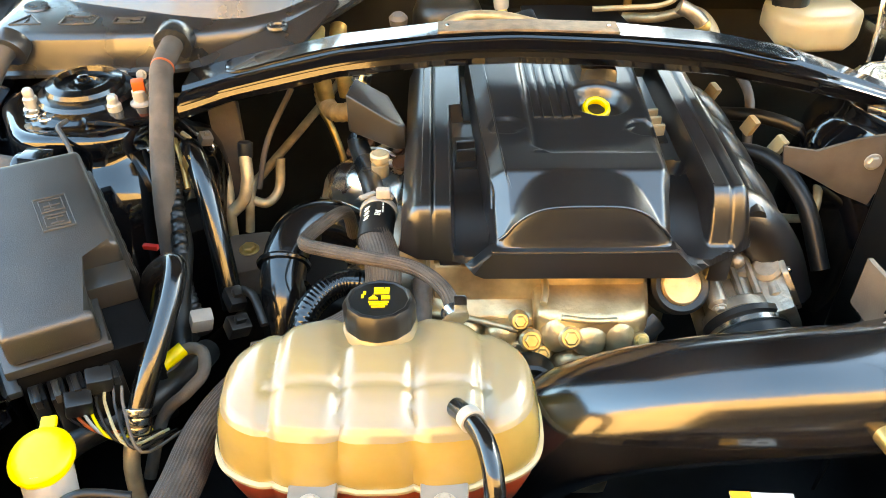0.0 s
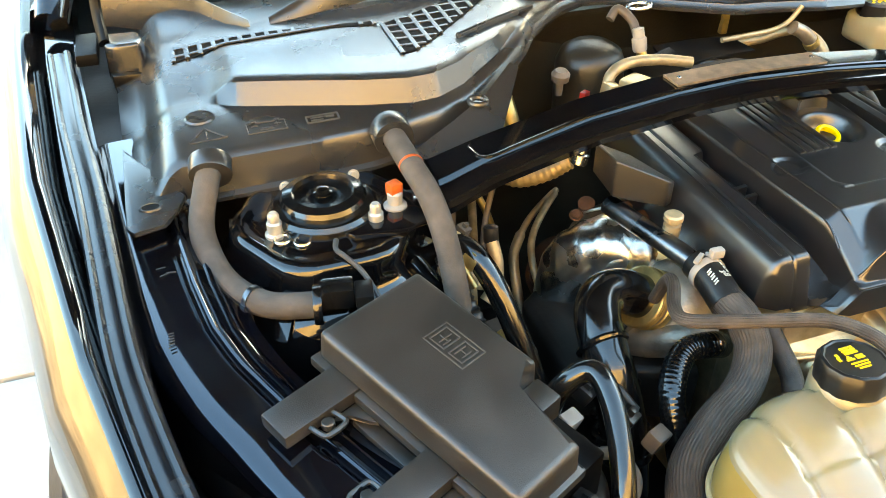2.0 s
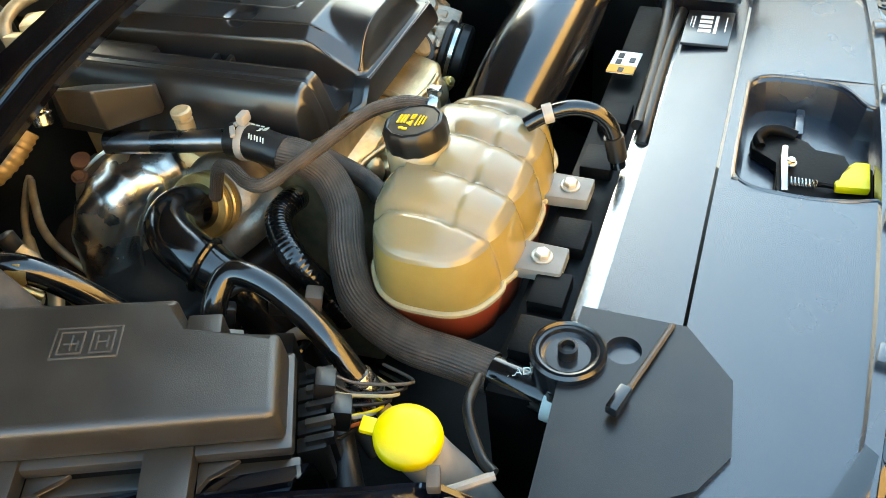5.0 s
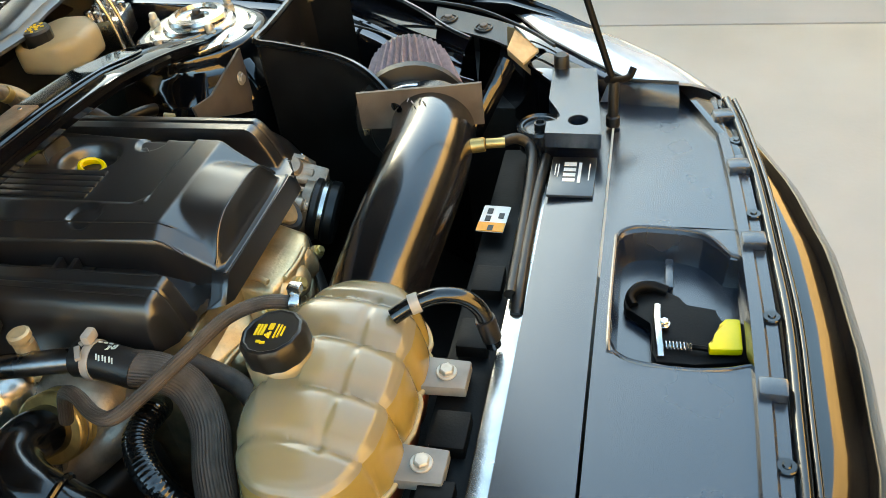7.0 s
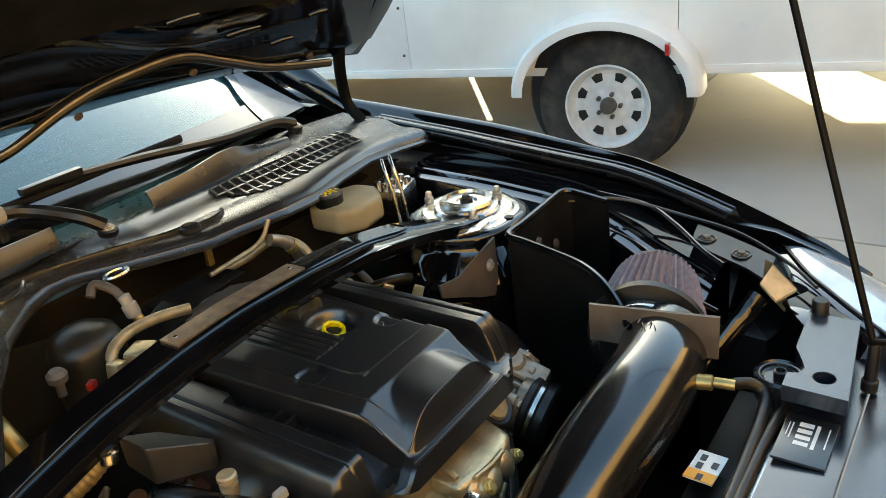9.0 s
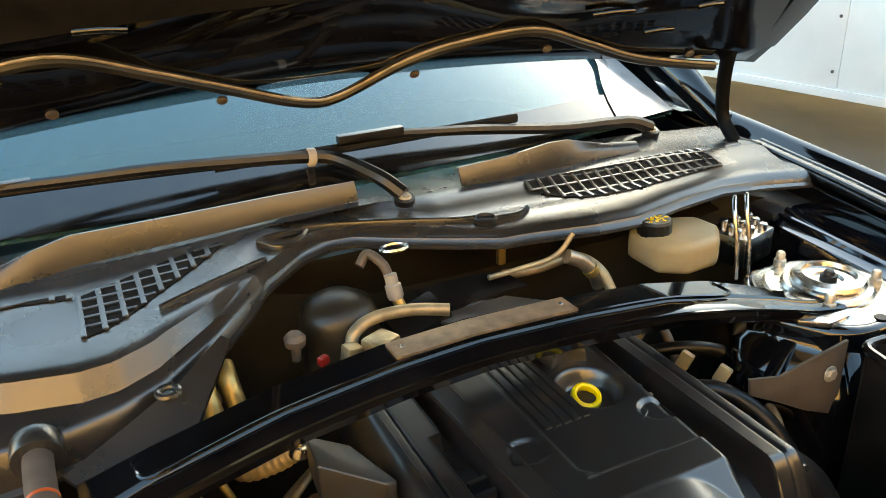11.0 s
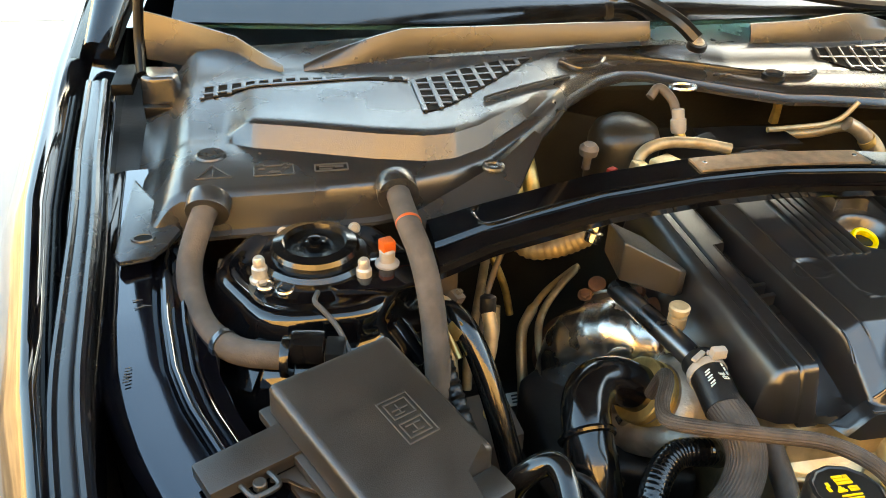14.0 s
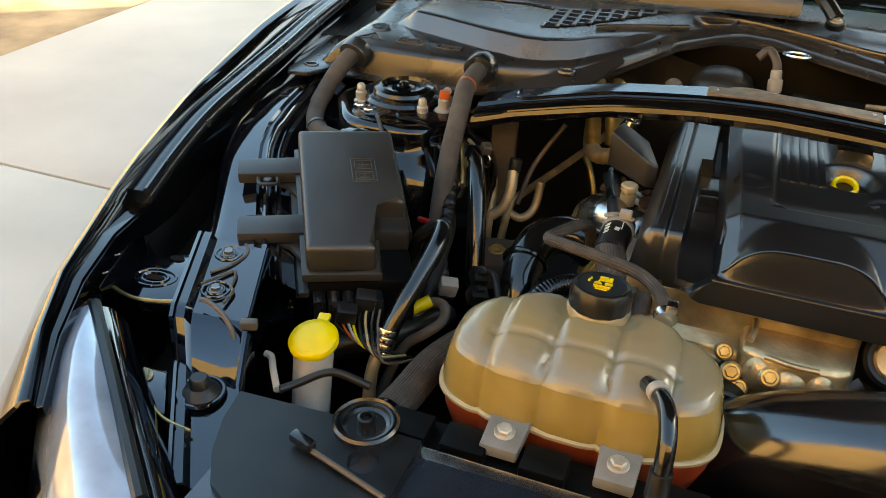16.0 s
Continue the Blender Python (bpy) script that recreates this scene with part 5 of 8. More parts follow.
sheet(bm, strip(-0.0785, 0.1465, -0.6995, -0.7125, 8, 2), 0.012)
part("front_panel", bm, PANEL, rad, "", 50)
# recess walls
RC = [(0.112, -0.7130), (0.126, -0.7145), (0.136, -0.7195), (0.143, -0.730), (0.1455, -0.745), (0.142, -0.790), (0.135, -0.812), (0.118, -0.828), (0.100, -0.840), (0.098, -0.858), (-0.064, -0.858), (-0.066, -0.845), (-0.073, -0.825), (-0.0775, -0.788), (-0.0740, -0.750), (-0.069, -0.732), (-0.060, -0.720), (-0.044, -0.7130)]
bm = B()
n = len(RC)
top = [bm.verts.new((x, y, cover_z(x, y))) for x, y in RC]
mid = [bm.verts.new(((x - 0.034) * 0.95 + 0.034, (y + 0.785) * 0.96 - 0.785, cover_z(x, y) - 0.004)) for x, y in RC]
bot = [bm.verts.new(((x - 0.034) * 0.87 + 0.034, (y + 0.785) * 0.88 - 0.785, 0.769)) for x, y in RC]
for u, v in ((top, mid), (mid, bot)):
    for i in range(n):
        bm.faces.new((u[i], u[(i + 1) % n], v[(i + 1) % n], v[i]))
bm.faces.new(bot)
for (cx, cy), a, b in (((0.1465, -0.7125), 0, 4), ((0.1465, -0.860), 4, 9), ((-0.0785, -0.860), 10, 13), ((-0.0785, -0.7125), 13, 17)):
    c = bm.verts.new((cx, cy, cover_z(cx, cy)))
    for i in range(a, b):
        bm.faces.new((c, top[i + 1], top[i]))
part("latch_recess", bm, PANEL, rad, "", 20)
bm = B()
rim = [(x, y, cover_z(x, y) + 0.0005) for x, y in RC]
sweep(bm, [(x, y, z - 0.0012) for x, y, z in rim[10:] + rim[:10]], 0.0024, 8, 3)
part("recess_rim", bm, PANEL, rad)
bm = B()
rows = []
for k in range(25):
    x = -0.44 + 0.90 * k / 24
    y = front_y(x)
    rows.append([(x, y + 0.006, cover_z(x, y) - 0.004), (x, y + 0.002, cover_z(x, y) + 0.006), (x, y - 0.010, cover_z(x, y) + 0.0065), (x, y - 0.013, cover_z(x, y) + 0.002), (x, y - 0.024, cover_z(x, y) + 0.002), (x, y - 0.027, cover_z(x, y) - 0.004), (x, y - 0.028, cover_z(x, y) - 0.02)])
sheet(bm, rows, 0.004)
part("nose_rail", bm, PANEL, rad, "", 40)
for x in (-0.36, -0.18, 0.0, 0.174, 0.34):
    bm = B()
    disc_rod(bm, 0.009, 0.004, Matrix.Translation((x, front_y(x) - 0.0185, cover_z(x, front_y(x)) + 0.0015)), 18, 0.001)
    disc_rod(bm, 0.004, 0.0055, Matrix.Translation((x, front_y(x) - 0.0185, cover_z(x, front_y(x)) + 0.0015)), 12, 0.001)
    part("push_pin", bm, GLOSSRUB, rad)

bm = B()
block(bm, 0.050, 0.009, 0.014, pose(0.096, -0.775, 0.768), 0.002)
part("guide_rib", bm, PANEL, rad)
# moulded steps along the nose rail
for x in (-0.27, -0.10, 0.118, 0.27, 0.40):
    bm = B()
    block(bm, 0.022, 0.026, 0.012, pose(x, front_y(x) - 0.012, cover_z(x, front_y(x)) + 0.002, 0, 0, 12 * x / 0.4), 0.003)
    part("rail_step", bm, PANEL, rad)
# latch in the recess
latch = thing("hood_latch", "black bonnet latch with a spring and a yellow lever", "latch", (0.0, -0.80, 0.79))
bm = B()
prism(bm, [(0.043, -0.726), (0.058, -0.730), (0.066, -0.740), (0.065, -0.765), (0.053, -0.786), (0.039, -0.792), (0.037, -0.823), (0.018, -0.826), (0.019, -0.850), (-0.037, -0.850), (-0.046, -0.800), (-0.047, -0.762), (-0.032, -0.757), (0.010, -0.757), (0.019, -0.743), (0.029, -0.729)], 0.797, 0.810, 0.002)
part("latch_plate", bm, LATCHBLACK, latch, "black latch plate")
bm = B()
sweep(bm, [(0.060, -0.772, 0.811), (0.062, -0.755, 0.815), (0.056, -0.740, 0.816), (0.044, -0.733, 0.813), (0.034, -0.737, 0.810)], 0.007, 10, 5, wide=0.8)
part("striker_hook", bm, LATCHBLACK, latch)
bm = B()
sweep(bm, [(0.032, -0.762, 0.815), (0.010, -0.762, 0.817), (-0.020, -0.764, 0.816), (-0.040, -0.766, 0.811)], 0.0028, 8, 3, up=(0, 0, 1), wide=1.5)
part("pawl", bm, STEEL, latch, "bright steel pawl")
hex_bolt("bolt", (0.004, -0.769, 0.814), (0, 0, 1), latch, 0.005, 0.007, STEEL)
bm = B()
sweep(bm, [(-0.027 + 0.0045 * math.cos(k * 1.05), -0.770 - 0.00058 * k, 0.815 + 0.0045 * math.sin(k * 1.05)) for k in range(46)], 0.0009, 5, 2)
part("spring", bm, STEEL, latch, "coiled steel spring", 60)
bm = B()
prism(bm, [(0.002, -0.823), (0.011, -0.830), (0.012, -0.845), (-0.033, -0.845), (-0.036, -0.812), (-0.026, -0.811), (-0.016, -0.822)], 0.813, 0.823, 0.004)
part("release_lever", bm, YELLOW, latch, "yellow release lever")
bm = B()
sweep(bm, [(-0.028, -0.797, 0.816), (-0.030, -0.804, 0.818), (-0.030, -0.813, 0.817)], 0.003, 6, 4)
part("lever_wire", bm, LATCHBLACK, latch)
latch.location.z -= 0.026

# end covers of the radiator support
def holed_prism(bm, outline, z0, z1, cx, cy, r, seg=28):
    """A flat block with a round hole through it."""
    edges = list(zip(outline, outline[1:] + outline[:1]))
    angles = sorted(set([2 * math.pi * k / seg for k in range(seg)] + [math.atan2(y - cy, x - cx) % (2 * math.pi) for x, y in outline]))
    rings = []
    for z in (z1, z0):
        inner, outer = [], []
        for a in angles:
            dx, dy = math.cos(a), math.sin(a)
            best = 9.0
            for (ax, ay), (bx, by) in edges:
                det = dx * (ay - by) - dy * (ax - bx)
                if abs(det) > 1e-9:
                    t = ((ax - cx) * (ay - by) - (ay - cy) * (ax - bx)) / det
                    w = (dx * (ay - cy) - dy * (ax - cx)) / det
                    if t > 0 and -1e-6 <= w <= 1 + 1e-6:
                        best = min(best, t)
            inner.append(bm.verts.new((cx + dx * r, cy + dy * r, z)))
            outer.append(bm.verts.new((cx + dx * best, cy + dy * best, z)))
        rings += [inner, outer]
    n = len(angles)
    for i in range(n):
        j = (i + 1) % n
        bm.faces.new((rings[0][i], rings[1][i], rings[1][j], rings[0][j]))
        bm.faces.new((rings[1][i], rings[3][i], rings[3][j], rings[1][j]))
        bm.faces.new((rings[2][i], rings[0][i], rings[0][j], rings[2][j]))


for s in (-1, 1):
    endc = thing("radiator_end_cover", "black plastic end cover with a round hole", "cover", (s * 0.38, -0.65, 0.80), "radiator end covers")
    bm = B()
    if s > 0:
        out = [(0.293, -0.612), (0.322, -0.611), (0.326, -0.623), (0.339, -0.628), (0.352, -0.623), (0.356, -0.609), (0.478, -0.604), (0.478, -0.668), (0.291, -0.686)]
        holed_prism(bm, out, 0.822, 0.844, 0.327, -0.653, 0.0135)
    else:
        out = [(-0.466, -0.616), (-0.36, -0.610), (-0.272, -0.610), (-0.272, -0.700), (-0.32, -0.742), (-0.39, -0.748), (-0.425, -0.728), (-0.446, -0.695), (-0.460, -0.655)]
        holed_prism(bm, out, 0.782, 0.8085, -0.312, -0.654, 0.0150)
    body = part("cover_body", bm, PANEL if s > 0 else PLASTIC, endc)
    hx, hy, hz = (0.327, -0.653, 0.8445) if s > 0 else (-0.312, -0.654, 0.8090)
    # black disc stands for the shade deep in the hole
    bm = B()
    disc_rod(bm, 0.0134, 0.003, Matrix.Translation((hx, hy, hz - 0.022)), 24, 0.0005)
    part("hole_shade", bm, LINERSHADE, endc, "black disc for the shade in the round hole")
    bm = B()
    cx, cy, cz = (0.340, -0.600, 0.8245) if s > 0 else (-0.329, -0.611, 0.8120)
    lathe(bm, [(0.030, cz - 0.03), (0.0325, cz - 0.006), (0.0325, cz + 0.002), (0.0300, cz + 0.0045), (0.0275, cz + 0.001), (0.0262, cz + 0.003), (0.0240, cz + 0.0025), (0.0225, cz - 0.001), (0.0205, cz - 0.002), (0.0190, cz - 0.003), (0.006, cz - 0.003)], Matrix.Translation((cx, cy, 0)), 40)
    mount = part("rubber_mount", bm, SEALRUB, endc, "ringed black rubber mount", 25)
    bm = B()
    lathe(bm, [(0.012, cz - 0.012), (0.011, cz - 0.004), (0.0085, cz - 0.003), (0.0085, cz + 0.007), (0.006, cz + 0.008), (0.005, cz + 0.003), (0.0, cz + 0.003)], Matrix.Translation((cx, cy, 0)), 16)
    part("mount_pin", bm, PLASTIC, mount)
    if s > 0:
        continue
    bm = B()
    lathe(bm, [(0.008, 0.0), (0.0085, 0.006), (0.005, 0.008), (0.0, 0.008)], Matrix.Translation((hx, hy, hz - 0.020)), 14)
    part("hole_bolt", bm, GREYRUB, endc)
    bm = B()
    block(bm, 0.026, 0.010, 0.010, pose(-0.370, -0.661, 0.813, 0, 0, -16), 0.002)
    part("cable_end", bm, GLOSSRUB, endc)
    bm = B()
    sweep(bm, [(-0.360, -0.664, 0.813), (-0.32, -0.676, 0.8135), (-0.276, -0.688, 0.811)], 0.0028, 8, 4)
    part("latch_cable", bm, GREYRUB, endc, "grey latch cable")

# plaque: print as plain bars
plaque = thing("card_plaque", "small black card with white printed bars", "plaque", (0.236, -0.655, 0.84))
PM = pose(0.246, -0.652, cover_z(0.236, -0.652) + 0.003, 0, 0, 90)
bm = B()
block(bm, 0.058, 0.088, 0.004, PM, 0.001)
part("card", bm, COVER, plaque)
for a, b, c, d in ((-0.004, -0.030, 0.012, -0.022), (-0.004, -0.017, 0.012, -0.010), (-0.004, -0.005, 0.012, 0.002), (-0.004, 0.007, 0.012, 0.014), (-0.011, -0.030, -0.007, 0.016), (-0.022, -0.028, -0.0205, 0.010), (0.018, -0.026, 0.0195, 0.004), (0.022, -0.026, 0.0232, 0.0)):
    bm = B()
    prism(bm, [(a, b), (c, b), (c, d), (a, d)], 0.0035, 0.0046, 0, PM)
    part("printed_bar", bm, STICKER, plaque)

# radiator and its top edge
radi = thing("radiator", "black radiator with a bright metal top edge", "radiator", (0, -0.59, 0.60))
bm = B()
prism(bm, [(-0.36, -0.622), (0.36, -0.622), (0.36, -0.600), (-0.36, -0.600)], 0.40, 0.792, 0.003)
part("top_tank", bm, STEEL, radi, "bright aluminium edge")
bm = B()
prism(bm, [(-0.36, -0.598), (0.36, -0.598), (0.36, -0.545), (-0.36, -0.545)], 0.40, 0.775, 0.005)
shroud = part("fan_shroud", bm, LATCHBLACK, radi, "black fan shroud")
for x in (-0.30, -0.24, -0.16, -0.03, 0.06):
    bm = B()
    block(bm, 0.045, 0.035, 0.018, pose(x, -0.572, 0.772), 0.003)
    part("shroud_clip", bm, LATCHBLACK, shroud)
bm = B()
sweep(bm, [(0.30, -0.612, 0.800), (0.22, -0.610, 0.802), (0.12, -0.611, 0.803), (0.03, -0.613, 0.800), (0.0, -0.613, 0.790)], 0.0075, 14, 6)
part("edge_seal", bm, RUBBER, radi, "black rubber edge seal")
label = thing("warning_label", "white and amber warning label on the radiator", "label", (0.17, -0.56, 0.78))
bm = B()
LM = pose(0.172, -0.560, 0.789, 0, 0, -3) @ Matrix.Diagonal((0.86, 1.15, 1, 1))
block(bm, 0.062, 0.030, 0.0015, LM, 0.0003)
part("label_sheet", bm, STICKER, label)
bm = B()
prism(bm, [(-0.031, -0.015), (-0.011, -0.015), (-0.011, 0.015), (-0.031, 0.015)], 0.0012, 0.0024, 0, LM)
part("amber_field", bm, AMBER, label)
for x, y in ((-0.002, 0.006), (0.016, 0.006), (0.006, -0.008), (-0.024, 0.0)):
    bm = B()
    prism(bm, [(x - 0.006, y - 0.003), (x + 0.006, y - 0.003), (x + 0.006, y + 0.003), (x - 0.006, y + 0.003)], 0.002, 0.003, 0, LM)
    part("printed_bar", bm, INK, label)

# ---- cowl panel ----
cowl = thing("cowl_panel", "dark grey plastic cowl panel with open grilles", "cowl panel", (0, 0.30, 0.93))
CX = [-0.770, -0.735, -0.714, -0.700, -0.66, -0.55, -0.47, -0.42, -0.37, -0.32, -0.25, -0.20, -0.165, -0.10, -0.055, -0.02, 0.03, 0.10, 0.17, 0.22, 0.32, 0.40, 0.50, 0.60, 0.70, 0.80]
CF = [0.050, 0.052, 0.062, 0.066, 0.066, 0.068, 0.072, 0.078, 0.095, 0.125, 0.178, 0.225, 0.270, 0.320, 0.338, 0.334, 0.305, 0.270, 0.236, 0.232, 0.218, 0.222, 0.245, 0.258, 0.258, 0.25]
CB = [0.868, 0.876, 0.884, 0.887, 0.888, 0.889, 0.890, 0.895, 0.900, 0.908, 0.922, 0.938, 0.948, 0.955, 0.957, 0.957, 0.955, 0.952, 0.950, 0.949, 0.945, 0.94, 0.94, 0.94, 0.93, 0.92]
CT = [0.878, 0.896, 0.922, 0.930, 0.932, 0.932, 0.932, 0.931, 0.930, 0.930, 0.942, 0.955, 0.960, 0.965, 0.967, 0.967, 0.965, 0.962, 0.960, 0.959, 0.956, 0.952, 0.952, 0.95, 0.945, 0.935]
CE = [0.905, 0.918, 0.942, 0.952, 0.957, 0.962, 0.966, 0.968, 0.969, 0.970, 0.972, 0.974, 0.976, 0.979, 0.980, 0.981, 0.982, 0.982, 0.981, 0.980, 0.978, 0.977, 0.974, 0.97, 0.962, 0.955]
# the moulded ridge: its foot and its height
RX = [-0.80, -0.656, -0.650, -0.616, -0.56, -0.465, -0.40, -0.36, -0.305, -0.25, -0.20, -0.16, 0.80]
RY = [0.210, 0.210, 0.208, 0.190, 0.172, 0.140, 0.128, 0.134, 0.165, 0.212, 0.262, 0.300, 0.300]
RH = [0.0, 0.0, 0.002, 0.030, 0.031, 0.031, 0.031, 0.031, 0.029, 0.020, 0.006, 0.0, 0.0]


def cowl_profile(x):
    f, b, t, e = (lerp(x, CX, q) for q in (CF, CB, CT, CE))
    r, h = max(lerp(x, RX, RY), f + 0.034), lerp(x, RX, RH)
    zs = t + 0.005
    r2 = max(r + 0.022 + 0.12 * h, f + 0.06)
    p = [(f, b - 0.004), (f + 0.006, b), (f + 0.009, b + (t - b) * 0.5), (f + 0.013, t - 0.004), (f + 0.018, t + 0.001), (f + 0.026, zs - 0.001), (r - 0.004, zs + 0.001), (r, zs + 0.001), (r + 0.016, zs + 0.92 * h), (r2 - 0.002, zs + h), (r2 + 0.010, zs + h * 0.97 + 0.001)]
    q = (max(r2 + 0.03, 0.30), zs + 0.55 * h + 0.45 * max(0.0, e - zs))
    p += [q, (max(q[0] + 0.02, 0.37), max(e, zs)), (0.405, max(e, zs)), (0.43, e - 0.002), (0.47, e + 0.004), (0.50, e + 0.008)]
    return p


def cowl_top(x, y):
    p = cowl_profile(x)
    return lerp(y, [q[0] for q in p], [q[1] for q in p])


rows = []
for k in range(241):
    x = -0.770 + 1.570 * k / 240
    rows.append([(x, y, z) for y, z in cowl_profile(x)])
bm = B()
sheet(bm, rows, 0.005)
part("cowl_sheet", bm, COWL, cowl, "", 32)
for s in (-1, 1):
    bm = B()
    prism(bm, [(s * 0.782, 0.470), (s * 0.778, 0.400), (s * 0.762, 0.385), (s * 0.724, 0.388), (s * 0.718, 0.412), (s * 0.726, 0.462)], 0.905, lambda x, y: 0.960 - 0.10 * (y - 0.40), 0.007, None, 3, 0.88)
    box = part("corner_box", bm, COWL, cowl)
    bm = B()
    prism(bm, [(s * 0.775, 0.392), (s * 0.73, 0.380), (s * 0.722, 0.372), (s * 0.772, 0.375)], 0.900, 0.922, 0.003)
    part("box_foot", bm, PLASTIC, box)
bm = B()
prism(bm, [(-0.768, 0.012), (-0.760, 0.0), (-0.726, 0.008), (-0.712, 0.030), (-0.700, 0.062), (-0.716, 0.085), (-0.768, 0.20)], 0.893, 0.900, 0.003)
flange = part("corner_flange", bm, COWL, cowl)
bm = B()
ring_band(bm, 0.010, 0.0020, Matrix.Translation((-0.740, 0.045, 0.9005)) @ Matrix.Diagonal((1.15, 0.8, 1, 1)), 20, 6)
part("hole_rim", bm, COWL, flange)
# uncut flange: a black disc stands for the shaded hole
bm = B()
disc_rod(bm, 0.009, 0.0016, Matrix.Translation((-0.740, 0.045, 0.9000)) @ Matrix.Diagonal((1.15, 0.8, 1, 1)), 18, 0.0004)
part("fixing_hole_shade", bm, LINERSHADE, flange)
# fluted ribs and small bolts below the front lip
for x in (-0.585, -0.525, -0.500):
    hex_bolt("lip_bolt", (x, 0.064, 0.884), (0, -1, 0.5), cowl, 0.0055, 0.006, NUT)
# the pointed wing beside the left hose
bm = B()
sheet(bm, [[(-0.43, 0.055, 0.905), (-0.40, 0.02, 0.885)], [(-0.36, 0.085, 0.925), (-0.33, 0.03, 0.89)], [(-0.30, 0.125, 0.935), (-0.292, 0.082, 0.908)], [(-0.245, 0.178, 0.948), (-0.236, 0.168, 0.945)]], 0.005)
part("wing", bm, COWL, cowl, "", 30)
bm = B()
ring_band(bm, 0.011, 0.004, Matrix.Translation((-0.317, 0.112, 0.932)), 24, 8)
disc_rod(bm, 0.007, 0.006, Matrix.Translation((-0.317, 0.112, 0.926)), 16)
part("fixing_ring", bm, COWL, cowl)

# grilles: a dark sheet on the cowl stands for the shaded throat, with crossing bars
def grille(poly_rows, nbars):
    """poly_rows: front and rear edges as functions of x over a stretch."""
    x0, x1, ya, yb = poly_rows
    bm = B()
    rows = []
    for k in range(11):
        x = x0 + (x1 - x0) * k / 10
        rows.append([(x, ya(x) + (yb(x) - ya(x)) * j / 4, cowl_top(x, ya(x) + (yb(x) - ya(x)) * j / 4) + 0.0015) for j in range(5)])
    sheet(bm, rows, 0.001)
    throat = part("grille_throat", bm, LINERSHADE, cowl, "dark sheet for the shaded grille throat")
    n = nbars
    for k in range(n + 1):
        x = x0 + (x1 - x0) * k / n
        if yb(x) - ya(x) < 0.012:
            continue
        bm = B()
        sweep(bm, [(x, ya(x) + (yb(x) - ya(x)) * j / 4, cowl_top(x, ya(x) + (yb(x) - ya(x)) * j / 4) + 0.0022) for j in range(5)], 0.0016, 6, 1, up=(0, 0, 1), wide=2.4)
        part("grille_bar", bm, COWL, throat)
    return throat


def cross_bars(throat, x0, x1, ya, yb, step):
    ys = np.arange(min(ya(x0), ya(x1)), max(yb(x0), yb(x1)), step)
    for y in ys:
        xs = [x for x in np.linspace(x0, x1, 25) if ya(x) <= y <= yb(x)]
        if len(xs) < 3:
            continue
        bm = B()
        sweep(bm, [(x, y, cowl_top(x, y) + 0.0022) for x in xs[::3] + [xs[-1]]], 0.0016, 6, 1, up=(0, 0, 1), wide=2.2)
        part("grille_bar", bm, COWL, throat)


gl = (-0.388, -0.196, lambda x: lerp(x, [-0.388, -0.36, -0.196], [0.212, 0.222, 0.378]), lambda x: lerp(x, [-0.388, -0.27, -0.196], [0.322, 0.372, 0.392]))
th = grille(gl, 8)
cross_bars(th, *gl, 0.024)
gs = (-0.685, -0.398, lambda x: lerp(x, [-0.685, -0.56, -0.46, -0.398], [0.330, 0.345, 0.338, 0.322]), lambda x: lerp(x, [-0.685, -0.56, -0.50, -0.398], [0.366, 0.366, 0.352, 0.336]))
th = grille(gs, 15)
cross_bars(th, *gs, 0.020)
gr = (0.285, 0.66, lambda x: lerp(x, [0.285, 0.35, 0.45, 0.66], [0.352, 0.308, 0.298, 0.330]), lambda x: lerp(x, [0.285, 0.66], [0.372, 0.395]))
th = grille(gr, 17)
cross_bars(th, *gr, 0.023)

# standing flaps at the rear of the cowl
def flap(pts, label):
    bm = B()
    rows = [[(x, y, z0), (x, y + 0.004, (z0 + z1) / 2), (x, y + 0.012, z1)] for x, y, z0, z1 in pts]
    sheet(bm, rows, 0.004, (0, 1, 0))
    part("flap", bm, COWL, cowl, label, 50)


flap([(-0.540, 0.392, 0.962, 0.968), (-0.50, 0.398, 0.962, 0.984), (-0.43, 0.412, 0.966, 1.002), (-0.385, 0.420, 0.970, 1.010), (-0.25, 0.422, 0.975, 1.010), (-0.10, 0.424, 0.980, 1.011), (0.020, 0.424, 0.983, 1.011)], "upright cowl flap")
flap([(0.186, 0.400, 0.982, 1.010), (0.28, 0.404, 0.978, 1.012), (0.36, 0.408, 0.976, 1.020), (0.40, 0.412, 0.974, 1.018), (0.48, 0.420, 0.974, 0.996), (0.56, 0.43, 0.97, 0.985)], "upright cowl flap")
flap([(-0.785, 0.560, 0.930, 1.005), (-0.765, 0.555, 0.928, 1.001), (-0.70, 0.515, 0.926, 0.994), (-0.640, 0.475, 0.932, 0.987), (-0.636, 0.470, 0.933, 0.986), (-0.600, 0.425, 0.950, 0.976), (-0.570, 0.388, 0.964, 0.970)], "upright cowl flap")
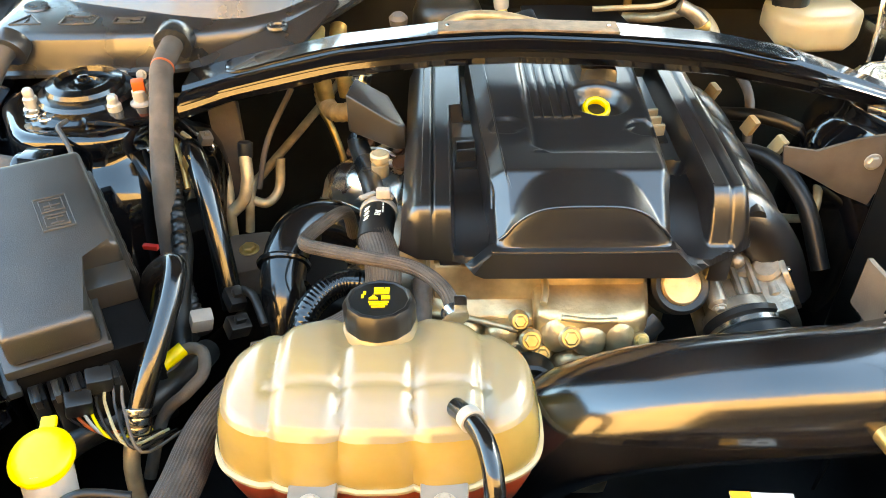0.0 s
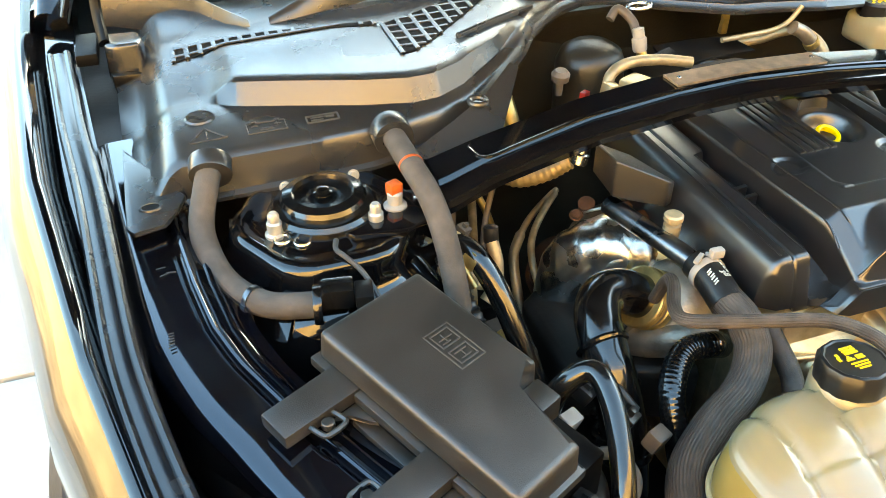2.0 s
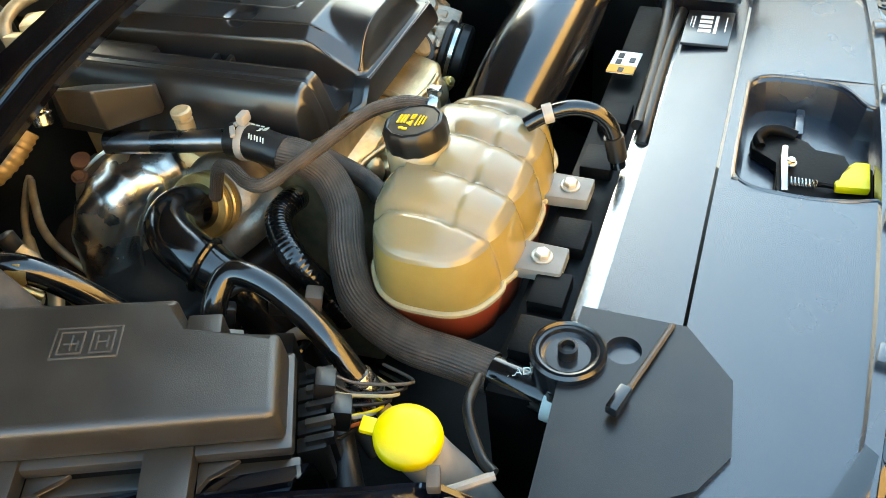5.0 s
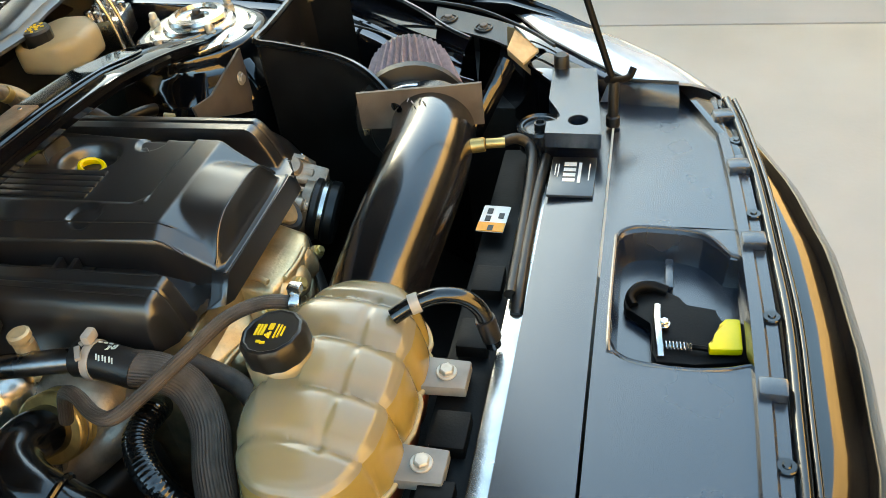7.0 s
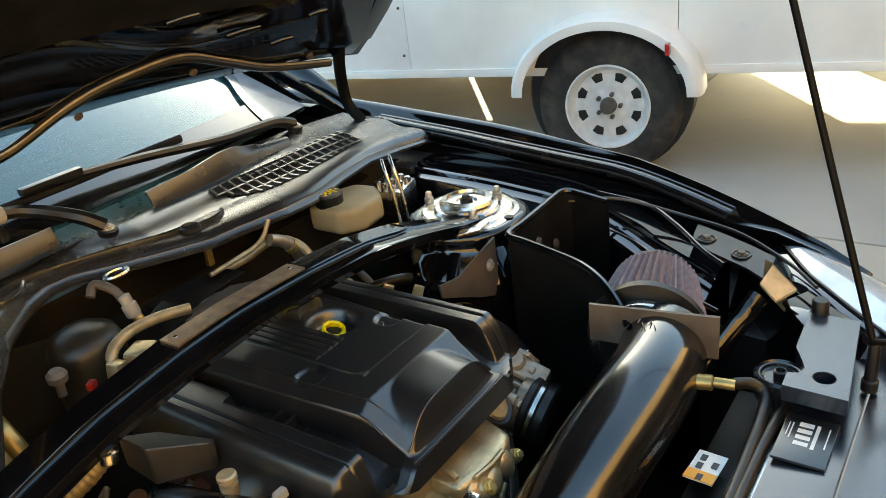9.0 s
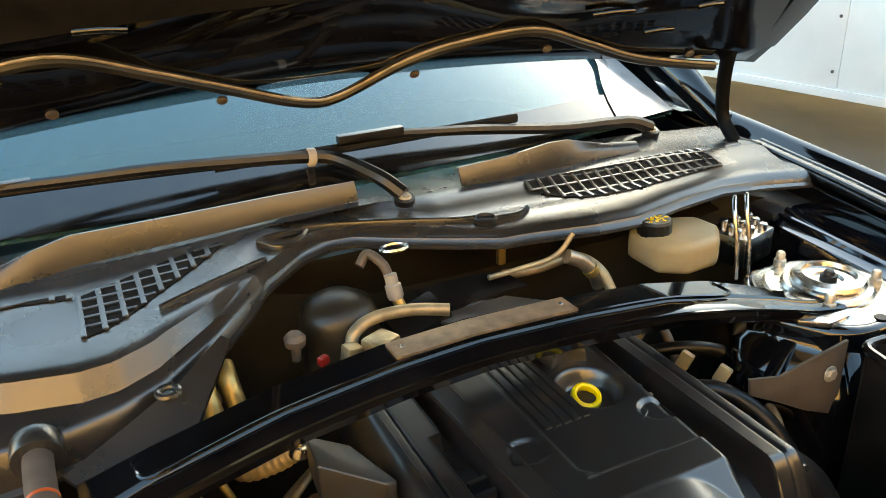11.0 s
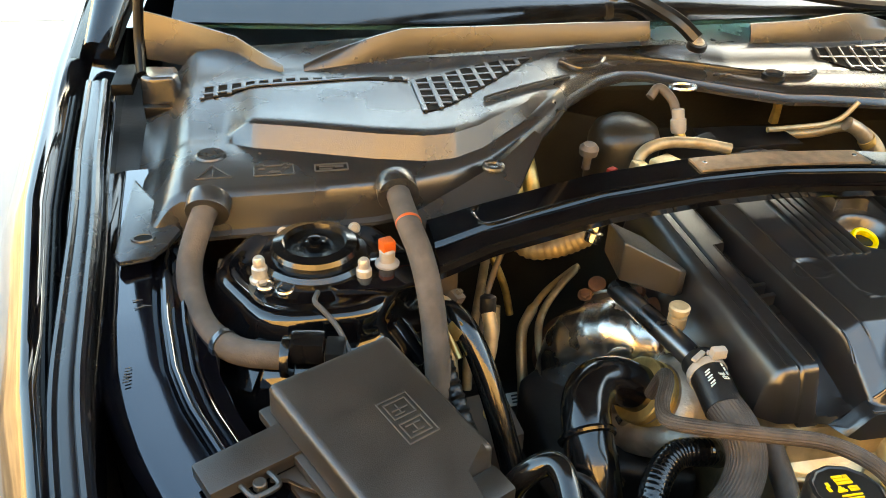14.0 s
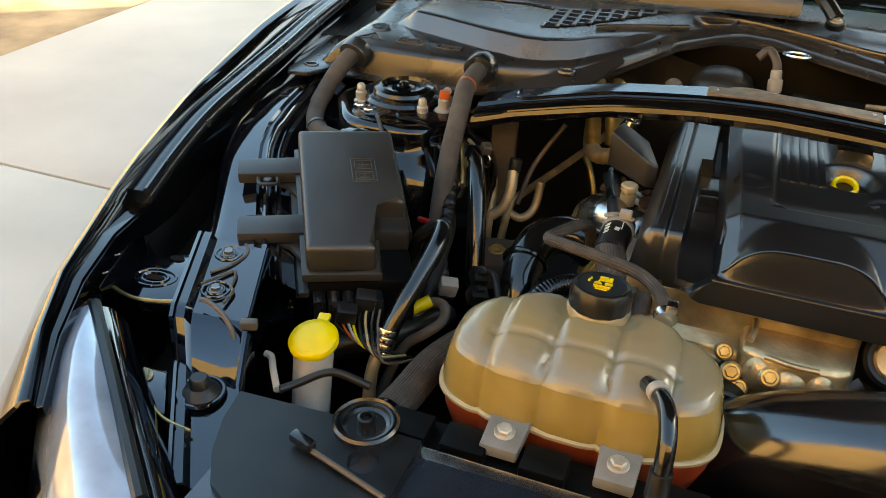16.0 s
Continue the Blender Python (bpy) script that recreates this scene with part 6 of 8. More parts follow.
# moulded ledges
for pts in ([(-0.150, 0.368, 0), (-0.130, 0.376, 0), (-0.06, 0.372, 0), (0.04, 0.340, 0), (0.12, 0.308, 0), (0.155, 0.298, 0)], [(0.18, 0.284, 0), (0.22, 0.283, 0), (0.245, 0.300, 0)], [(-0.300, 0.238, 0), (-0.27, 0.254, 0), (-0.22, 0.280, 0), (-0.155, 0.312, 0)], [(-0.150, 0.366, 0), (-0.128, 0.338, 0), (-0.095, 0.348, 0), (-0.080, 0.366, 0)]):
    bm = B()
    sweep(bm, [(x, y, cowl_top(x, y) + 0.003) for x, y, _ in pts], 0.0055, 8, 5, up=(0, 0, 1), wide=0.8)
    part("moulded_ledge", bm, COWL, cowl)
bm = B()
lathe(bm, [(0.017, -0.002), (0.018, 0.006), (0.014, 0.008), (0.012, 0.003), (0.0, 0.002)], Matrix.Translation((0.168, 0.290, cowl_top(0.168, 0.29))), 24)
part("grommet", bm, DARK, cowl)
for x, y in ((0.024, 0.296), (-0.667, 0.172)):
    bm = B()
    if x < -0.1:
        disc_rod(bm, 0.0165, 0.0065, pose(x, y, cowl_top(x, y) - 0.002, 10, 0, 0) @ Matrix.Diagonal((1.15, 0.9, 1, 1)), 28, 0.0022)
    else:
        ring_band(bm, 0.016, 0.003, pose(x, y, cowl_top(x, y) + 0.002) @ Matrix.Diagonal((1.25, 0.8, 1, 1)), 24, 6)
    part("clip_ring", bm, COWL if x < -0.1 else STEEL, cowl)
# warning triangle and pictograms, moulded
def cowl_mark(a, b, r=0.0012):
    bm = B()
    sweep(bm, [(a[0], a[1], cowl_top(*a) + 0.001), (b[0], b[1], cowl_top(*b) + 0.001)], r, 5, 1)
    part("moulded_mark", bm, GREYMARK, cowl)


for loop in ([(-0.684, 0.1145), (-0.640, 0.1135), (-0.664, 0.1445)], [(-0.614, 0.112), (-0.567, 0.1125), (-0.567, 0.136), (-0.5735, 0.136), (-0.5735, 0.140), (-0.580, 0.140), (-0.580, 0.136), (-0.602, 0.136), (-0.602, 0.140), (-0.609, 0.140), (-0.609, 0.136), (-0.614, 0.136)], [(-0.541, 0.115), (-0.501, 0.1155), (-0.501, 0.131), (-0.541, 0.131)]):
    for a, b in zip(loop, loop[1:] + loop[:1]):
        cowl_mark(a, b)
for a, b in (((-0.663, 0.123), (-0.6635, 0.134)), ((-0.663, 0.1180), (-0.663, 0.1195)), ((-0.609, 0.129), (-0.601, 0.129)), ((-0.581, 0.129), (-0.572, 0.129)), ((-0.5765, 0.125), (-0.5765, 0.133)), ((-0.600, 0.118), (-0.582, 0.118)), ((-0.596, 0.122), (-0.584, 0.122)), ((-0.536, 0.120), (-0.520, 0.120)), ((-0.516, 0.1235), (-0.506, 0.1235)), ((-0.536, 0.126), (-0.506, 0.126))):
    cowl_mark(a, b, 0.0010)

# wipers
for arm, blade, nut in (
    ([(0.074, 0.372, 1.000), (0.050, 0.400, 1.022), (0.015, 0.455, 1.038), (-0.03, 0.474, 1.048), (-0.15, 0.475, 1.060), (-0.26, 0.478, 1.068), (-0.36, 0.490, 1.068), (-0.47, 0.505, 1.068)], [(-0.74, 0.515, 1.055), (-0.48, 0.508, 1.062), (-0.20, 0.492, 1.056), (-0.10, 0.485, 1.050)], True),
    ([(0.630, 0.490, 0.988), (0.59, 0.495, 1.004), (0.535, 0.495, 1.010), (0.425, 0.485, 1.020), (0.262, 0.48, 1.044), (0.162, 0.48, 1.055), (0.068, 0.48, 1.065)], [(-0.175, 0.485, 1.053), (0.049, 0.485, 1.050), (0.204, 0.486, 1.051), (0.339, 0.490, 1.050)], False),
):
    wip = thing("wiper", "black windshield wiper lying on the glass", "wiper", arm[0], "windshield wipers")
    bm = B()
    sweep(bm, arm, lambda t: 0.013 - 0.006 * t, 8, 5, up=(0, 0, 1), wide=1.0)
    part("wiper_arm", bm, PLASTIC, wip)
    bm = B()
    sweep(bm, blade, 0.008, 6, 4, up=(0, 0, 1), wide=0.55)
    part("wiper_blade", bm, RUBBER, wip)
    bm = B()
    block(bm, 0.11, 0.018, 0.014, look(Vector(arm[-1]) + Vector((0.0, 0, 0)), Vector(arm[-1]) + Vector((0.0, 0, -1))) @ pose(0, 0, -0.006), 0.004)
    part("blade_holder", bm, PLASTIC, wip)
    bm = B()
    p = Vector(arm[0])
    disc_rod(bm, 0.016, 0.012, axis(p + Vector((0, -0.001, -0.014)), (0, -0.25, 1)), 24)
    hub = part("pivot_cap", bm, PLASTIC, wip)
    hex_bolt("nut", p + Vector((0, -0.004, -0.003)), (0, -0.25, 1), hub, 0.008, 0.006)
    if nut:
        bm = B()
        disc_rod(bm, 0.0145, 0.012, axis((-0.026, 0.474, 1.047), (-1, 0.02, 0.1)), 16)
        part("arm_band", bm, WHITE, wip, "pale band on the arm")

# ---- hoses and lines ----
def hose(name, label, pts, r, material, n=6, seg=14, **kw):
    t = thing(name, label, "hose", pts[0])
    bm = B()
    sweep(bm, pts, r, seg, n, **kw)
    part("hose_body", bm, material, t, "", 12 if "ribs" in kw else 60)
    return t


def band(parent, at, way, r, w, material, name="clamp", label=""):
    bm = B()
    lathe(bm, [(r * 0.985, 0), (r, 0.0008), (r, w - 0.0008), (r * 0.985, w)], axis(Vector(at) - Vector(way).normalized() * w / 2, way), 28)
    return part(name, bm, material, parent, label)


h = hose("drain_hose", "grey foam-covered drain hose from the cowl", [(-0.664, 0.075, 0.928), (-0.676, 0.045, 0.915), (-0.690, 0.005, 0.880), (-0.676, -0.065, 0.862), (-0.640, -0.115, 0.858), (-0.585, -0.135, 0.858)], 0.0145, FOAM)
band(h, (-0.667, 0.068, 0.925), (0.1, 0.75, 0.3), 0.025, 0.022, COWL, "collar", "cowl hose collar")
band(h, (-0.652, -0.104, 0.859), (0.62, -0.75, 0), 0.0158, 0.006, DARKSTEEL, "clamp", "dark steel clamp")
band(h, (-0.588, -0.134, 0.858), (0.97, -0.2, 0), 0.0215, 0.009, GLOSSRUB, "flange")
bm = B()
block(bm, 0.034, 0.026, 0.026, pose(-0.567, -0.138, 0.858, 0, 0, -10), 0.004)
part("coupling", bm, GLOSSRUB, h, "glossy black hose coupling")
bm = B()
block(bm, 0.020, 0.030, 0.016, pose(-0.540, -0.142, 0.858, 0, 0, -10), 0.003)
part("coupling_tail", bm, PLASTIC, h)
h = hose("drain_hose", "grey foam-covered hose with an orange stripe", [(-0.447, 0.085, 0.930), (-0.447, 0.055, 0.930), (-0.446, 0.02, 0.929), (-0.444, -0.012, 0.925), (-0.438, -0.045, 0.913), (-0.434, -0.075, 0.893), (-0.432, -0.105, 0.862), (-0.431, -0.135, 0.81), (-0.430, -0.16, 0.73), (-0.430, -0.175, 0.62)], 0.0145, FOAM)
band(h, (-0.447, 0.070, 0.930), (0, 0.98, 0.1), 0.025, 0.026, COWL, "collar", "cowl hose collar")
band(h, (-0.4445, -0.004, 0.9265), (0, 0.96, 0.18), 0.0150, 0.004, ORANGE, "stripe", "orange stripe")

h = hose("radiator_hose", "thick braided black radiator hose", [(-0.167, -0.250, 0.842), (-0.158, -0.278, 0.829), (-0.160, -0.304, 0.808), (-0.188, -0.331, 0.788), (-0.240, -0.357, 0.777), (-0.290, -0.394, 0.769), (-0.319, -0.450, 0.766), (-0.328, -0.510, 0.766), (-0.334, -0.545, 0.766)], 0.0196, BRAID, 8, 72, ribs=0.030)
bm = B()
sweep(bm, [(-0.333, -0.543, 0.766), (-0.339, -0.572, 0.766), (-0.350, -0.625, 0.764)], 0.0185, 20, 4)
end = part("rubber_end", bm, GLOSSRUB, h)
part("printed_word", lettering("RAD", 0.011, pose(-0.343, -0.572, 0.7843, 0, -12, -75)), TEAL, end)
band(h, (-0.346, -0.603, 0.765), (-0.1, -1, -0.1), 0.0205, 0.012, TEAL, "spring_clamp", "pale spring clamp")
h2 = thing("coolant_pipe", "black coolant pipe with a pale clamp", "pipe", (-0.17, -0.1, 0.86))
bm = B()
sweep(bm, [(-0.201, -0.050, 0.846), (-0.190, -0.095, 0.846), (-0.178, -0.145, 0.847), (-0.1655, -0.195, 0.847)], 0.0130, 18, 6)
part("pipe_body", bm, DARKSTEEL, h2, "dark bare-metal pipe", 60)
bm = B()
sweep(bm, [(-0.164, -0.193, 0.847), (-0.165, -0.222, 0.847), (-0.167, -0.258, 0.840)], 0.0195, 20, 5)
end = part("rubber_end", bm, RUBBER, h2, "rubber end with pale print")
part("printed_word", lettering("END", 0.009, pose(-0.1600, -0.236, 0.8655, 8, 14, 88)), TEAL, end)
for k in range(6):
    bm = B()
    block(bm, 0.006, 0.0014, 0.0008, pose(-0.175 - 0.001 * (k % 2), -0.226 - 0.0034 * k, 0.8640 - 0.0006 * k, 6, -28, 20), 0)
    part("print_bar", bm, TEAL, end)
for k in range(3):
    bm = B()
    block(bm, 0.0016, 0.004, 0.0008, pose(-0.1580, -0.222 - 0.006 * k, 0.8665 - 0.0005 * k, 6, 14, 0), 0)
    part("print_bar", bm, TEAL, end)
band(h2, (-0.1645, -0.212, 0.847), (0, -1, -0.02), 0.0212, 0.009, WHITE, "clamp", "pale spring clamp")
bm = B()
block(bm, 0.016, 0.010, 0.012, pose(-0.158, -0.212, 0.868), 0.003)
part("clamp_ear", bm, WHITE, h2)
for dx, a in ((-0.010, 35), (0.010, -25)):
    bm = B()
    block(bm, 0.020, 0.006, 0.004, pose(-0.166 + dx, -0.207, 0.8685 - abs(dx) * 0.3, 0, 0, a), 0.0015)
    part("clamp_tang", bm, WHITE, h2)
bm = B()
lathe(bm, [(0.010, 0.866), (0.0105, 0.872), (0.0105, 0.882), (0.0075, 0.883), (0.0075, 0.887), (0.0115, 0.888), (0.0115, 0.894), (0.009, 0.896)], Matrix.Translation((-0.166, -0.137, -0.016)), 20)
part("bleed_fitting", bm, TANLINE, h2, "dull brass-coloured bleed fitting")

h = hose("vent_hose", "flat braided vent hose to the reservoir", [(-0.082, -0.404, 0.866), (-0.093, -0.374, 0.874), (-0.122, -0.346, 0.877), (-0.172, -0.326, 0.875), (-0.215, -0.304, 0.868), (-0.238, -0.280, 0.857), (-0.234, -0.255, 0.852), (-0.214, -0.222, 0.850), (-0.202, -0.195, 0.835), (-0.200, -0.175, 0.79)], 0.0074, BRAID, 7, 36, ribs=0.06)
band(h, (-0.083, -0.402, 0.867), (-0.25, 1, 0.2), 0.0125, 0.010, STEEL, "clamp", "bright spring clamp")
bm = B()
block(bm, 0.012, 0.014, 0.010, pose(-0.078, -0.404, 0.877), 0.002)
part("clamp_ear", bm, STEEL, h)
h = hose("overflow_hose", "short black hose from the reservoir to the radiator", [(-0.084, -0.505, 0.858), (-0.074, -0.524, 0.867), (-0.064, -0.548, 0.872), (-0.058, -0.572, 0.866), (-0.056, -0.589, 0.846), (-0.056, -0.598, 0.800)], 0.0085, GLOSSRUB, 7)
band(h, (-0.073, -0.526, 0.868), (0.4, -0.9, 0.2), 0.0105, 0.010, WHITE, "clamp", "pale spring clamp")
band(h, (-0.056, -0.594, 0.824), (0, -0.2, -1), 0.0105, 0.028, RUBBER, "ribbed_sleeve", "ribbed black sleeve")

h = hose("refrigerant_line", "glossy black refrigerant line with a crimped steel joint", [(-0.408, -0.312, 0.79), (-0.392, -0.310, 0.838), (-0.364, -0.318, 0.862), (-0.360, -0.355, 0.850), (-0.372, -0.405, 0.815), (-0.386, -0.445, 0.772)], 0.0115, GLOSSRUB, 7)
bm = B()
sweep(bm, [(-0.386, -0.445, 0.772), (-0.392, -0.468, 0.735), (-0.392, -0.48, 0.66)], 0.008, 14, 5)
part("metal_end", bm, TANLINE, h, "tan metal tube end")
for k in range(4):
    d = Vector((-0.1, -0.5, -0.85)).normalized()
    band(h, Vector((-0.384, -0.438, 0.782)) + d * 0.009 * k, d, 0.0138, 0.007, STEEL, "crimp_ring")
hose("heater_pipe", "glossy black heater pipe", [(-0.428, -0.030, 0.80), (-0.416, -0.058, 0.842), (-0.400, -0.088, 0.848), (-0.384, -0.120, 0.822), (-0.368, -0.160, 0.770), (-0.352, -0.205, 0.70)], 0.0140, GLOSSRUB)
hose("tan_line", "tan metal refrigerant tube", [(-0.240, 0.300, 0.80), (-0.262, 0.280, 0.765), (-0.305, 0.160, 0.752), (-0.345, 0.045, 0.745), (-0.362, 0.005, 0.735), (-0.368, -0.02, 0.68)], 0.0065, TANLINE)
hose("tan_line", "tan metal tube with a hooked top", [(-0.418, 0.020, 0.745), (-0.410, 0.024, 0.768), (-0.398, 0.015, 0.772), (-0.390, -0.01, 0.74), (-0.388, -0.03, 0.70), (-0.388, -0.04, 0.60)], 0.0070, TANLINE)
hose("tan_line", "tan metal tube crossing to the engine", [(-0.364, 0.0, 0.722), (-0.342, 0.0, 0.716), (-0.326, 0.018, 0.728), (-0.322, 0.036, 0.768)], 0.0068, TANLINE)
hose("foil_hose", "short hose wrapped in tan foil", [(-0.275, 0.19, 0.82), (-0.268, 0.15, 0.80), (-0.250, 0.12, 0.795), (-0.215, 0.10, 0.81), (-0.185, 0.09, 0.83)], lambda t: 0.0135 + 0.0010 * math.sin(110 * t), TANLINE, 14)
hose("oil_line", "looping brown oil line over the turbocharger", [(-0.150, 0.185, 0.715), (-0.167, 0.177, 0.711), (-0.215, 0.143, 0.702), (-0.248, 0.112, 0.684), (-0.263, 0.088, 0.667), (-0.269, 0.043, 0.615), (-0.270, 0.02, 0.57)], lambda t: 0.0050 + 0.0028 * (t > 0.42), TANLINE)
hose("oil_line", "looping brown oil line beside the turbocharger", [(-0.160, 0.172, 0.718), (-0.195, 0.135, 0.718), (-0.232, 0.092, 0.712), (-0.252, 0.052, 0.702), (-0.254, 0.010, 0.672), (-0.240, -0.03, 0.645)], 0.0055, TANLINE)
hose("sensor_probe", "orange-brown sensor probe with a lead", [(-0.290, 0.24, 0.735), (-0.275, 0.225, 0.715), (-0.258, 0.205, 0.673), (-0.250, 0.19, 0.63)], 0.006, ZINC)
hose("brake_pipe", "thin dark metal pipe", [(-0.30, 0.07, 0.86), (-0.335, 0.03, 0.80), (-0.35, 0.0, 0.74)], 0.004, GREYRUB)
hose("breather_hose", "black hose behind the reservoir", [(-0.115, -0.275, 0.80), (-0.12, -0.33, 0.775), (-0.14, -0.36, 0.74), (-0.17, -0.37, 0.68)], 0.012, BRAID)
hose("lower_hose", "black corrugated hose in a bend", [(-0.150, -0.245, 0.762), (-0.172, -0.256, 0.780), (-0.205, -0.258, 0.784), (-0.230, -0.274, 0.778), (-0.248, -0.300, 0.762), (-0.250, -0.325, 0.73), (-0.242, -0.34, 0.68)], lambda t: 0.0150 + 0.00025 * math.sin(260 * t), GLOSSRUB, 28)

# ---- turbocharger ----
turbo = thing("turbocharger", "turbocharger under a polished metal heat shield", "turbocharger", (-0.165, -0.03, 0.68))
bm = B()
sweep(bm, [(-0.232, -0.004, 0.655), (-0.229, -0.008, 0.705), (-0.208, -0.028, 0.756), (-0.172, -0.050, 0.768), (-0.138, -0.072, 0.745), (-0.126, -0.088, 0.69)], lambda t: 0.034 + 0.010 * math.sin(math.pi * t) ** 0.8, 40, 10)
for v in bm.verts:
    p = v.co
    push = 0.0022 * math.sin(75 * p.x + 2) * math.sin(60 * p.y + 50 * p.z) + 0.0012 * math.sin(160 * p.x - 110 * p.y + 60 * p.z)
    v.co = p + (p - Vector((-0.175, -0.03, 0.70))).normalized() * push
shell = part("shield_elbow", bm, CHROME, turbo, "dented bright metal shield", 60)
bm = B()
sweep(bm, [(-0.238, -0.060, 0.690), (-0.226, -0.064, 0.735), (-0.200, -0.080, 0.776), (-0.160, -0.096, 0.780), (-0.128, -0.106, 0.755)], 0.0035, 8, 6)
part("pressed_seam", bm, CHROME, shell)
bm = B()
sweep(bm, [(-0.205, 0.010, 0.795), (-0.185, -0.012, 0.812), (-0.160, -0.026, 0.812), (-0.135, -0.045, 0.795)], 0.0022, 8, 6)
part("pressed_seam", bm, CHROME, shell)
bm = B()
lathe(bm, [(0.044, -0.06), (0.052, -0.03), (0.053, -0.012), (0.047, -0.008), (0.046, 0.004), (0.036, 0.008), (0.030, 0.018), (0.016, 0.022)], axis((-0.205, 0.052, 0.675), (-0.3, -0.3, 0.9)), 36, lambda a: 1 + 0.05 * math.cos(3 * a))
part("turbine_housing", bm, RUST, turbo, "rusty iron turbine housing", 50)
for x, y, z in ((-0.214, 0.004, 0.797), (-0.150, -0.012, 0.806)):
    hex_bolt("shield_bolt", (x, y, z), (-0.3, -0.3, 0.9), turbo, 0.007, 0.006, RUST)
for x, y, z in ((-0.196, 0.012, 0.806), (-0.146, -0.050, 0.812)):
    bm = B()
    lathe(bm, [(0.011, -0.006), (0.0115, 0.003), (0.006, 0.005)], axis((x, y, z), (-0.2, -0.3, 0.9)), 14)
    part("burnt_stud", bm, RUST, turbo, "rusty stud")
TA = axis((-0.172, -0.142, 0.752), (-0.85, -0.02, 0.50))
bm = B()
lathe(bm, [(0.058, -0.05), (0.060, -0.02), (0.052, -0.004), (0.040, 0.002), (0.038, 0.008), (0.036, 0.03)], TA, 36)
part("compressor_housing", bm, GREYALLOY, turbo, "rough grey-tan cast housing")
for z in (0.004, 0.020):
    bm = B()
    lathe(bm, [(0.0375, z), (0.0395, z + 0.0015), (0.0385, z + 0.004), (0.0395, z + 0.006), (0.0385, z + 0.008), (0.0395, z + 0.010), (0.0375, z + 0.0115)], TA, 40)
    part("band_clamp", bm, ZINC, turbo, "gold-coloured band clamp", 20)
bm = B()
block(bm, 0.012, 0.018, 0.012, TA @ pose(0.0, -0.042, 0.010), 0.002)
part("clamp_screw", bm, STEEL, turbo)
bm = B()
prism(bm, [(-0.30, -0.16), (-0.14, -0.22), (-0.10, -0.05), (-0.20, 0.05), (-0.30, -0.02)], 0.60, 0.690, 0.014, segs=3)
part("manifold_casting", bm, DARK, turbo, "dark rough cast housing")

boot = thing("intake_boot", "glossy black intake boot with moulded ribs", "intake boot", (-0.27, -0.2, 0.66))
bm = B()
sweep(bm, [(-0.196, -0.143, 0.767), (-0.226, -0.141, 0.783), (-0.254, -0.148, 0.787), (-0.273, -0.172, 0.782), (-0.281, -0.208, 0.766), (-0.280, -0.243, 0.733), (-0.276, -0.268, 0.68), (-0.272, -0.285, 0.60)], 0.0275, 30, 8)
part("elbow", bm, GLOSSRUB, boot, "", 60)
for k, (r, tube) in enumerate(((0.0285, 0.0040), (0.0275, 0.0040), (0.0300, 0.0055), (0.0275, 0.0040), (0.0300, 0.0055), (0.0280, 0.0045))):
    p = Vector((-0.2815, -0.205, 0.768)).lerp(Vector((-0.274, -0.274, 0.655)), k / 5)
    bm = B()
    ring_band(bm, r, tube, axis(p, Vector((0.0, -0.9, -0.42)).lerp(Vector((0.05, -0.3, -0.95)), k / 5)), 30, 8)
    part("moulded_rib", bm, GLOSSRUB, boot)
for k in range(2):
    p = Vector((-0.281, -0.222, 0.752)).lerp(Vector((-0.274, -0.274, 0.655)), k / 2)
    bm = B()
    block(bm, 0.028, 0.012, 0.020, axis(p, (0.02, -0.68, -0.70), 20) @ pose(0.012, -0.026, 0), 0.004)
    part("moulded_lug", bm, GLOSSRUB, boot)
tag = thing("paper_tag", "small white tag with printed bars", "tag", (-0.30, -0.11, 0.74))
bm = B()
GM = axis((-0.272, 0.06, 0.575), (-0.2, -0.5, 0.85), 20)
block(bm, 0.026, 0.020, 0.001, GM, 0)
part("tag_sheet", bm, STICKER, tag)
for k in range(3):
    bm = B()
    block(bm, 0.014, 0.0025, 0.0008, GM @ pose(0.002, -0.005 + 0.005 * k, 0.0009), 0)
    part("printed_bar", bm, INK, tag)

# solenoid box beside the engine cover
box = thing("solenoid_cover", "black wedge-shaped plastic cover beside the engine", "cover", (-0.165, -0.05, 0.82))
bm = B()
prism(bm, [(-0.203, -0.004), (-0.160, -0.018), (-0.136, -0.088), (-0.150, -0.096), (-0.209, -0.068)], lambda x, y: 0.862 - 0.18 * (x + 0.17), lambda x, y: 0.912 - 0.46 * (x + 0.203) - 0.10 * (y + 0.008), 0.004, None, 3)
part("cover_shell", bm, FUSE, box)
bm = B()
disc_rod(bm, 0.011, 0.05, axis((-0.205, 0.03, 0.86), (0.3, 0.2, 1)), 16)
for k in range(3):
    ring_band(bm, 0.012, 0.002, axis((-0.203 + 0.004 * k, 0.032 + 0.003 * k, 0.875 + 0.012 * k), (0.3, 0.2, 1)), 16, 6)
part("connector", bm, STEEL, box, "ribbed grey connector")

# ---- engine front ----
eng = thing("engine_block", "cast aluminium engine with belt pulleys", "engine", (0.05, -0.1, 0.45))
bm = B()
prism(bm, [(-0.105, -0.285), (0.128, -0.285), (0.150, -0.20), (0.205, -0.15), (0.205, 0.07), (-0.128, 0.07)], 0.42, 0.828, 0.012)
part("head_casting", bm, ALLOY, eng, "tan cast alloy")
bm = B()
prism(bm, [(0.004, -0.325), (0.040, -0.334), (0.100, -0.334), (0.124, -0.326), (0.136, -0.24), (0.136, -0.20), (0.004, -0.20)], 0.745, lambda x, y: 0.806 + 0.16 * (y + 0.26), 0.011, None, 3)
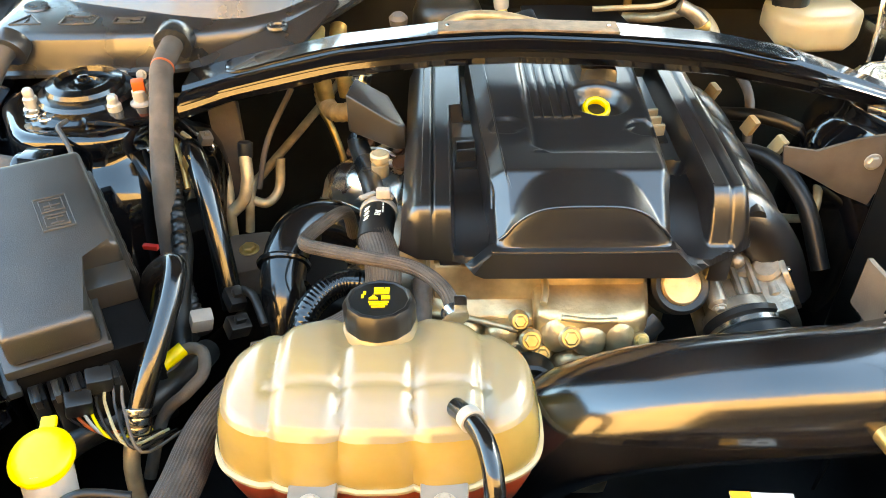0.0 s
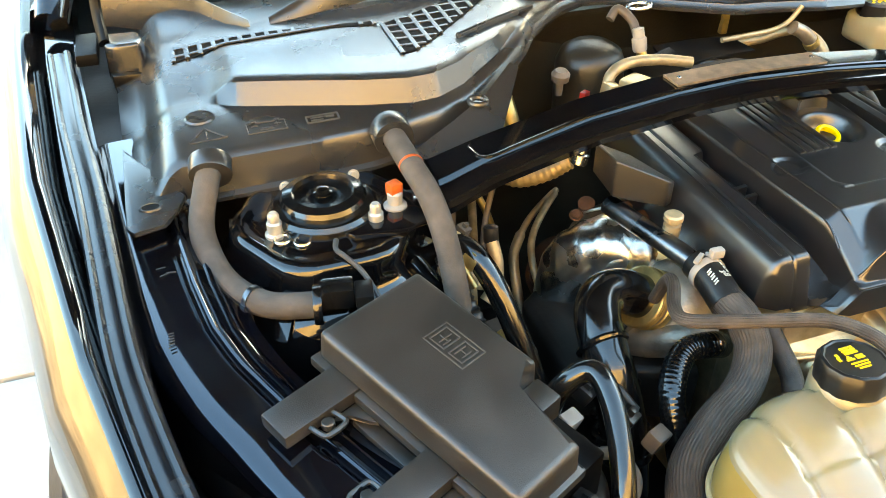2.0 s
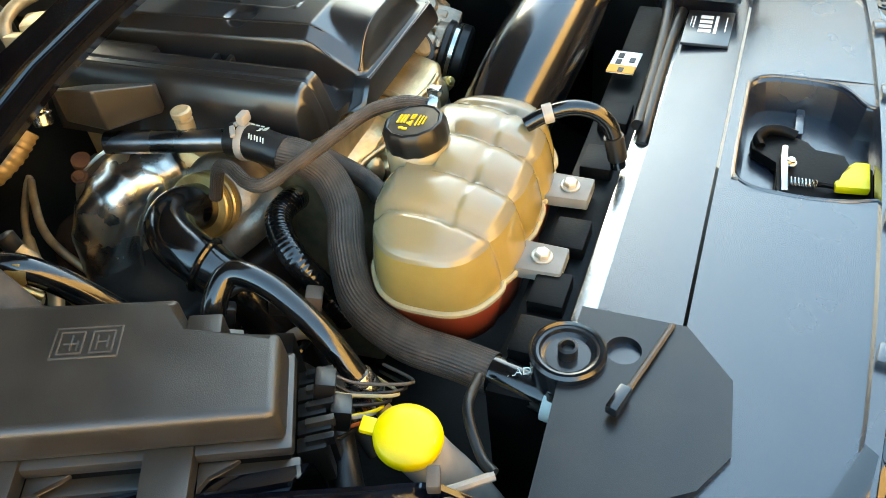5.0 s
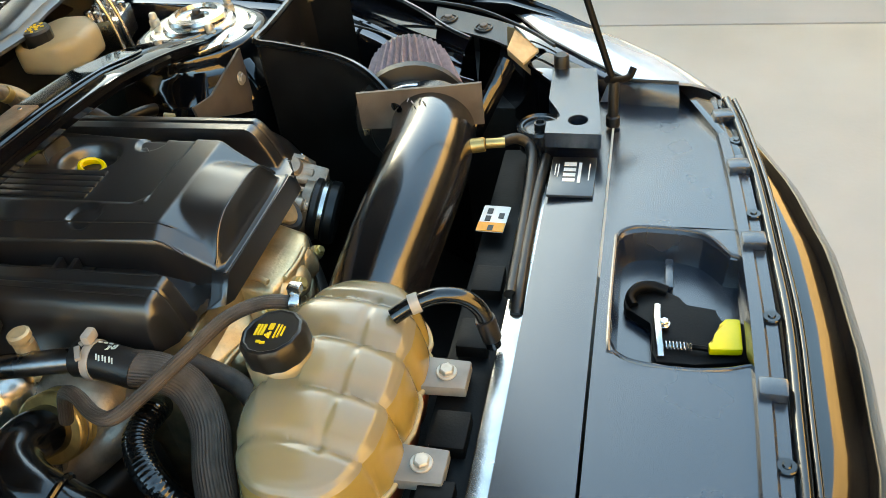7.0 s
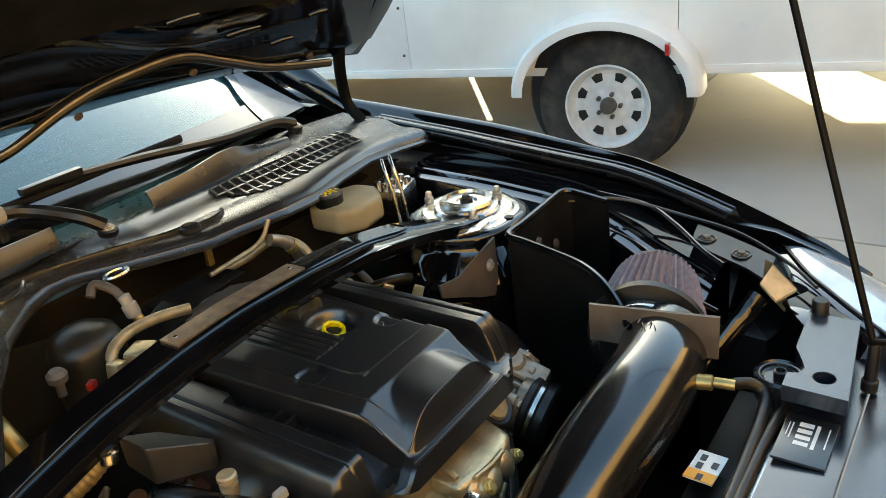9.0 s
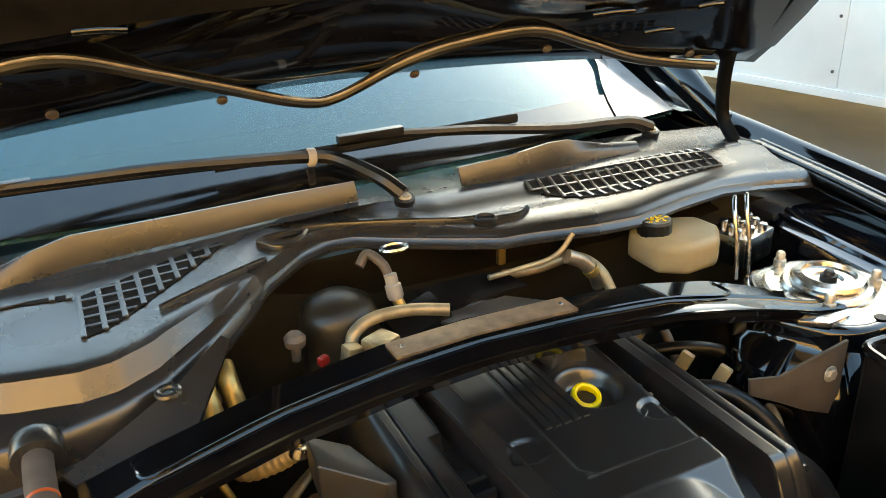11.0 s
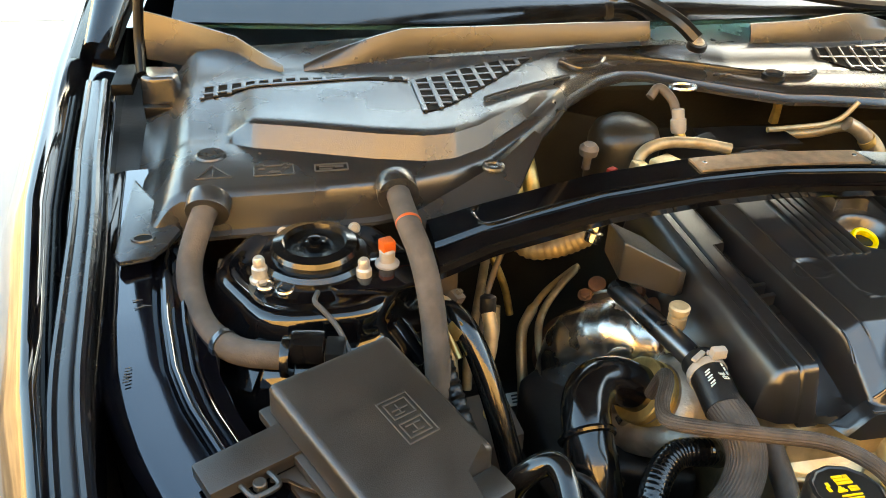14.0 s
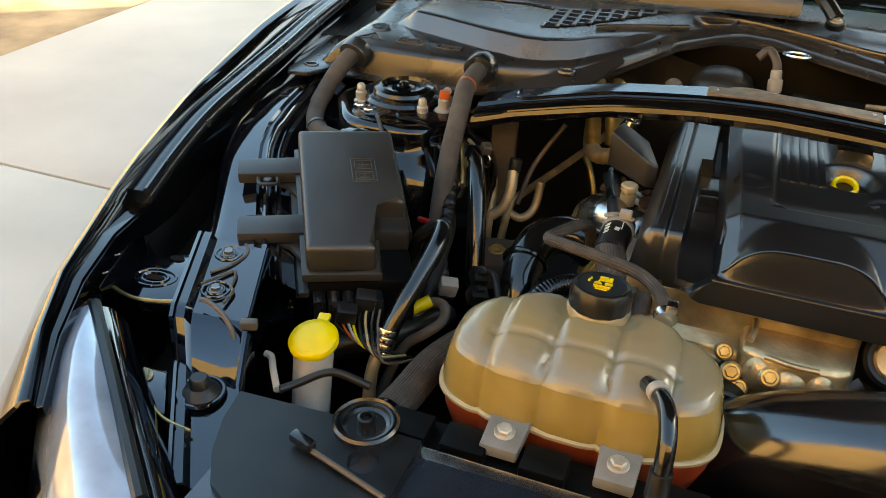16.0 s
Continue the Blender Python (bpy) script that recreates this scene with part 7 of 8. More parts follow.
cam_cover = part("chain_cover", bm, ALLOY, eng, "smooth tan cast chain cover", 50)
bm = B()
prism(bm, [(-0.112, -0.292), (-0.060, -0.305), (0.010, -0.312), (0.010, -0.20), (-0.112, -0.20)], 0.60, lambda x, y: 0.789 + 0.30 * (y + 0.26), 0.010, None, 3)
part("head_flank", bm, ALLOY, eng, "tan cast flank", 50)
bm = B()
prism(bm, [(-0.06, -0.322), (0.02, -0.326), (0.110, -0.322), (0.120, -0.25), (-0.06, -0.25)], 0.56, 0.752, 0.010, None, 3)
part("lower_casting", bm, ALLOY, eng, "tan lower casting", 50)
for pts, r in (([(0.030, -0.331, 0.796), (0.060, -0.335, 0.7945), (0.088, -0.3345, 0.7945)], 0.0035), ([(-0.108, -0.296, 0.772), (-0.070, -0.304, 0.772), (-0.030, -0.316, 0.770), (-0.012, -0.322, 0.770)], 0.004), ([(0.012, -0.318, 0.804), (0.016, -0.300, 0.808), (0.014, -0.275, 0.812)], 0.004), ([(-0.02, -0.323, 0.745), (-0.005, -0.330, 0.720), (0.0, -0.332, 0.68)], 0.007), ([(0.10, -0.330, 0.745), (0.075, -0.330, 0.715), (0.07, -0.330, 0.66)], 0.008)):
    bm = B()
    sweep(bm, pts, r, 10, 5)
    part("cast_rib", bm, ALLOY, cam_cover)
for x, y, z, rx, rz in ((0.028, -0.326, 0.770, 0.018, 0.024), (0.062, -0.330, 0.766, 0.021, 0.022), (0.094, -0.329, 0.768, 0.017, 0.026), (-0.028, -0.312, 0.758, 0.020, 0.016), (-0.066, -0.304, 0.752, 0.018, 0.020), (0.048, -0.326, 0.725, 0.026, 0.020), (0.090, -0.324, 0.715, 0.016, 0.028)):
    bm = B()
    lathe(bm, [(0.98, -0.5), (1.0, 0.0), (0.86, 0.5), (0.5, 0.87), (0.1, 0.99)], axis((x, y, z), (0.1, -1, 0.25)) @ Matrix.Diagonal((rx, rz, 0.014, 1)), 18)
    part("cast_swelling", bm, ALLOY, cam_cover, "", 60)
for x, y, z, r in ((-0.012, -0.324, 0.785, 0.0065), (0.000, -0.336, 0.768, 0.0075), (0.012, -0.340, 0.752, 0.0065), (0.040, -0.343, 0.778, 0.0075), (0.116, -0.338, 0.768, 0.006)):
    bm = B()
    lathe(bm, [(r * 1.7, -0.02), (r * 1.65, -0.003), (r * 1.3, 0.0), (r * 0.4, 0.001)], axis((x, y, z), (0, -0.8, 0.6)), 14)
    part("bolt_boss", bm, ALLOY, cam_cover)
    hex_bolt("bolt", (x, y, z), (0, -0.8, 0.6), eng, r, 0.007, ZINC)
bm = B()
lathe(bm, [(0.034, -0.03), (0.034, 0.0), (0.030, 0.004), (0.024, 0.002), (0.024, -0.004)], axis((0.170, -0.272, 0.790), (0.1, -0.75, 0.65)), 32)
ring = part("plug_seat", bm, RUBBER, eng, "black ring round a plug")
bm = B()
lathe(bm, [(0.0235, -0.006), (0.0235, 0.003), (0.021, 0.0055), (0.004, 0.006)], axis((0.170, -0.272, 0.790), (0.1, -0.75, 0.65)), 28)
part("plug", bm, ALLOY, ring, "tan metal plug", 40)
for x, y, z, r in ((-0.004, -0.372, 0.735, 0.030), (-0.05, -0.36, 0.60, 0.06)):
    m = axis((x, y, z), (0, -1, 0.1))
    bm = B()
    lathe(bm, [(r, -0.022), (r, 0.0), (r * 0.9, 0.003), (r * 0.82, 0.0), (r * 0.6, -0.004), (r * 0.4, -0.004)], m, 32)
    pul = part("pulley", bm, RUBBER, eng, "black belt pulley")
    bm = B()
    lathe(bm, [(r * 0.48, -0.006), (r * 0.46, 0.006), (r * 0.25, 0.008), (r * 0.2, 0.014), (r * 0.1, 0.014)], m, 24)
    part("hub", bm, ALLOY, pul)
bm = B()
sweep(bm, [(0.030, -0.372, 0.715), (0.085, -0.348, 0.735), (0.140, -0.31, 0.77)], 0.014, 8, 4, wide=0.4)
part("drive_belt", bm, RUBBER, eng, "black drive belt")
# intake runners on the far side
for k in range(4):
    bm = B()
    y = 0.05 - 0.085 * k
    sweep(bm, [(0.205, y, 0.845), (0.245, y - 0.005, 0.84), (0.285, y - 0.015, 0.80), (0.31, y - 0.03, 0.74)], 0.030, 16, 5)
    part("intake_runner", bm, COVER, eng, "black intake runner")
bm = B()
sweep(bm, [(0.235, 0.10, 0.868), (0.240, -0.05, 0.868), (0.246, -0.15, 0.862), (0.250, -0.235, 0.852)], 0.012, 10, 4)
part("fuel_rail", bm, COVER, eng)

# ---- brake parts on the far side ----
bres = thing("brake_reservoir", "milky brake fluid reservoir with a black and yellow cap", "reservoir", (0.46, 0.215, 0.86))
bm = B()
prism(bm, [(0.400, 0.180), (0.440, 0.150), (0.500, 0.155), (0.535, 0.195), (0.530, 0.245), (0.480, 0.268), (0.400, 0.258)], 0.866, 0.918, 0.016, segs=3)
part("bottle", bm, MILK, bres, "milky yellowish bottle")
bm = B()
lathe(bm, [(0.024, 0.91), (0.0265, 0.916), (0.0265, 0.934), (0.024, 0.938), (0.020, 0.938)], Matrix.Translation((0.430, 0.225, 0)), 32, lambda a: 1 + 0.02 * math.cos(14 * a))
cp = part("cap", bm, PLASTIC, bres, "black cap with yellow print", 30)
for k in range(14):
    a, r = k * 2.4, 0.004 + 0.0011 * k
    bm = B()
    block(bm, 0.006, 0.004, 0.0008, pose(0.430 + r * math.cos(a), 0.225 + r * math.sin(a), 0.938, 0, 0, math.degrees(a)), 0)
    part("print_bar", bm, YPRINT, cp)
abs_ = thing("brake_valve_block", "bright alloy brake valve block with studs and pipes", "valve block", (0.60, 0.21, 0.84))
bm = B()
block(bm, 0.085, 0.075, 0.05, pose(0.60, 0.215, 0.84, 0, 0, 15), 0.004)
part("valve_body", bm, STEEL, abs_)
for i in range(3):
    for j in range(3):
        bm = B()
        disc_rod(bm, 0.007, 0.012, pose(0.572 + 0.027 * i + 0.006 * j, 0.192 + 0.022 * j, 0.889), 12)
        part("stud", bm, STEEL, abs_)
for k, x in enumerate((0.535, 0.56)):
    bm = B()
    sweep(bm, [(x, 0.15, 0.84), (x + 0.004, 0.16, 0.90), (x + 0.006, 0.175, 0.945), (x + 0.03, 0.20, 0.955), (x + 0.05, 0.21, 0.90)], 0.0035, 8, 5)
    part("brake_pipe", bm, STEEL, abs_)
dome = thing("brake_booster", "brown-black domed canister below the cowl", "canister", (-0.085, 0.24, 0.84))
bm = B()
lathe(bm, [(0.052, 0.80), (0.054, 0.88), (0.053, 0.905), (0.046, 0.922), (0.030, 0.932), (0.010, 0.935)], Matrix.Translation((-0.082, 0.245, -0.005)), 36)
part("canister", bm, FIREWALL, dome, "", 60)
bm = B()
sweep(bm, [(-0.095, 0.16, 0.875), (-0.085, 0.175, 0.905), (-0.05, 0.185, 0.915), (0.0, 0.18, 0.915), (0.045, 0.165, 0.91)], 0.0085, 12, 6)
part("metal_tube", bm, TANLINE, dome, "tan metal tube")
bm = B()
sweep(bm, [(-0.035, 0.28, 0.945), (-0.02, 0.285, 0.958), (-0.005, 0.265, 0.945), (-0.003, 0.245, 0.925)], 0.007, 10, 6)
part("vent_tube", bm, GREYRUB, dome)
bm = B()
lathe(bm, [(0.010, 0), (0.0115, 0.004), (0.0115, 0.02), (0.009, 0.022), (0.009, 0.035), (0.006, 0.036)], axis((0.0, 0.238, 0.905), (-0.1, 0.25, 1)), 16)
part("pipe_joint", bm, WHITE, dome, "white pipe joint")
bm = B()
sweep(bm, [(0.0, 0.236, 0.905), (0.006, 0.228, 0.89), (0.02, 0.22, 0.87)], 0.008, 10, 4)
part("joint_tail", bm, ZINC, dome)
bm = B()
block(bm, 0.04, 0.035, 0.03, pose(-0.06, 0.145, 0.88, 0, 0, 25), 0.006)
block(bm, 0.022, 0.022, 0.03, pose(-0.10, 0.15, 0.875, 0, 10, 10), 0.004)
part("valve_casting", bm, ALLOY, dome)
bm = B()
lathe(bm, [(0.006, 0), (0.006, 0.02), (0.013, 0.024), (0.014, 0.034), (0.009, 0.04)], axis((-0.155, 0.20, 0.875), (0, -0.1, 1)), 16)
part("plunger", bm, GREYRUB, dome)
bm = B()
block(bm, 0.014, 0.010, 0.011, pose(-0.130, 0.165, 0.880, 0, 0, 30), 0.002)
part("red_clip", bm, RED, dome, "red clip")
ym = thing("yellow_duct", "yellow-brown capped duct behind the brace", "duct", (-0.27, 0.11, 0.86))
for x, y, z in ((-0.275, 0.165, 0.885), (-0.245, 0.185, 0.88)):
    bm = B()
    sweep(bm, [(x, y + 0.02, z + 0.012), (x, y, z), (x + 0.004, y - 0.015, z - 0.03), (x + 0.01, y - 0.02, z - 0.08)], 0.013, 14, 5)
    part("duct_end", bm, ZINC, ym)
fl = thing("firewall_line", "tan pipe clipped along the firewall", "pipe", (0.2, 0.28, 0.88))
bm = B()
sweep(bm, [(0.20, 0.30, 0.865), (0.25, 0.275, 0.875), (0.285, 0.25, 0.895), (0.30, 0.225, 0.90), (0.315, 0.20, 0.885), (0.32, 0.18, 0.86)], 0.008, 10, 6)
part("pipe_body", bm, TANLINE, fl)
for x in (0.209,):
    bm = B()
    block(bm, 0.013, 0.012, 0.04, pose(x, 0.318, 0.875), 0.003)
    part("pipe_clip", bm, ZINC, fl)
bm = B()
sheet(bm, [[(0.03, 0.20, 0.885), (0.05, 0.13, 0.90)], [(0.15, 0.20, 0.888), (0.19, 0.13, 0.90)]], 0.004)
solo("grey_bracket", bm, GREYRUB, "flat grey metal bracket behind the brace", "bracket")
# clutter right of the engine
for k, (pts, r, mt, lb) in enumerate((
    ([(0.30, 0.10, 0.80), (0.36, 0.06, 0.815), (0.42, 0.03, 0.80), (0.46, -0.02, 0.76)], 0.010, RUBBER, "black wiring loom across the far side"),
    ([(0.27, 0.03, 0.78), (0.34, -0.02, 0.80), (0.38, -0.08, 0.77), (0.40, -0.14, 0.70)], 0.012, RUBBER, "black hose beside the far tower"),
    ([(0.33, 0.16, 0.86), (0.35, 0.10, 0.83), (0.34, 0.04, 0.78)], 0.007, GREYRUB, "grey lead beside the far tower"),
    ([(0.36, -0.05, 0.72), (0.39, -0.09, 0.75), (0.41, -0.05, 0.77), (0.42, 0.0, 0.74)], 0.006, TANLINE, "brown looping lead beside the far tower"),
)):
    hose("wiring_loom", lb, pts, r, mt)
for x, y, z, mt in ((0.330, 0.035, 0.805, MILK), (0.355, -0.01, 0.80, MILK), (0.285, 0.085, 0.83, MILK)):
    bm = B()
    block(bm, 0.012, 0.018, 0.026, pose(x, y, z, 20, 10, 30), 0.003)
    solo("wire_connector", bm, mt, "pale plastic wire connector beside the engine", "connector", "wire connectors")
bk = thing("tower_bracket", "brown-black bracket plate at the far tower", "bracket", (0.42, -0.10, 0.78))
bm = B()
sheet(bm, [[(0.335, -0.08, 0.850), (0.340, -0.08, 0.825)], [(0.37, -0.095, 0.852), (0.37, -0.095, 0.815)], [(0.405, -0.11, 0.876), (0.405, -0.11, 0.80)], [(0.455, -0.115, 0.890), (0.455, -0.115, 0.78)]], 0.004, (0, 1, 0))
part("plate", bm, GREYRUB, bk)
hex_bolt("bolt", (0.43, -0.116, 0.85), (0, -1, 0.1), bk, 0.008, 0.006)

# ---- left front corner ----
arm = thing("support_arm", "glossy black metal support arm with bolts and a stepped front", "support arm", (-0.57, -0.52, 0.75))
AL = [(-0.645, -0.424), (-0.587, -0.558), (-0.581, -0.572), (-0.564, -0.594), (-0.470, -0.735)]
AR = [(-0.545, -0.420), (-0.492, -0.548), (-0.486, -0.558), (-0.473, -0.604), (-0.40, -0.70)]
AH = [0.849, 0.844, 0.838, 0.800, 0.794]
AT = [0.0, 0.40, 0.43, 0.52, 1.0]


def arm_at(t, w, dz=0.0):
    """A point of the support arm: t along it, w across it."""
    l = Vector((lerp(t, AT, [p[0] for p in AL]), lerp(t, AT, [p[1] for p in AL]), 0))
    r = Vector((lerp(t, AT, [p[0] for p in AR]), lerp(t, AT, [p[1] for p in AR]), 0))
    return tuple(l.lerp(r, w) + Vector((0, 0, lerp(t, AT, AH) + dz)))


bm = B()
sheet(bm, [[arm_at(t, w, dz) for w, dz in ((0, -0.07), (0, -0.004), (0.012, 0.0), (0.06, 0.001), (0.075, -0.0035), (0.085, -0.0035), (0.10, 0.001), (0.20, 0.0015), (0.235, -0.003), (0.27, -0.0065), (0.88, -0.0065), (0.90, -0.002), (0.915, 0.001), (0.955, 0.001), (0.97, -0.004), (0.985, -0.003), (1.0, -0.010), (1.0, -0.07))] for t in (0.0, 0.01, 0.1, 0.2, 0.3, 0.385, 0.40, 0.412, 0.43, 0.51, 0.52, 0.53, 0.6, 0.75, 0.9, 1.0)], 0.003)
part("arm_sheet", bm, APRON, arm, "", 22)
for x, y in ((-0.588, -0.444), (-0.559, -0.514)):
    for r, tube in ((0.0155, 0.0016), (0.0095, 0.0014)):
        bm = B()
        ring_band(bm, r, tube, Matrix.Translation((x, y, 0.8415)), 24, 6)
        part("pressed_ring", bm, APRON, arm)
    hex_bolt("bolt", (x, y, 0.8405), (0, 0, 1), arm, 0.006, 0.007, DARKSTEEL)
for line in ([(-0.580, -0.420), (-0.570, -0.431), (-0.567, -0.446), (-0.572, -0.468), (-0.584, -0.488)], [(-0.580, -0.512), (-0.567, -0.487), (-0.560, -0.476), (-0.553, -0.484), (-0.546, -0.504), (-0.539, -0.511), (-0.536, -0.534)]):
    bm = B()
    sweep(bm, [(x, y, 0.8425) for x, y in line], 0.0020, 6, 4)
    part("pressed_bead", bm, GREYRUB, arm, "worn bare pressed bead")
bm = B()
sweep(bm, [(-0.557, -0.545, 0.849), (-0.547, -0.546, 0.850), (-0.522, -0.557, 0.849), (-0.503, -0.569, 0.842), (-0.498, -0.574, 0.834)], 0.0030, 6, 4)
part("retainer_wire", bm, GREYRUB, arm, "pale retainer wire")
bm = B()
block(bm, 0.018, 0.010, 0.010, pose(-0.490, -0.556, 0.838, 0, 0, 20), 0.002)
part("clip", bm, GREYRUB, arm)
bm = B()
lathe(bm, [(0.019, 0), (0.020, 0.006), (0.016, 0.010), (0.011, 0.014), (0.010, 0.022), (0.008, 0.025), (0.0, 0.025)], Matrix.Translation((-0.510, -0.622, 0.792)), 24)
stop = part("bump_stop", bm, RUBBER, arm, "black rubber bump stop")
bm = B()
ring_band(bm, 0.023, 0.0026, Matrix.Translation((-0.510, -0.622, 0.7965)), 28, 6)
part("stop_rim", bm, APRON, stop)
bm = B()
sweep(bm, [(-0.547, -0.655, 0.7975), (-0.52, -0.668, 0.7970), (-0.487, -0.672, 0.7965)], 0.0016, 6, 4)
part("pressed_bead", bm, ZINC, arm, "gold-coloured pressed bead")
lugp = thing("side_lug", "glossy black metal lug with a hole", "bracket", (-0.584, -0.361, 0.74))
bm = B()
LUG = [(-0.584, -0.361), (-0.567, -0.354), (-0.506, -0.44), (-0.525, -0.468)]
prism(bm, LUG, 0.768, 0.776, 0.002)
part("lug_plate", bm, APRON, lugp)
bm = B()
ring_band(bm, 0.007, 0.0016, Matrix.Translation((LUG[2][0] - 0.012, LUG[2][1] + 0.012, 0.7765)), 18, 6)
part("hole_rim", bm, APRON, lugp)

brk = thing("headlight_bracket", "glossy black metal headlight bracket with an oval slot", "bracket", (-0.66, -0.49, 0.78))
OUT = [(-0.726, -0.424), (-0.716, -0.434), (-0.696, -0.455), (-0.682, -0.464), (-0.668, -0.465), (-0.656, -0.450), (-0.645, -0.445), (-0.632, -0.448), (-0.596, -0.540), (-0.642, -0.549), (-0.684, -0.540), (-0.707, -0.490)]
bm = B()
prism(bm, OUT, lambda x, y: 0.812, lambda x, y: 0.826 + 0.04 * (x + 0.66), 0.0025)
part("plate", bm, APRON, brk, "", 25)
bm = B()
sweep(bm, [(x, y, 0.826 + 0.04 * (x + 0.66)) for x, y in ((-0.684, -0.536), (-0.664, -0.543), (-0.642, -0.546), (-0.618, -0.542), (-0.600, -0.536))], 0.0022, 6, 3)
part("folded_lip", bm, ZINC, brk, "gold-coloured folded edge")
SM = pose(-0.650, -0.505, 0.8275, 0, 2, 12)
for r, tube in ((0.020, 0.0020), (0.0125, 0.0022)):
    bm = B()
    ring_band(bm, r, tube, SM @ Matrix.Diagonal((1.25, 0.85, 1, 1)), 28, 6)
    part("slot_rim", bm, APRON, brk)
# thin black discs on the plate stand for the shaded slots
bm = B()
disc_rod(bm, 0.0085, 0.0012, SM @ Matrix.Diagonal((1.35, 0.55, 1, 1)), 18, 0.0002)
part("slot", bm, LINERSHADE, brk)
bm = B()
disc_rod(bm, 0.0075, 0.0012, pose(-0.652, -0.460, 0.8268) @ Matrix.Diagonal((1.3, 0.7, 1, 1)), 18, 0.0002)
part("slot", bm, LINERSHADE, brk)
bm = B()
prism(bm, [(-0.618, -0.606), (-0.569, -0.599), (-0.529, -0.657), (-0.582, -0.653)], 0.772, 0.789, 0.004)
part("inner_plate", bm, APRON, brk)
hex_bolt("bolt", (-0.587, -0.619, 0.789), (0, 0, 1), brk, 0.009, 0.008, MILK)
rail = thing("fender_rail", "glossy black metal rail with square holes inside the fender", "rail", (-0.72, -0.50, 0.80))
bm = B()
prism(bm, [(-0.757, -0.408), (-0.731, -0.412), (-0.700, -0.490), (-0.676, -0.562), (-0.686, -0.590), (-0.695, -0.575), (-0.722, -0.500)], 0.825, lambda x, y: 0.846 + 0.02 * (y + 0.5), 0.002)
part("rail_sheet", bm, APRON, rail)
# nothing is cut: thin black tiles stand for the shade in the holes
for x, y in ((-0.735, -0.424), (-0.722, -0.462)):
    bm = B()
    block(bm, 0.015, 0.017, 0.0012, pose(x, y, 0.8467 + 0.02 * (y + 0.5), 0, 0, 20), 0.0003)
    part("square_hole_shade", bm, LINERSHADE, rail)
for x, y in ((-0.708, -0.500), (-0.696, -0.535)):
    bm = B()
    ring_band(bm, 0.009, 0.0016, Matrix.Translation((x, y, 0.8463 + 0.02 * (y + 0.5))), 20, 6)
    part("pressed_ring", bm, APRON, rail)

wash = thing("washer_filler", "white washer filler neck with a bright yellow cap", "filler neck", (-0.41, -0.55, 0.62))
bm = B()
sweep(bm, [(-0.439, -0.513, 0.798), (-0.436, -0.525, 0.770), (-0.428, -0.55, 0.72), (-0.415, -0.585, 0.62)], lambda t: 0.0225 - 0.002 * t, 24, 6)
part("neck", bm, WHITE, wash, "white plastic neck")
WM = axis((-0.440, -0.510, 0.800), (-0.05, -0.22, 1))
bm = B()
lathe(bm, [(0.025, 0.0), (0.0278, 0.001), (0.0283, 0.007), (0.0262, 0.0105), (0.016, 0.0125), (0.005, 0.0133)], WM, 36)
cp = part("cap", bm, YELLOW, wash, "bright yellow cap", 60)
bm = B()
block(bm, 0.014, 0.016, 0.006, WM @ pose(-0.010, 0.0295, 0.002, 0, 0, 20), 0.002)
part("cap_tab", bm, YELLOW, cp)

bm = B()
sweep(bm, [(-0.487, -0.536, 0.79), (-0.478, -0.539, 0.79), (-0.465, -0.557, 0.79), (-0.445, -0.583, 0.79)], 0.0040, 8, 4)
solo("cable_tie", bm, WHITE, "white plastic cable tie beside the washer neck", "cable tie")
hose("washer_tube", "thin black tube across the washer neck", [(-0.443, -0.582, 0.79), (-0.431, -0.567, 0.79), (-0.399, -0.546, 0.8), (-0.358, -0.541, 0.79)], 0.0045, RUBBER)

# wiring at the front of the fuse box
random.seed(11)
for k, mt in enumerate((RUBBER, ORANGE, WHITE, YELLOW, RUBBER, MILK, RUBBER, GREYRUB)):
    x = -0.455 + 0.008 * k
    hose("wire", "thin coloured wire from the fuse box", [(x, -0.425, 0.80), (x + 0.006, -0.445, 0.785 + 0.004 * (k % 3)), (x + 0.03, -0.455 - 0.004 * k, 0.775), (x + 0.055, -0.44, 0.755)], 0.0017, mt, 5, 6)
hose("wire_loop", "brown looping wire conduit", [(-0.392, -0.375, 0.745), (-0.368, -0.345, 0.765), (-0.345, -0.352, 0.772), (-0.338, -0.378, 0.768), (-0.352, -0.398, 0.760), (-0.378, -0.408, 0.735), (-0.395, -0.44, 0.68)], 0.0065, FOAM)
hose("wire_wrap", "yellow tape on a wiring branch", [(-0.385, -0.362, 0.762), (-0.366, -0.345, 0.770)], 0.008, YELLOW, 4)
hose("wiring_loom", "black wiring loom under the fuse box", [(-0.47, -0.46, 0.74), (-0.44, -0.44, 0.75), (-0.40, -0.41, 0.75), (-0.37, -0.36, 0.74), (-0.36, -0.30, 0.72)], 0.015, RUBBER)
hose("wiring_loom", "black wiring loom beside the fuse box", [(-0.43, -0.12, 0.78), (-0.410, -0.17, 0.77), (-0.400, -0.24, 0.75), (-0.390, -0.30, 0.72)], 0.013, RUBBER)
for p, mt, nm in (((-0.366, -0.285, 0.745), WHITE, "white"), ((-0.435, -0.445, 0.79), PLASTIC, "black"), ((-0.42, -0.425, 0.80), PLASTIC, "black"), ((-0.29, -0.335, 0.745), GREYRUB, "grey"), ((-0.395, -0.355, 0.79), PLASTIC, "black")):
    bm = B()
    block(bm, 0.024, 0.018, 0.022, pose(*p, 15, 10, 25), 0.003)
    solo("wire_connector", bm, mt, nm + " plastic wire connector near the fuse box", "connector", "wire connectors")
bm = B()
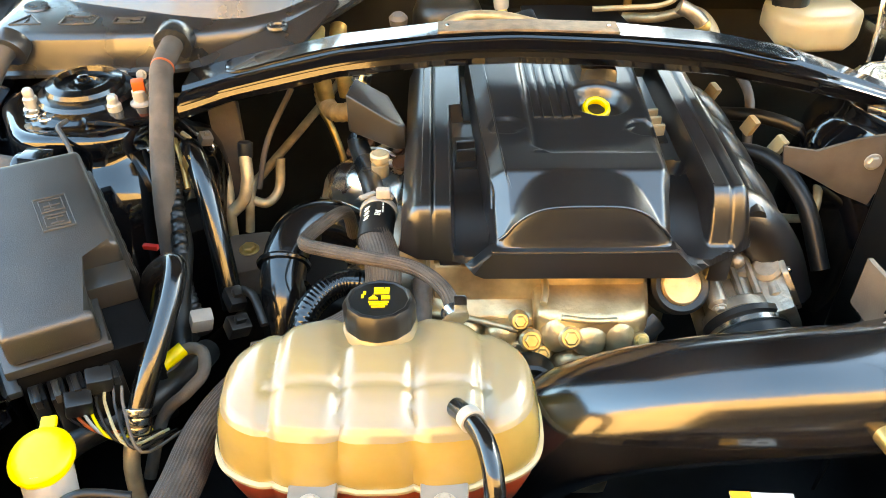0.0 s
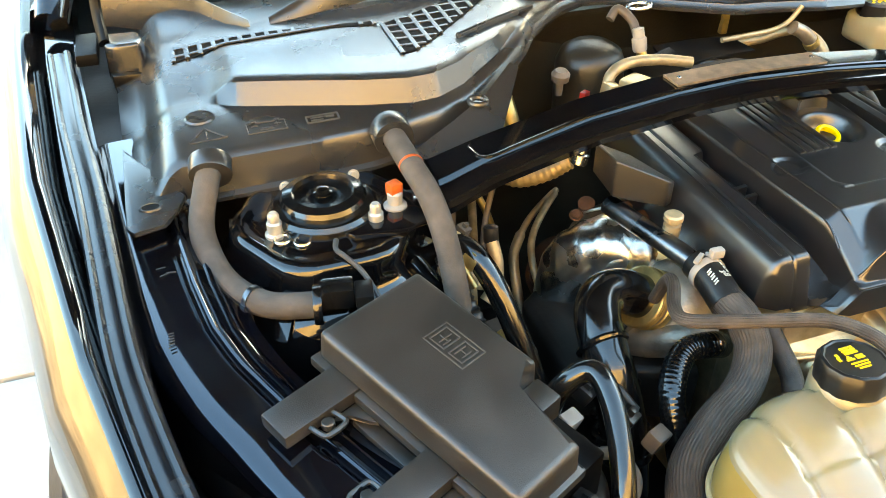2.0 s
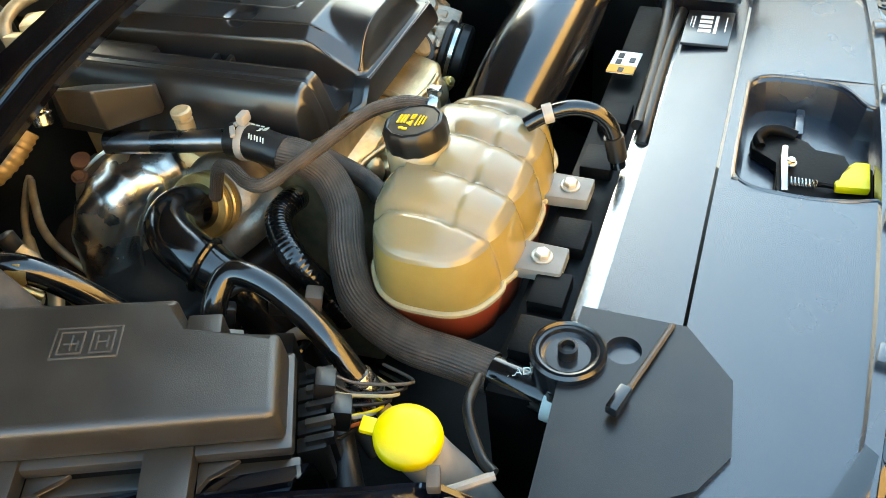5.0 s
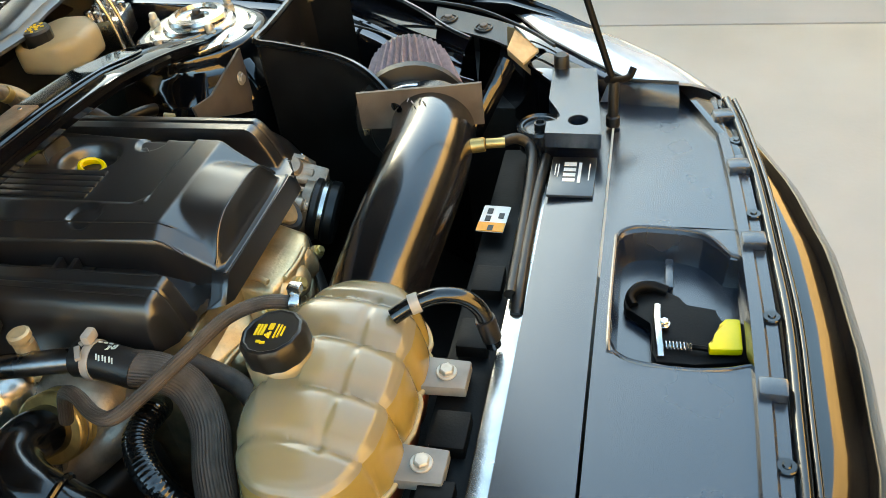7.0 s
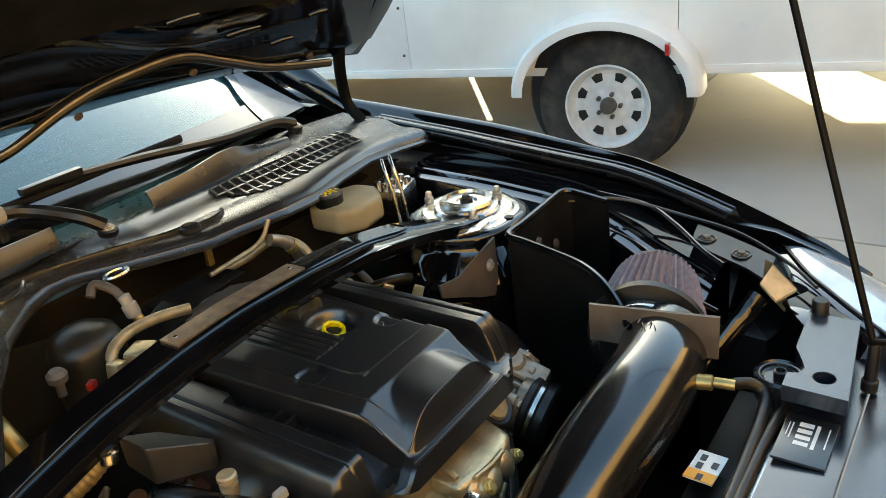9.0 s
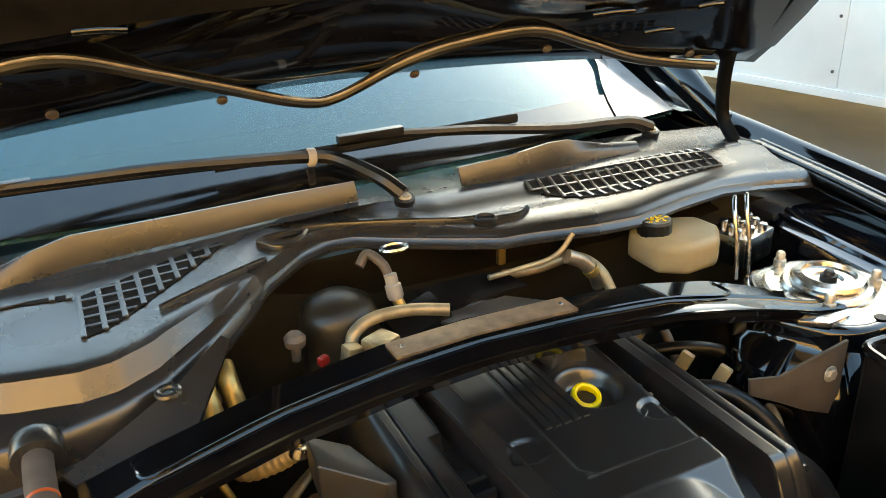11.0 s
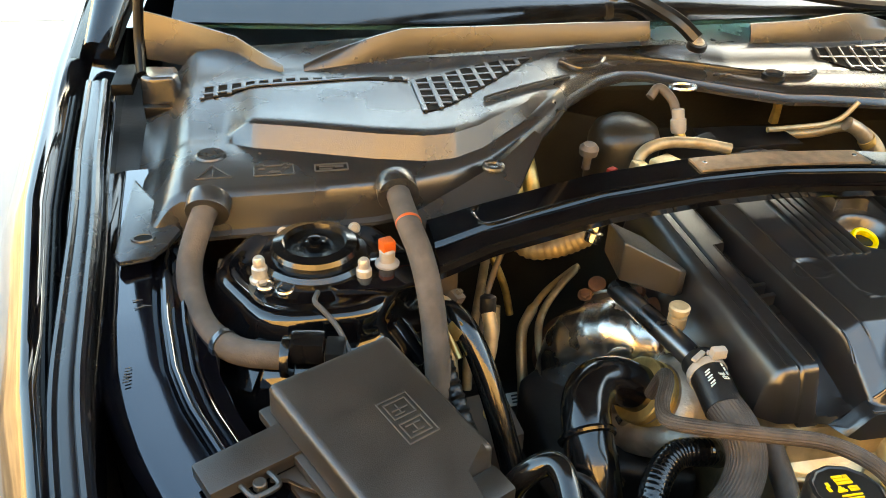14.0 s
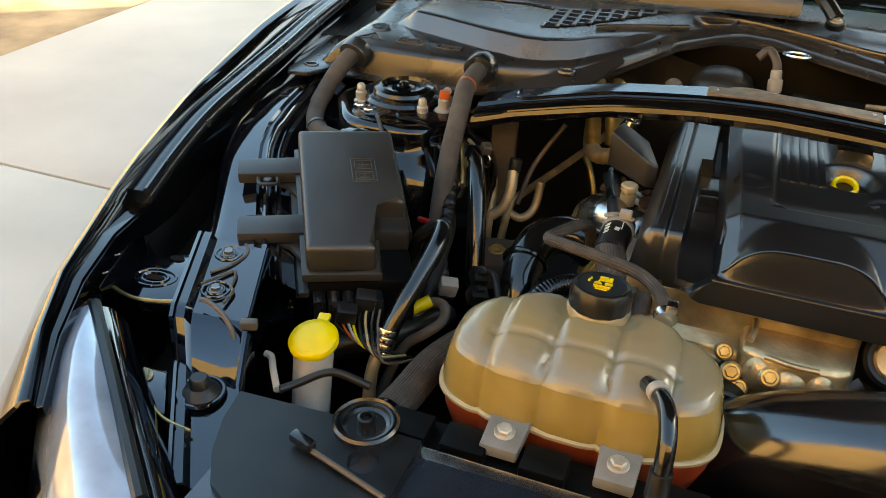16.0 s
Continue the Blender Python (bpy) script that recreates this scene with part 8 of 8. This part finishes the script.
block(bm, 0.018, 0.006, 0.006, pose(-0.428, -0.216, 0.802, 0, 0, -10), 0.001)
solo("red_clip", bm, RED, "small red plastic locking clip by the fuse box", "clip")
oc = thing("tower_sensor", "white sensor with an orange connector on the tower", "sensor", (-0.47, -0.03, 0.89))
bm = B()
lathe(bm, [(0.014, 0.884), (0.014, 0.892), (0.009, 0.895), (0.009, 0.908), (0.007, 0.91)], Matrix.Translation((-0.472, -0.028, 0)), 16)
part("sensor_base", bm, WHITE, oc)
bm = B()
block(bm, 0.016, 0.015, 0.017, pose(-0.472, -0.026, 0.904, 0, 0, 20), 0.003)
block(bm, 0.010, 0.009, 0.006, pose(-0.472, -0.026, 0.914, 0, 0, 20), 0.002)
part("connector", bm, ORANGE, oc, "orange connector")
bm = B()
sweep(bm, [(-0.552, -0.070, 0.889), (-0.556, -0.088, 0.890), (-0.548, -0.100, 0.886), (-0.535, -0.118, 0.876), (-0.525, -0.14, 0.858), (-0.522, -0.155, 0.84)], 0.0030, 8, 5)
solo("ground_strap", bm, GREYMARK, "pale ground strap on the tower", "strap")

# far side inner wing details
cab = thing("release_cable", "thin bonnet release cable along the far wing", "cable", (0.62, -0.3, 0.88))
bm = B()
sweep(bm, [(0.60, -0.18, 0.905), (0.66, -0.25, 0.895), (0.68, -0.36, 0.87), (0.66, -0.46, 0.86), (0.60, -0.55, 0.85), (0.54, -0.60, 0.85)], 0.003, 6, 6)
part("cable", bm, RUBBER, cab)
br = thing("wing_bracket", "dull tan metal bracket on the far wing", "bracket", (0.56, -0.55, 0.80))
bm = B()
sheet(bm, [[(0.523, -0.542, 0.885), (0.515, -0.578, 0.855)], [(0.484, -0.535, 0.872), (0.478, -0.559, 0.852)]], 0.004)
tab = [Vector((0.523, -0.542, 0.885)), Vector((0.515, -0.578, 0.855))]
sheet(bm, [[tuple(p + Vector(o)) for p in tab] for o in ((0, 0, 0.002), (0.012, 0.014, 0.0), (0.014, 0.016, -0.045))], 0.004)
part("bracket_body", bm, TANLINE, br)
bm = B()
sheet(bm, [[(0.672, -0.385, 0.862), (0.638, -0.390, 0.861), (0.604, -0.396, 0.859)], [(0.648, -0.44, 0.861), (0.612, -0.445, 0.860), (0.578, -0.450, 0.857)], [(0.622, -0.49, 0.860), (0.588, -0.495, 0.859), (0.554, -0.500, 0.855)], [(0.600, -0.528, 0.858), (0.568, -0.530, 0.857), (0.532, -0.532, 0.852)]], 0.004)
wing = solo("wing_plate", bm, PLASTIC, "black painted plate on the far wing with bolts", "plate")
for x, y, z in ((0.623, -0.415, 0.861), (0.590, -0.480, 0.859)):
    hex_bolt("bolt", (x, y, z), (0, 0, 1), wing, 0.007, 0.006, GREYRUB)
    bm = B()
    ring_band(bm, 0.014, 0.002, Matrix.Translation((x, y, z)), 22, 6)
    part("pressed_ring", bm, PLASTIC, wing)
for pts in ([(0.70, -0.19, 0.885), (0.685, -0.29, 0.880), (0.63, -0.36, 0.878), (0.56, -0.43, 0.872), (0.53, -0.47, 0.868)], [(0.64, -0.20, 0.85), (0.61, -0.29, 0.845), (0.55, -0.37, 0.84), (0.50, -0.42, 0.838), (0.455, -0.46, 0.842), (0.44, -0.49, 0.84)]):
    hose("thin_lead", "thin black lead clipped along the far wing", pts, 0.0035, GLOSSRUB, 6, 8)
bm = B()
sweep(bm, [(0.395, -0.485, 0.765), (0.425, -0.505, 0.800), (0.455, -0.525, 0.835), (0.480, -0.535, 0.852)], 0.016, 10, 5, wide=0.6)
solo("cross_stay", bm, PAINT, "glossy black stay beside the air filter", "stay")
bm = B()
sweep(bm, [(0.285, -0.556, 0.834), (0.303, -0.574, 0.828), (0.303, -0.590, 0.816), (0.262, -0.597, 0.808), (0.145, -0.602, 0.804), (0.02, -0.604, 0.802)], 0.0075, 10, 6)
solo("sensor_lead", bm, RUBBER, "black lead from the air sensor", "lead")

# ---- trailer ----
TRM = Matrix.Translation((2.90, 0.77, 0)) @ Matrix.Rotation(radians(11.5), 4, "Z")
tr = thing("trailer", "white enclosed box trailer parked beside the car", "trailer", (2.9, 0.77, 0))


def tp(name, bm, material, parent=tr, label="", angle=38):
    bmesh.ops.transform(bm, matrix=TRM, verts=bm.verts)
    return part(name, bm, material, parent, label, angle)


YA, YB, XW, XE, ZT = -3.0, 6.4, 0.06, 2.5, 2.35
for k in range(7):
    y0, y1 = YA + (YB - YA) * k / 7, YA + (YB - YA) * (k + 1) / 7
    bm = B()
    prism(bm, [(XW, y0 + 0.001), (XW + 0.03, y0 + 0.001), (XW + 0.03, y1 - 0.001), (XW, y1 - 0.001)], 0.52, ZT, 0.002)
    pan = tp("side_panel", bm, TRAILER, tr, "white painted side panel")
    for z in np.arange(0.60, 2.3, 0.24):
        bm = B()
        disc_rod(bm, 0.008, 0.003, axis((XW - 0.0005, y0 + 0.03, float(z)), (-1, 0, 0)), 8, 0.0008)
        tp("rivet", bm, GREYRUB, pan)
bm = B()
prism(bm, [(XW - 0.012, YA), (XW + 0.02, YA), (XW + 0.02, YB), (XW - 0.012, YB)], 0.485, 0.525, 0.003)
tp("bottom_rail", bm, TRAILER, tr, "pale bottom rail")
bm = B()
prism(bm, [(XW + 0.03, YA), (XE, YA), (XE, YB), (XW + 0.03, YB)], 0.50, ZT + 0.03, 0.01)
tp("box_body", bm, TRAILER)
bm = B()
prism(bm, [(0.80, YA + 0.3), (0.88, YA + 0.3), (0.88, YB), (0.80, YB)], 0.42, 0.50, 0.003)
tp("chassis_rail", bm, DARK)
# added panels: only patches of sun get under the trailer
for y0, y1 in ((-2.3, -1.9), (-1.3, -1.0), (-0.35, 1.6), (1.66, 3.2), (3.25, YB)):
    bm = B()
    prism(bm, [(XE - 0.25, y0), (XE - 0.20, y0), (XE - 0.20, y1), (XE - 0.25, y1)], 0.04, 0.50, 0.004)
    tp("sun_blocker", bm, DARK, tr, "panel added to block low sun on the trailer's far side")
# wheel arch
bm = B()
rows = []
for k in range(25):
    a = radians(180 * k / 24)
    c, s = math.cos(a), math.sin(a)
    row = []
    for x, rr in ((XW, 0.445), (-0.06, 0.445), (-0.105, 0.438), (-0.125, 0.422), (-0.125, 0.378)):
        z = 0.43 + rr * s * 0.80
        row.append((x, rr * c, max(z, 0.30)))
    rows.append(row)
sheet(bm, rows, 0.006, (0.3, 0, -0.7))
arch = tp("wheel_arch", bm, TRAILER, tr, "white wheel arch", 50)
bm = B()
block(bm, 0.05, 0.022, 0.045, pose(-0.128, -0.300, 0.645, 0, -90, 0), 0.006)
tp("marker_lamp", bm, TAILRED, arch, "red marker lamp")
bm = B()
disc_rod(bm, 0.39, 0.2, axis((0.25, 0, 0.39), (-1, 0, 0)), 40, 0.01)
tp("arch_liner", bm, DARK, tr, "dark arch liner")
WX = axis((0.0, 0, 0.345), (-1, 0, 0))
bm = B()
lathe(bm, [(0.195, -0.20), (0.29, -0.205), (0.33, -0.19), (0.345, -0.16), (0.345, -0.05), (0.335, -0.02), (0.30, 0.0), (0.23, 0.004), (0.203, 0.0), (0.198, -0.02)], WX, 64, None, True)
wheel = tp("tyre", bm, TYRE, tr, "worn black tyre", 50)
bm = B()
lathe(bm, [(0.200, -0.02), (0.203, 0.004), (0.196, 0.006), (0.188, -0.004), (0.176, -0.04), (0.165, -0.05), (0.10, -0.045), (0.06, -0.035), (0.03, -0.03)], WX, 48, None, None)
rim = tp("rim", bm, RIM, wheel, "white steel spoke rim")
# dark prisms on the closed rim stand for its shaded openings
for k in range(8):
    a = radians(45 * k + 22)
    bm = B()
    prism(bm, [(-0.018, 0.118), (0.018, 0.118), (0.028, 0.152), (0.0, 0.160), (-0.028, 0.152)], -0.048, -0.0405, 0.002, WX @ Matrix.Rotation(a, 4, "Z"))
    tp("rim_window_shade", bm, DARK, rim)
for k in range(5):
    a = radians(72 * k)
    bm = B()
    lathe(bm, [(0.011, -0.038), (0.011, -0.014), (0.007, -0.010)], WX @ Matrix.Rotation(a, 4, "Z") @ pose(0.057, 0, 0), 8)
    tp("wheel_nut", bm, GREYRUB, rim)
bm = B()
lathe(bm, [(0.040, -0.035), (0.038, -0.005), (0.034, 0.0), (0.030, 0.022), (0.02, 0.026)], WX, 24)
tp("hub_cap", bm, GREYRUB, rim, "grey hub cap")

# ---- small fittings on the firewall ----
plug = thing("firewall_plug", "small round plug in the firewall mat", "plug", (0.088, 0.318, 0.924))
bm = B()
lathe(bm, [(0.011, 0.0), (0.011, 0.004), (0.007, 0.006), (0.006, 0.003), (0.0, 0.003)], axis((0.088, 0.329, 0.924), (0, -1, 0.1)), 18)
part("plug_body", bm, FIREWALL, plug)
clipb = thing("pipe_clip", "gold-zinc pipe clip on the firewall", "clip", (0.208, 0.315, 0.90))
bm = B()
block(bm, 0.014, 0.008, 0.052, pose(0.208, 0.318, 0.902, 0, 6, 0), 0.003)
part("clip_strap", bm, ZINC, clipb)
hex_bolt("bolt", (0.205, 0.313, 0.918), (0, -1, 0.1), clipb, 0.008, 0.006, ZINC)
ln = thing("fuel_line", "thin tan metal line along the firewall", "line", (0.14, 0.22, 0.91))
bm = B()
sweep(bm, [(0.135, 0.222, 0.910), (0.19, 0.222, 0.912), (0.235, 0.224, 0.914), (0.258, 0.222, 0.926), (0.276, 0.222, 0.948)], 0.0042, 8, 5)
part("line_tube", bm, TANLINE, ln)
bm = B()
sweep(bm, [(0.262, 0.215, 0.917), (0.285, 0.212, 0.905), (0.305, 0.208, 0.884), (0.315, 0.205, 0.86)], 0.011, 12, 5)
part("elbow", bm, GREYALLOY, ln)
band(ln, (0.302, 0.2085, 0.888), (0.6, -0.1, -0.75), 0.013, 0.010, ZINC, "joint_ring", "gold joint ring")
bx = thing("vacuum_box", "blue-grey plastic box below the firewall", "box", (0.02, 0.21, 0.86))
bm = B()
block(bm, 0.080, 0.055, 0.030, pose(0.018, 0.205, 0.868, 14, -14, 8), 0.006)
part("box_shell", bm, PLASTIC, bx)
bm = B()
sweep(bm, [(0.06, 0.20, 0.872), (0.10, 0.205, 0.884), (0.14, 0.21, 0.874), (0.17, 0.21, 0.85)], 0.006, 8, 5)
part("box_tube", bm, RUBBER, bx)
bm = B()
sheet(bm, [[(0.03, 0.25, 0.905), (0.03, 0.20, 0.893)], [(0.10, 0.25, 0.906), (0.12, 0.20, 0.896)], [(0.17, 0.25, 0.902), (0.19, 0.205, 0.893)]], 0.004)
solo("cover_plate", bm, PLASTIC, "thin black cover plate behind the brace", "plate")

# ---- clutter between fuse box and turbocharger ----
hose("wire_conduit", "corrugated black wire conduit", [(-0.432, -0.075, 0.84), (-0.424, -0.11, 0.825), (-0.412, -0.16, 0.79), (-0.398, -0.22, 0.75), (-0.37, -0.27, 0.72)], lambda t: 0.009 + 0.0012 * math.sin(220 * t), RUBBER, 22, 10)
hose("tan_line", "short tan metal stub with a cap", [(-0.352, -0.035, 0.815), (-0.350, -0.050, 0.79), (-0.356, -0.062, 0.765), (-0.372, -0.07, 0.75)], 0.0085, TANLINE)
bm = B()
lathe(bm, [(0.009, 0), (0.010, 0.002), (0.010, 0.020), (0.007, 0.022)], axis((-0.352, -0.034, 0.812), (0.05, 0.35, 0.9)), 14)
solo("line_cap", bm, RUBBER, "black cap on a metal stub", "cap")
bm = B()
prism(bm, [(-0.385, -0.06), (-0.330, -0.05), (-0.322, -0.13), (-0.375, -0.15)], 0.66, 0.705, 0.006)
lug = solo("mount_bracket", bm, GREYRUB, "brown rusty mount bracket deep in the bay", "bracket")
hex_bolt("bolt", (-0.352, -0.095, 0.705), (0, 0, 1), lug, 0.010, 0.008, ZINC)
bm = B()
prism(bm, [(-0.415, 0.06), (-0.375, 0.065), (-0.372, 0.04), (-0.41, 0.03)], 0.70, 0.86, 0.004)
solo("side_bracket", bm, GREYRUB, "brown upright bracket beside the tower", "bracket")
for a, b, c, r, mt in (((-0.43, -0.06, 0.855), (-0.418, -0.085, 0.846), (-0.405, -0.12, 0.82), 0.004, ZINC), ((-0.42, -0.055, 0.862), (-0.405, -0.072, 0.858), (-0.398, -0.10, 0.835), 0.003, TANLINE), ((-0.325, -0.24, 0.76), (-0.305, -0.27, 0.775), (-0.29, -0.30, 0.76), 0.005, RUBBER), ((-0.42, -0.36, 0.80), (-0.40, -0.375, 0.81), (-0.38, -0.37, 0.795), 0.003, RUBBER)):
    hose("small_lead", "thin lead between fuse box and engine", [a, b, c], r, mt, 6, 8)
for p, q, mt in (((-0.408, -0.098, 0.836), (0.012, 0.020, 0.016), ZINC), ((-0.398, -0.045, 0.842), (0.016, 0.016, 0.014), GREYRUB), ((-0.335, -0.255, 0.752), (0.020, 0.026, 0.018), PLASTIC), ((-0.318, -0.315, 0.765), (0.024, 0.020, 0.020), PLASTIC)):
    bm = B()
    block(bm, *q, pose(*p, 20, 15, 35), 0.003)
    block(bm, q[0] * 0.5, q[1] * 0.4, q[2] * 1.35, pose(*p, 20, 15, 35), 0.002)
    solo("wire_connector", bm, mt, "small wire connector between fuse box and engine", "connector", "wire connectors")
# exhaust side of the engine, seen past the hoses
mani = thing("exhaust_manifold", "rusty cast exhaust manifold low beside the engine", "manifold", (-0.17, -0.05, 0.60))
for k in range(4):
    bm = B()
    sweep(bm, [(-0.125, 0.06 - 0.085 * k, 0.74), (-0.165, 0.055 - 0.082 * k, 0.73), (-0.195, 0.03 - 0.06 * k, 0.70), (-0.205, 0.0 - 0.03 * k, 0.66)], 0.022, 12, 5)
    part("runner", bm, GREYALLOY, mani)
